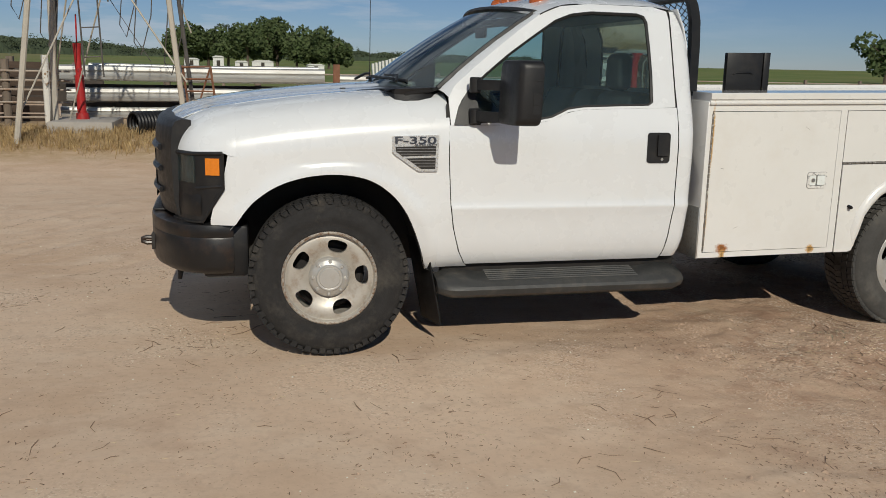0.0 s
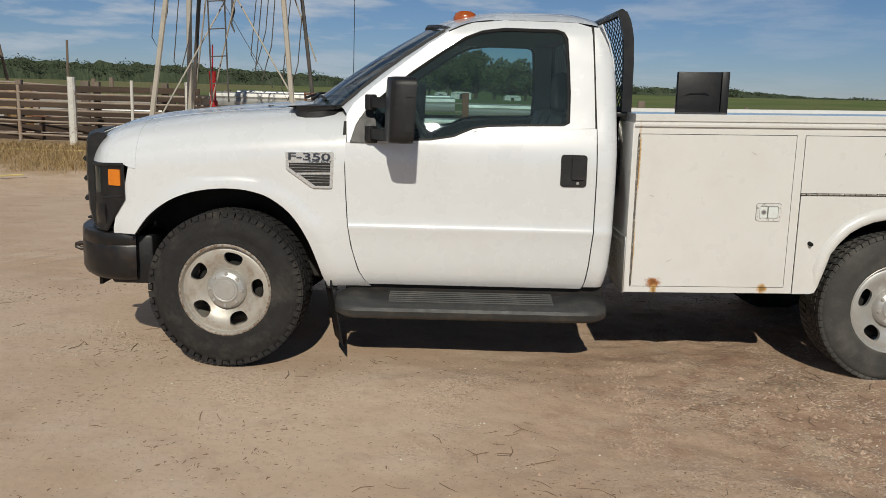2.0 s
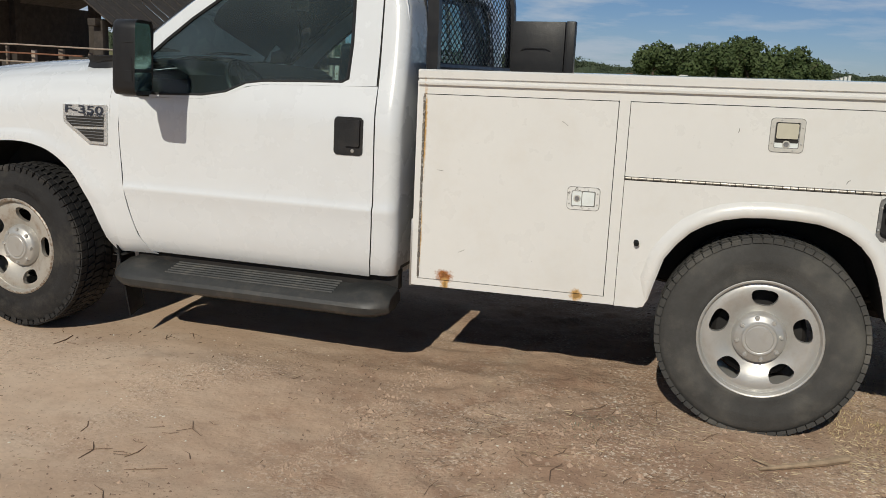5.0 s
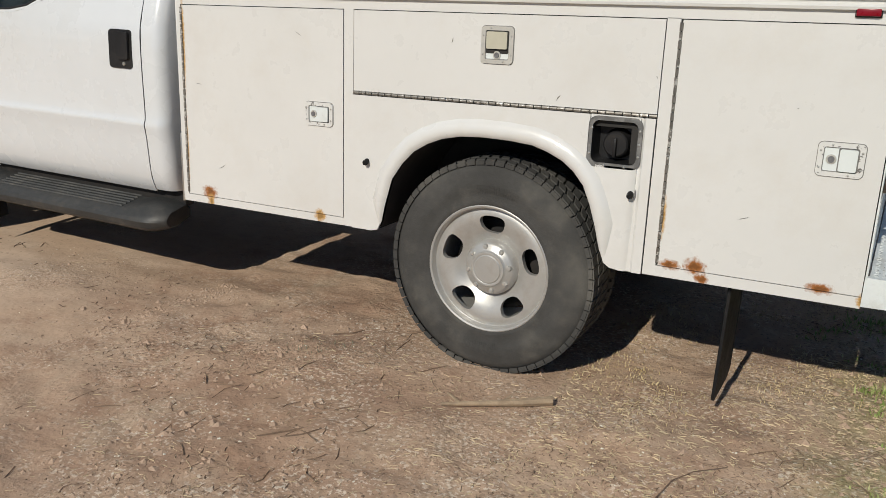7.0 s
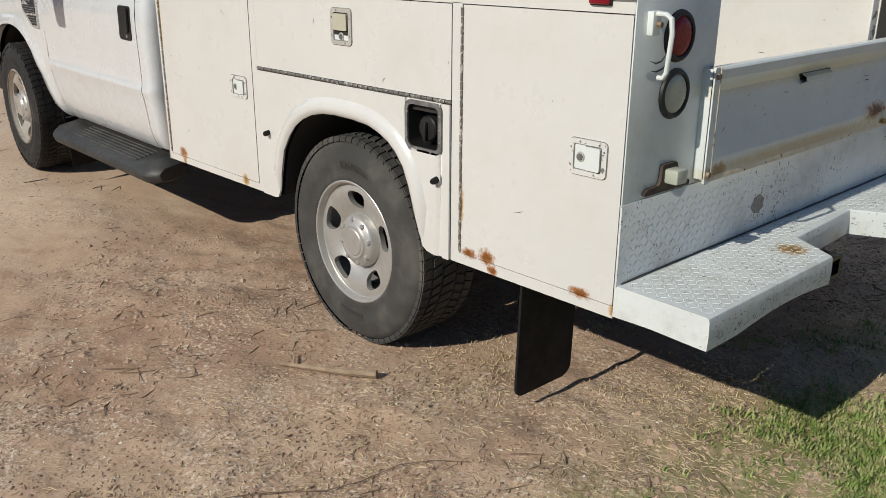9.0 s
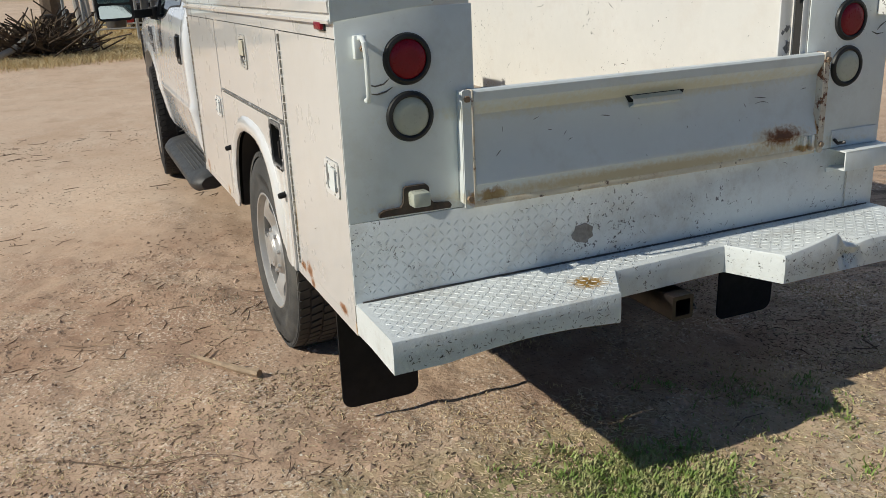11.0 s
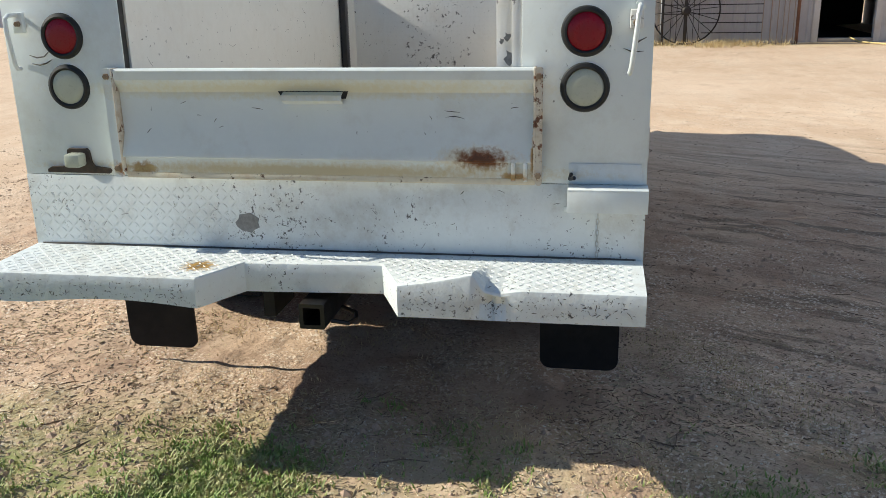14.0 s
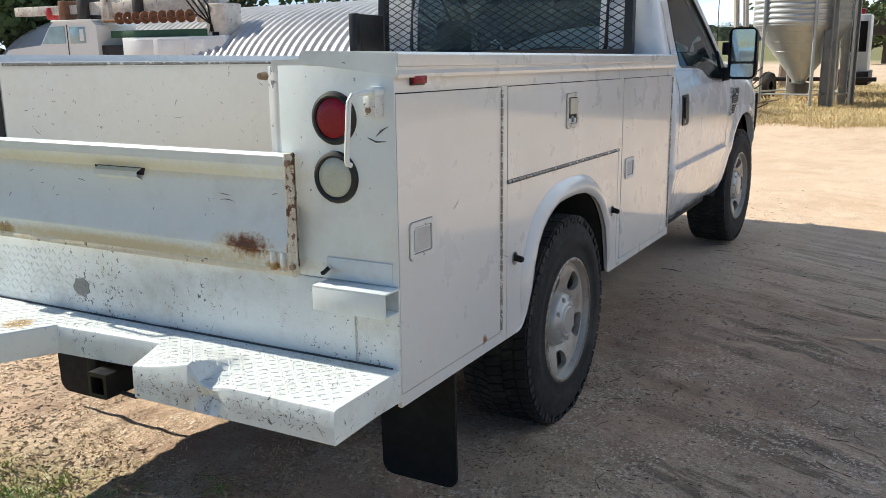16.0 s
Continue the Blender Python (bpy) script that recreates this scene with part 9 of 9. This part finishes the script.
for x in (-32.9, -30.7):
    for y in (0.5, 2.4):
        part("post", B((x, y, 0), (x + 0.1, y + 0.1, 1.8)), M_DARKWOOD, pv)
tree(-60, 0.3, 6.0, 5.0, 71, "round green tree far beyond the yard", 0.45, 1800)
tree(-66, 2.0, 5.5, 4.0, 72, "green tree beyond the bin", 0.45, 1500)
tree(-22, -0.65, 8.8, 4.4, 73, "tall thin-leaved tree behind the bin", 0.16, 2600)
tree(-52, -33, 9, 6, 74, "dark green tree behind the quonset hut", 0.5, 2200)
tree(-40, -46, 8, 6, 75, "dark green tree behind the crane truck", 0.5, 2200)
tree(-46, -20, 8.5, 5, 76, "dark green tree behind the quonset hut", 0.5, 2000)
tree(-30, -43, 11, 6.5, 77, "tall dark green tree behind the crane truck", 0.45, 3600)
tree(-23.5, -50, 11, 6.5, 78, "tall dark green tree behind the crane truck", 0.45, 3600)
tree(-37, -37, 10, 6, 79, "tall dark green tree behind the crane truck", 0.45, 3000)
for x, y, seed in ((-26, -42.5, 81), (-32, -38, 82), (-23, -46, 83), (-29, -40.5, 84)):
    tree(x, y, 7.2, 5.0, seed, "low bushy dark green tree behind the crane truck", 0.42, 4200, "bushy trees behind the crane truck")

# dry grass strips
blades("dry_grass", 4200, (-14.5, -1.6, -8.9, 5.2), (0.03, 0.14), M_DRYGRASS, "tall dry yellow grass between bin and barn", 51, lambda x, y: ease(9.0, 10.0, -x + 0.7 * patch(x, y, 0.7, 6)) * (1 - ease(2.2, 3.2, y) * ease(9.6, 10.2, -x)), 9, 0.09, 0.004, 2.2)
blades("far_dry_grass", 2600, (-24, -1.5, -14, 3.5), (0.05, 0.22), M_DRYGRASS, "tall dry grass behind the bin", 52, lambda x, y: 0.25 + 0.75 * ease(-0.1, 0.3, patch(x, y, 0.6, 8)), 6, 0.14, 0.008, 2.0)
# leaning gate posts and a dark brush pile
for y in (-0.10, 0.08):
    solo("gate_post", TUBE([(-11.3, y - 0.05, WZ), (-11.5, y - 0.22, 2.6)], 0.055, 8), M_POLE, "pale leaning post beside a brush pile", "post", "pair of leaning posts")
verts, faces = [], []
rngb = random.Random(77)
for k in range(420):
    c = Vector((-11.2 + rngb.gauss(0, 0.4), -0.95 + rngb.gauss(0, 0.42), WZ))
    a = rngb.uniform(0, math.tau)
    L = rngb.uniform(0.3, 1.0)
    d = Vector((math.cos(a), math.sin(a), rngb.uniform(0.15, 1.0))).normalized() * L
    c.z += abs(rngb.gauss(0, 0.2))
    u = d.cross(Vector((0.3, 0.5, 1))).normalized() * 0.014
    v = d.cross(u).normalized() * 0.014
    b = len(verts)
    for q in (c, c + d):
        verts.extend((q + u, q - u * 0.5 + v, q - u * 0.5 - v))
    faces += [(b + i, b + (i + 1) % 3, b + 3 + (i + 1) % 3, b + 3 + i) for i in range(3)]
me = bpy.data.meshes.new("brush_pile")
me.from_pydata([tuple(v) for v in verts], [], faces)
me.materials.append(M_TWIG)
tagged(new("brush_pile", me), "dark pile of brush and sticks", "brush pile", kind="stuff")
solo("log", TUBE([(-9.9, -1.9, WZ + 0.06), (-10.6, -1.4, WZ + 0.22), (-11.2, -1.0, WZ + 0.42)], [0.05, 0.06, 0.08], 8), M_POLE, "pale bare log sticking out of the brush", "log")


def car_wheel(parent, x, y, r=0.37, w_=0.25):
    t = part("tyre", lathe(bmesh.new(), [(0.20, -w_ / 2), (r - 0.03, -w_ / 2), (r, -w_ / 2 + 0.03), (r, w_ / 2 - 0.03), (r - 0.03, w_ / 2), (0.20, w_ / 2)], (x, y, WZ + r), (0, 1, 0), 28), M_TYRE, parent)
    part("rim", lathe(bmesh.new(), [(0.0, -0.06), (0.08, -0.07), (0.17, -0.04), (0.205, -w_ / 2 + 0.01), (0.205, w_ / 2 - 0.01), (0.17, 0.04), (0, 0.07)], (x, y, WZ + r), (0, 1, 0), 20), M_RIM, t)


# dark pickup with its tailgate down
pk = thing("dark_pickup", (-13, -3.4, WZ), "dusty dark pickup truck with its tailgate lowered", "pickup truck")
PX, PY0, PY1 = -10.95, -4.35, -2.55
for y0, y1 in ((PY0, PY0 + 0.07), (PY1 - 0.07, PY1)):
    bm = bmesh.new()
    pts = [(PX, 0.62), (PX - 0.35, 0.60)] + [(PX - 0.80 + 0.45 * math.cos(a), 0.48 + 0.45 * math.sin(a)) for a in np.linspace(0.3, math.pi - 0.3, 9)] + [(PX - 1.3, 0.55), (PX - 2.1, 0.55), (PX - 2.1, 1.30), (PX, 1.32)]
    prism(bm, pts, lambda u, v, q: Vector((u, y0 + q, v)), y1 - y0)
    part("bed_side", bevel_all(bm, 0.012), M_CARBLACK, pk)
part("bed_floor", B((PX - 2.1, PY0 + 0.07, 0.80), (PX, PY1 - 0.07, 0.84)), M_CARBLACK, pk)
part("bed_front", B((PX - 2.1, PY0 + 0.07, 0.84), (PX - 2.05, PY1 - 0.07, 1.30)), M_CARBLACK, pk)
part("tailgate", bevel_all(B((PX + 0.02, PY0 + 0.1, 0.80), (PX + 0.50, PY1 - 0.1, 0.86)), 0.015), M_CARBLACK, pk)
part("rear_bumper", bevel_all(B((PX + 0.0, PY0 + 0.02, 0.50), (PX + 0.20, PY1 - 0.02, 0.66)), 0.03), M_CHROME, pk, "scuffed chrome rear bumper")
bm = bmesh.new()
sec_ = [(0.0, 0.55), (-0.02, 1.30), (-0.22, 1.86), (-1.30, 1.90), (-1.85, 1.36), (-2.0, 0.55)]
rows = [[Vector((PX - 2.12 + u, y, z)) for u, z in sec_] for y in (PY0, PY0 + 0.03, PY1 - 0.03, PY1)]
vs = loft(bm, rows)
bm.faces.new(vs[0]); bm.faces.new(vs[-1][::-1])
part("cab", bm, M_CARBLACK, pk)
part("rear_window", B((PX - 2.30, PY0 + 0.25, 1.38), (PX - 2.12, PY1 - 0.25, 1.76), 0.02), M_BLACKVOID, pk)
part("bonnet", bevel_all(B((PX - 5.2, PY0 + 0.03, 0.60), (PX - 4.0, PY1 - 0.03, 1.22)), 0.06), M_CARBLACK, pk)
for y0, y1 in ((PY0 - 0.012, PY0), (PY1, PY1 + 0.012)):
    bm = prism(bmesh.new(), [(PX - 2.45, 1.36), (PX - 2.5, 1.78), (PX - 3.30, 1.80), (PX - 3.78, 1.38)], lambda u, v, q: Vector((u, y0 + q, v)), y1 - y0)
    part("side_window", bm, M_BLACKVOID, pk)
for x in (PX - 0.80, PX - 4.5):
    for y in (PY0 + 0.16, PY1 - 0.16):
        car_wheel(pk, x, y, 0.38, 0.26)
part("axle", TUBE([(PX - 0.8, PY0 + 0.2, 0.48), (PX - 0.8, PY1 - 0.2, 0.48)], 0.06, 8), M_CHASSIS, pk)
part("frame_rail", B((PX - 4.8, PY0 + 0.5, 0.45), (PX, PY0 + 0.6, 0.58)), M_CHASSIS, pk)
part("frame_rail", B((PX - 4.8, PY1 - 0.6, 0.45), (PX, PY1 - 0.5, 0.58)), M_CHASSIS, pk)
for y in (PY0 + 0.005, PY1 - 0.075):
    part("tail_lamp", B((PX - 0.02, y, 0.95), (PX + 0.012, y + 0.07, 1.25), 0.008), M_RED, pk)
solo("yellow_tub", lathe(bmesh.new(), [(0, 0.86), (0.08, 0.86), (0.085, 1.04), (0, 1.05)], (PX + 0.28, -3.42, 0), (0, 0, 1), 16), mat("yellow tub", (0.75, 0.6, 0.05), 0.5), "small yellow tub on the lowered tailgate", "tub")
bm = bmesh.new()
box(bm, (PX + 0.1, -3.85, 0.86), (PX + 0.42, -3.5, 0.93), 0.015)
solo("folded_cloth", bm, mat("red and white cloth", (0.6, 0.35, 0.33), 0.8, var=0.3, vscale=20), "folded reddish cloth on the lowered tailgate", "cloth")

# old dark trailer farther off
tl = thing("farm_trailer", (-19, -9.5, WZ), "dark grey trailer parked in the shade", "trailer")
part("box", bevel_all(B((-22.0, -11.2, 0.75), (-19.2, -9.4, 1.7)), 0.03), M_COLUMN, tl)
for x in (-19.8, -21.0):
    for y in (-11.0, -9.6):
        car_wheel(tl, x, y, 0.36, 0.22)
part("drawbar", B((-19.2, -10.35, 0.55), (-18.0, -10.25, 0.65)), M_IRON, tl)

# quonset hut: corrugated half barrel
HUT_A, HUT_B, RIB = 5.5, 3.35, 0.42  # half width, height, rib pitch
hut_way, hut_out = Vector((-0.174, -0.985, 0)), Vector((-0.985, 0.174, 0))
hut_end = Vector((6.73, 3.15, 0)) + hut_out * 27.0 + hut_way * 19.0
hut = thing("quonset_hut", tuple(hut_end), "weathered corrugated steel quonset hut", "quonset hut")
bm = bmesh.new()
rows = []
nrib = 66
for k in range(nrib * 6 + 1):
    u = 0.045 * math.sin(k * math.pi / 3)
    c = hut_end + hut_way * (k / 6 * RIB)
    rows.append([c + hut_out * ((HUT_A + u) * math.cos(a)) + Vector((0, 0, (HUT_B + u) * math.sin(a))) for a in np.linspace(0, math.pi, 33)])
loft(bm, rows)
part("shell", bm, M_QUON, hut, smooth=60)
for d in (0.15, nrib * RIB - 0.15):
    bm = bmesh.new()
    bm.faces.new([bm.verts.new(hut_end + hut_way * d + hut_out * (HUT_A * 0.98 * math.cos(a)) + Vector((0, 0, HUT_B * 0.97 * math.sin(a)))) for a in np.linspace(0, math.pi, 33)])
    part("end_wall", thick(bm, 0.05), M_SIDING, hut)

# old tank lying before the hut, and a pale sheet-metal box by its wall
tank = thing("old_tank", (-15.6, -11.2, WZ), "old pinkish white steel tank lying on the ground", "tank")
M_TANK = mat("chalky pink tank paint", (0.58, 0.47, 0.42), 0.6, var=0.2, vscale=2.5, dirt=((0.30, 0.18, 0.13), 0.6, 2))
part("tank_shell", lathe(bmesh.new(), [(0, -1.25), (0.35, -1.22), (0.58, -1.12), (0.64, -1.0), (0.64, 1.0), (0.58, 1.12), (0.35, 1.22), (0, 1.25)], (-15.6, -11.2, WZ + 0.66), (0.28, 0.96, 0), 28), M_TANK, tank)
for k in (-0.55, 0.6):
    part("band", lathe(bmesh.new(), [(0.642, -0.03), (0.652, -0.03), (0.652, 0.03), (0.642, 0.03)], Vector((-15.6, -11.2, WZ + 0.66)) + Vector((0.28, 0.96, 0)) * k, (0.28, 0.96, 0), 28), M_IRON, tank)
part("saddle", B((-16.0, -10.5, WZ - 0.02), (-14.9, -10.2, WZ + 0.2), 0.02), M_IRON, tank)
bm = prism(bmesh.new(), [(-0.62, 0.0), (0.62, 0.0), (0.62, 1.12), (0.25, 1.30), (-0.30, 1.33), (-0.62, 1.15)], lambda u, v, q: Vector((-16.3 + 0.58 * u - 0.4 * q, -13.6 - 0.81 * u - 0.28 * q, v)), 1.2)
solo("metal_box", bevel_all(bm, 0.02), M_CARWHITE, "pale sheet-metal box with a sloped top", "box")

# white crane truck before the hut
ct = thing("crane_truck", (-20, -28, 0), "white digger truck with a lattice boom and auger", "crane truck")
cy = -27.6
bm = bmesh.new()
pts = [(cy - 7.2, 0.7), (cy - 7.2, 1.35), (cy - 6.9, 1.62), (cy - 4.6, 1.80), (cy - 3.9, 2.62), (cy - 3.6, 2.80), (cy - 1.2, 2.80), (cy - 0.9, 2.6), (cy - 0.9, 0.7)]
prism(bm, pts, lambda u, v, q: Vector((-20.2 - q, u, v)), 2.2)
part("cab", bevel_all(bm, 0.06), M_CARWHITE, ct)
bm = prism(bmesh.new(), [(cy - 4.45, 1.85), (cy - 3.85, 2.58), (cy - 2.9, 2.60), (cy - 2.9, 1.85)], lambda u, v, q: Vector((-20.19, u, v)) + Vector((q, 0, 0)), 0.02)
part("windscreen_side", bm, M_SKYGLASS, ct)
part("side_window", B((-20.2, cy - 2.6, 1.85), (-20.17, cy - 1.6, 2.55), 0.01), M_SKYGLASS, ct)
part("side_sticker", B((-20.168, cy - 1.95, 1.95), (-20.164, cy - 1.7, 2.45)), M_CARWHITE, ct, "pale sheet behind the window")
part("door_line", B((-20.2, cy - 2.78, 1.0), (-20.18, cy - 2.74, 2.66)), M_IRON, ct)
part("roof_rim", B((-22.3, cy - 3.75, 2.78), (-20.15, cy - 1.1, 2.86), 0.03), M_CARWHITE, ct)
part("cab_gap", B((-22.0, cy - 0.9, 0.9), (-20.4, cy + 0.6, 1.75), 0.02), M_IRON, ct)
part("body", bevel_all(B((-22.2, cy + 0.6, 0.7), (-20.2, cy + 6.3, 2.05)), 0.04), M_CARWHITE, ct)
for k in range(3):
    part("locker_door", B((-20.21, cy + 0.9 + 1.75 * k, 1.0), (-20.17, cy + 2.4 + 1.75 * k, 1.95), 0.02), M_CARWHITE, ct)
part("deck", B((-22.0, cy - 0.5, 2.05), (-20.6, cy + 5.2, 2.35), 0.02), M_GREENP, ct)
part("turret", bevel_all(B((-21.4, cy + 5.2, 1.2), (-20.4, cy + 6.2, 3.3)), 0.06), M_DIRTYWHITE, ct)
part("turret_slot", B((-20.41, cy + 5.5, 1.5), (-20.37, cy + 5.85, 2.2), 0.02), M_BLACKVOID, ct)
bm = bmesh.new()
box(bm, (-21.3, cy - 2.0, 3.05), (-20.7, cy + 5.7, 3.6), 0.04)
box(bm, (-21.2, cy - 7.0, 3.12), (-20.8, cy - 2.0, 3.52), 0.03)
part("boom", bm, M_DIRTYWHITE, ct, "chipped white telescopic boom")
for k, (y0, y1, z0, z1, m_) in enumerate(((4.6, 5.4, 2.6, 3.9, M_DIRTYWHITE), (1.0, 1.5, 2.75, 3.75, M_IRON), (-0.9, -0.4, 2.7, 3.8, M_DIRTYWHITE), (-2.4, -1.8, 2.85, 3.8, M_IRON), (-3.6, -3.2, 2.85, 3.7, M_RUSTY))):
    part("boom_clamp", bevel_all(B((-21.4, cy + y0, z0), (-20.5, cy + y1, z1)), 0.05), m_, ct)
for k in range(4):
    part("hydraulic_hose", TUBE([(-20.5, cy + 5.0 - 0.3 * k, 3.5), (-20.35, cy + 5.4 - 0.2 * k, 3.2 - 0.1 * k), (-20.35, cy + 5.5, 2.5), (-20.5, cy + 5.2 + 0.15 * k, 1.9)], 0.035, 6), M_BLACKVOID, ct)
part("outrigger", bevel_all(B((-20.6, cy + 6.4, 1.2), (-20.4, cy + 9.0, 1.5)), 0.03), M_RUSTY, ct)
part("outrigger_leg", B((-20.6, cy + 8.8, 0.1), (-20.4, cy + 9.0, 1.2), 0.02), M_RUSTY, ct)
bm = TUBE([(-20.3, cy + 4.8, 2.85), (-20.3, cy - 0.5, 2.75)], 0.06, 8)
for k in range(9):
    lathe(bm, [(0.06, 0.0), (0.26, 0.05), (0.26, 0.09), (0.06, 0.06)], (-20.3, cy + 4.4 - 0.5 * k, 2.84), (0.15, 1, 0.1), 14)
part("auger", bm, M_RUSTY, ct, "rusty brown auger")
for y in (cy - 5.6, cy + 2.2, cy + 3.4):
    for x in (-20.4, -22.0):
        part("wheel", lathe(bmesh.new(), [(0, -0.14), (0.46, -0.15), (0.5, 0.0), (0.46, 0.15), (0, 0.14)], (x, y, 0.5), (1, 0, 0), 20), M_TYRE, ct)
bm = lathe(bmesh.new(), [(0, -0.3), (0.25, -0.25), (0.32, 0), (0.25, 0.25), (0, 0.3)], (-21.0, cy - 4.6, 3.2), (0, 0, 1), 12)
part("red_beacon", bm, M_REDPAINT, ct)
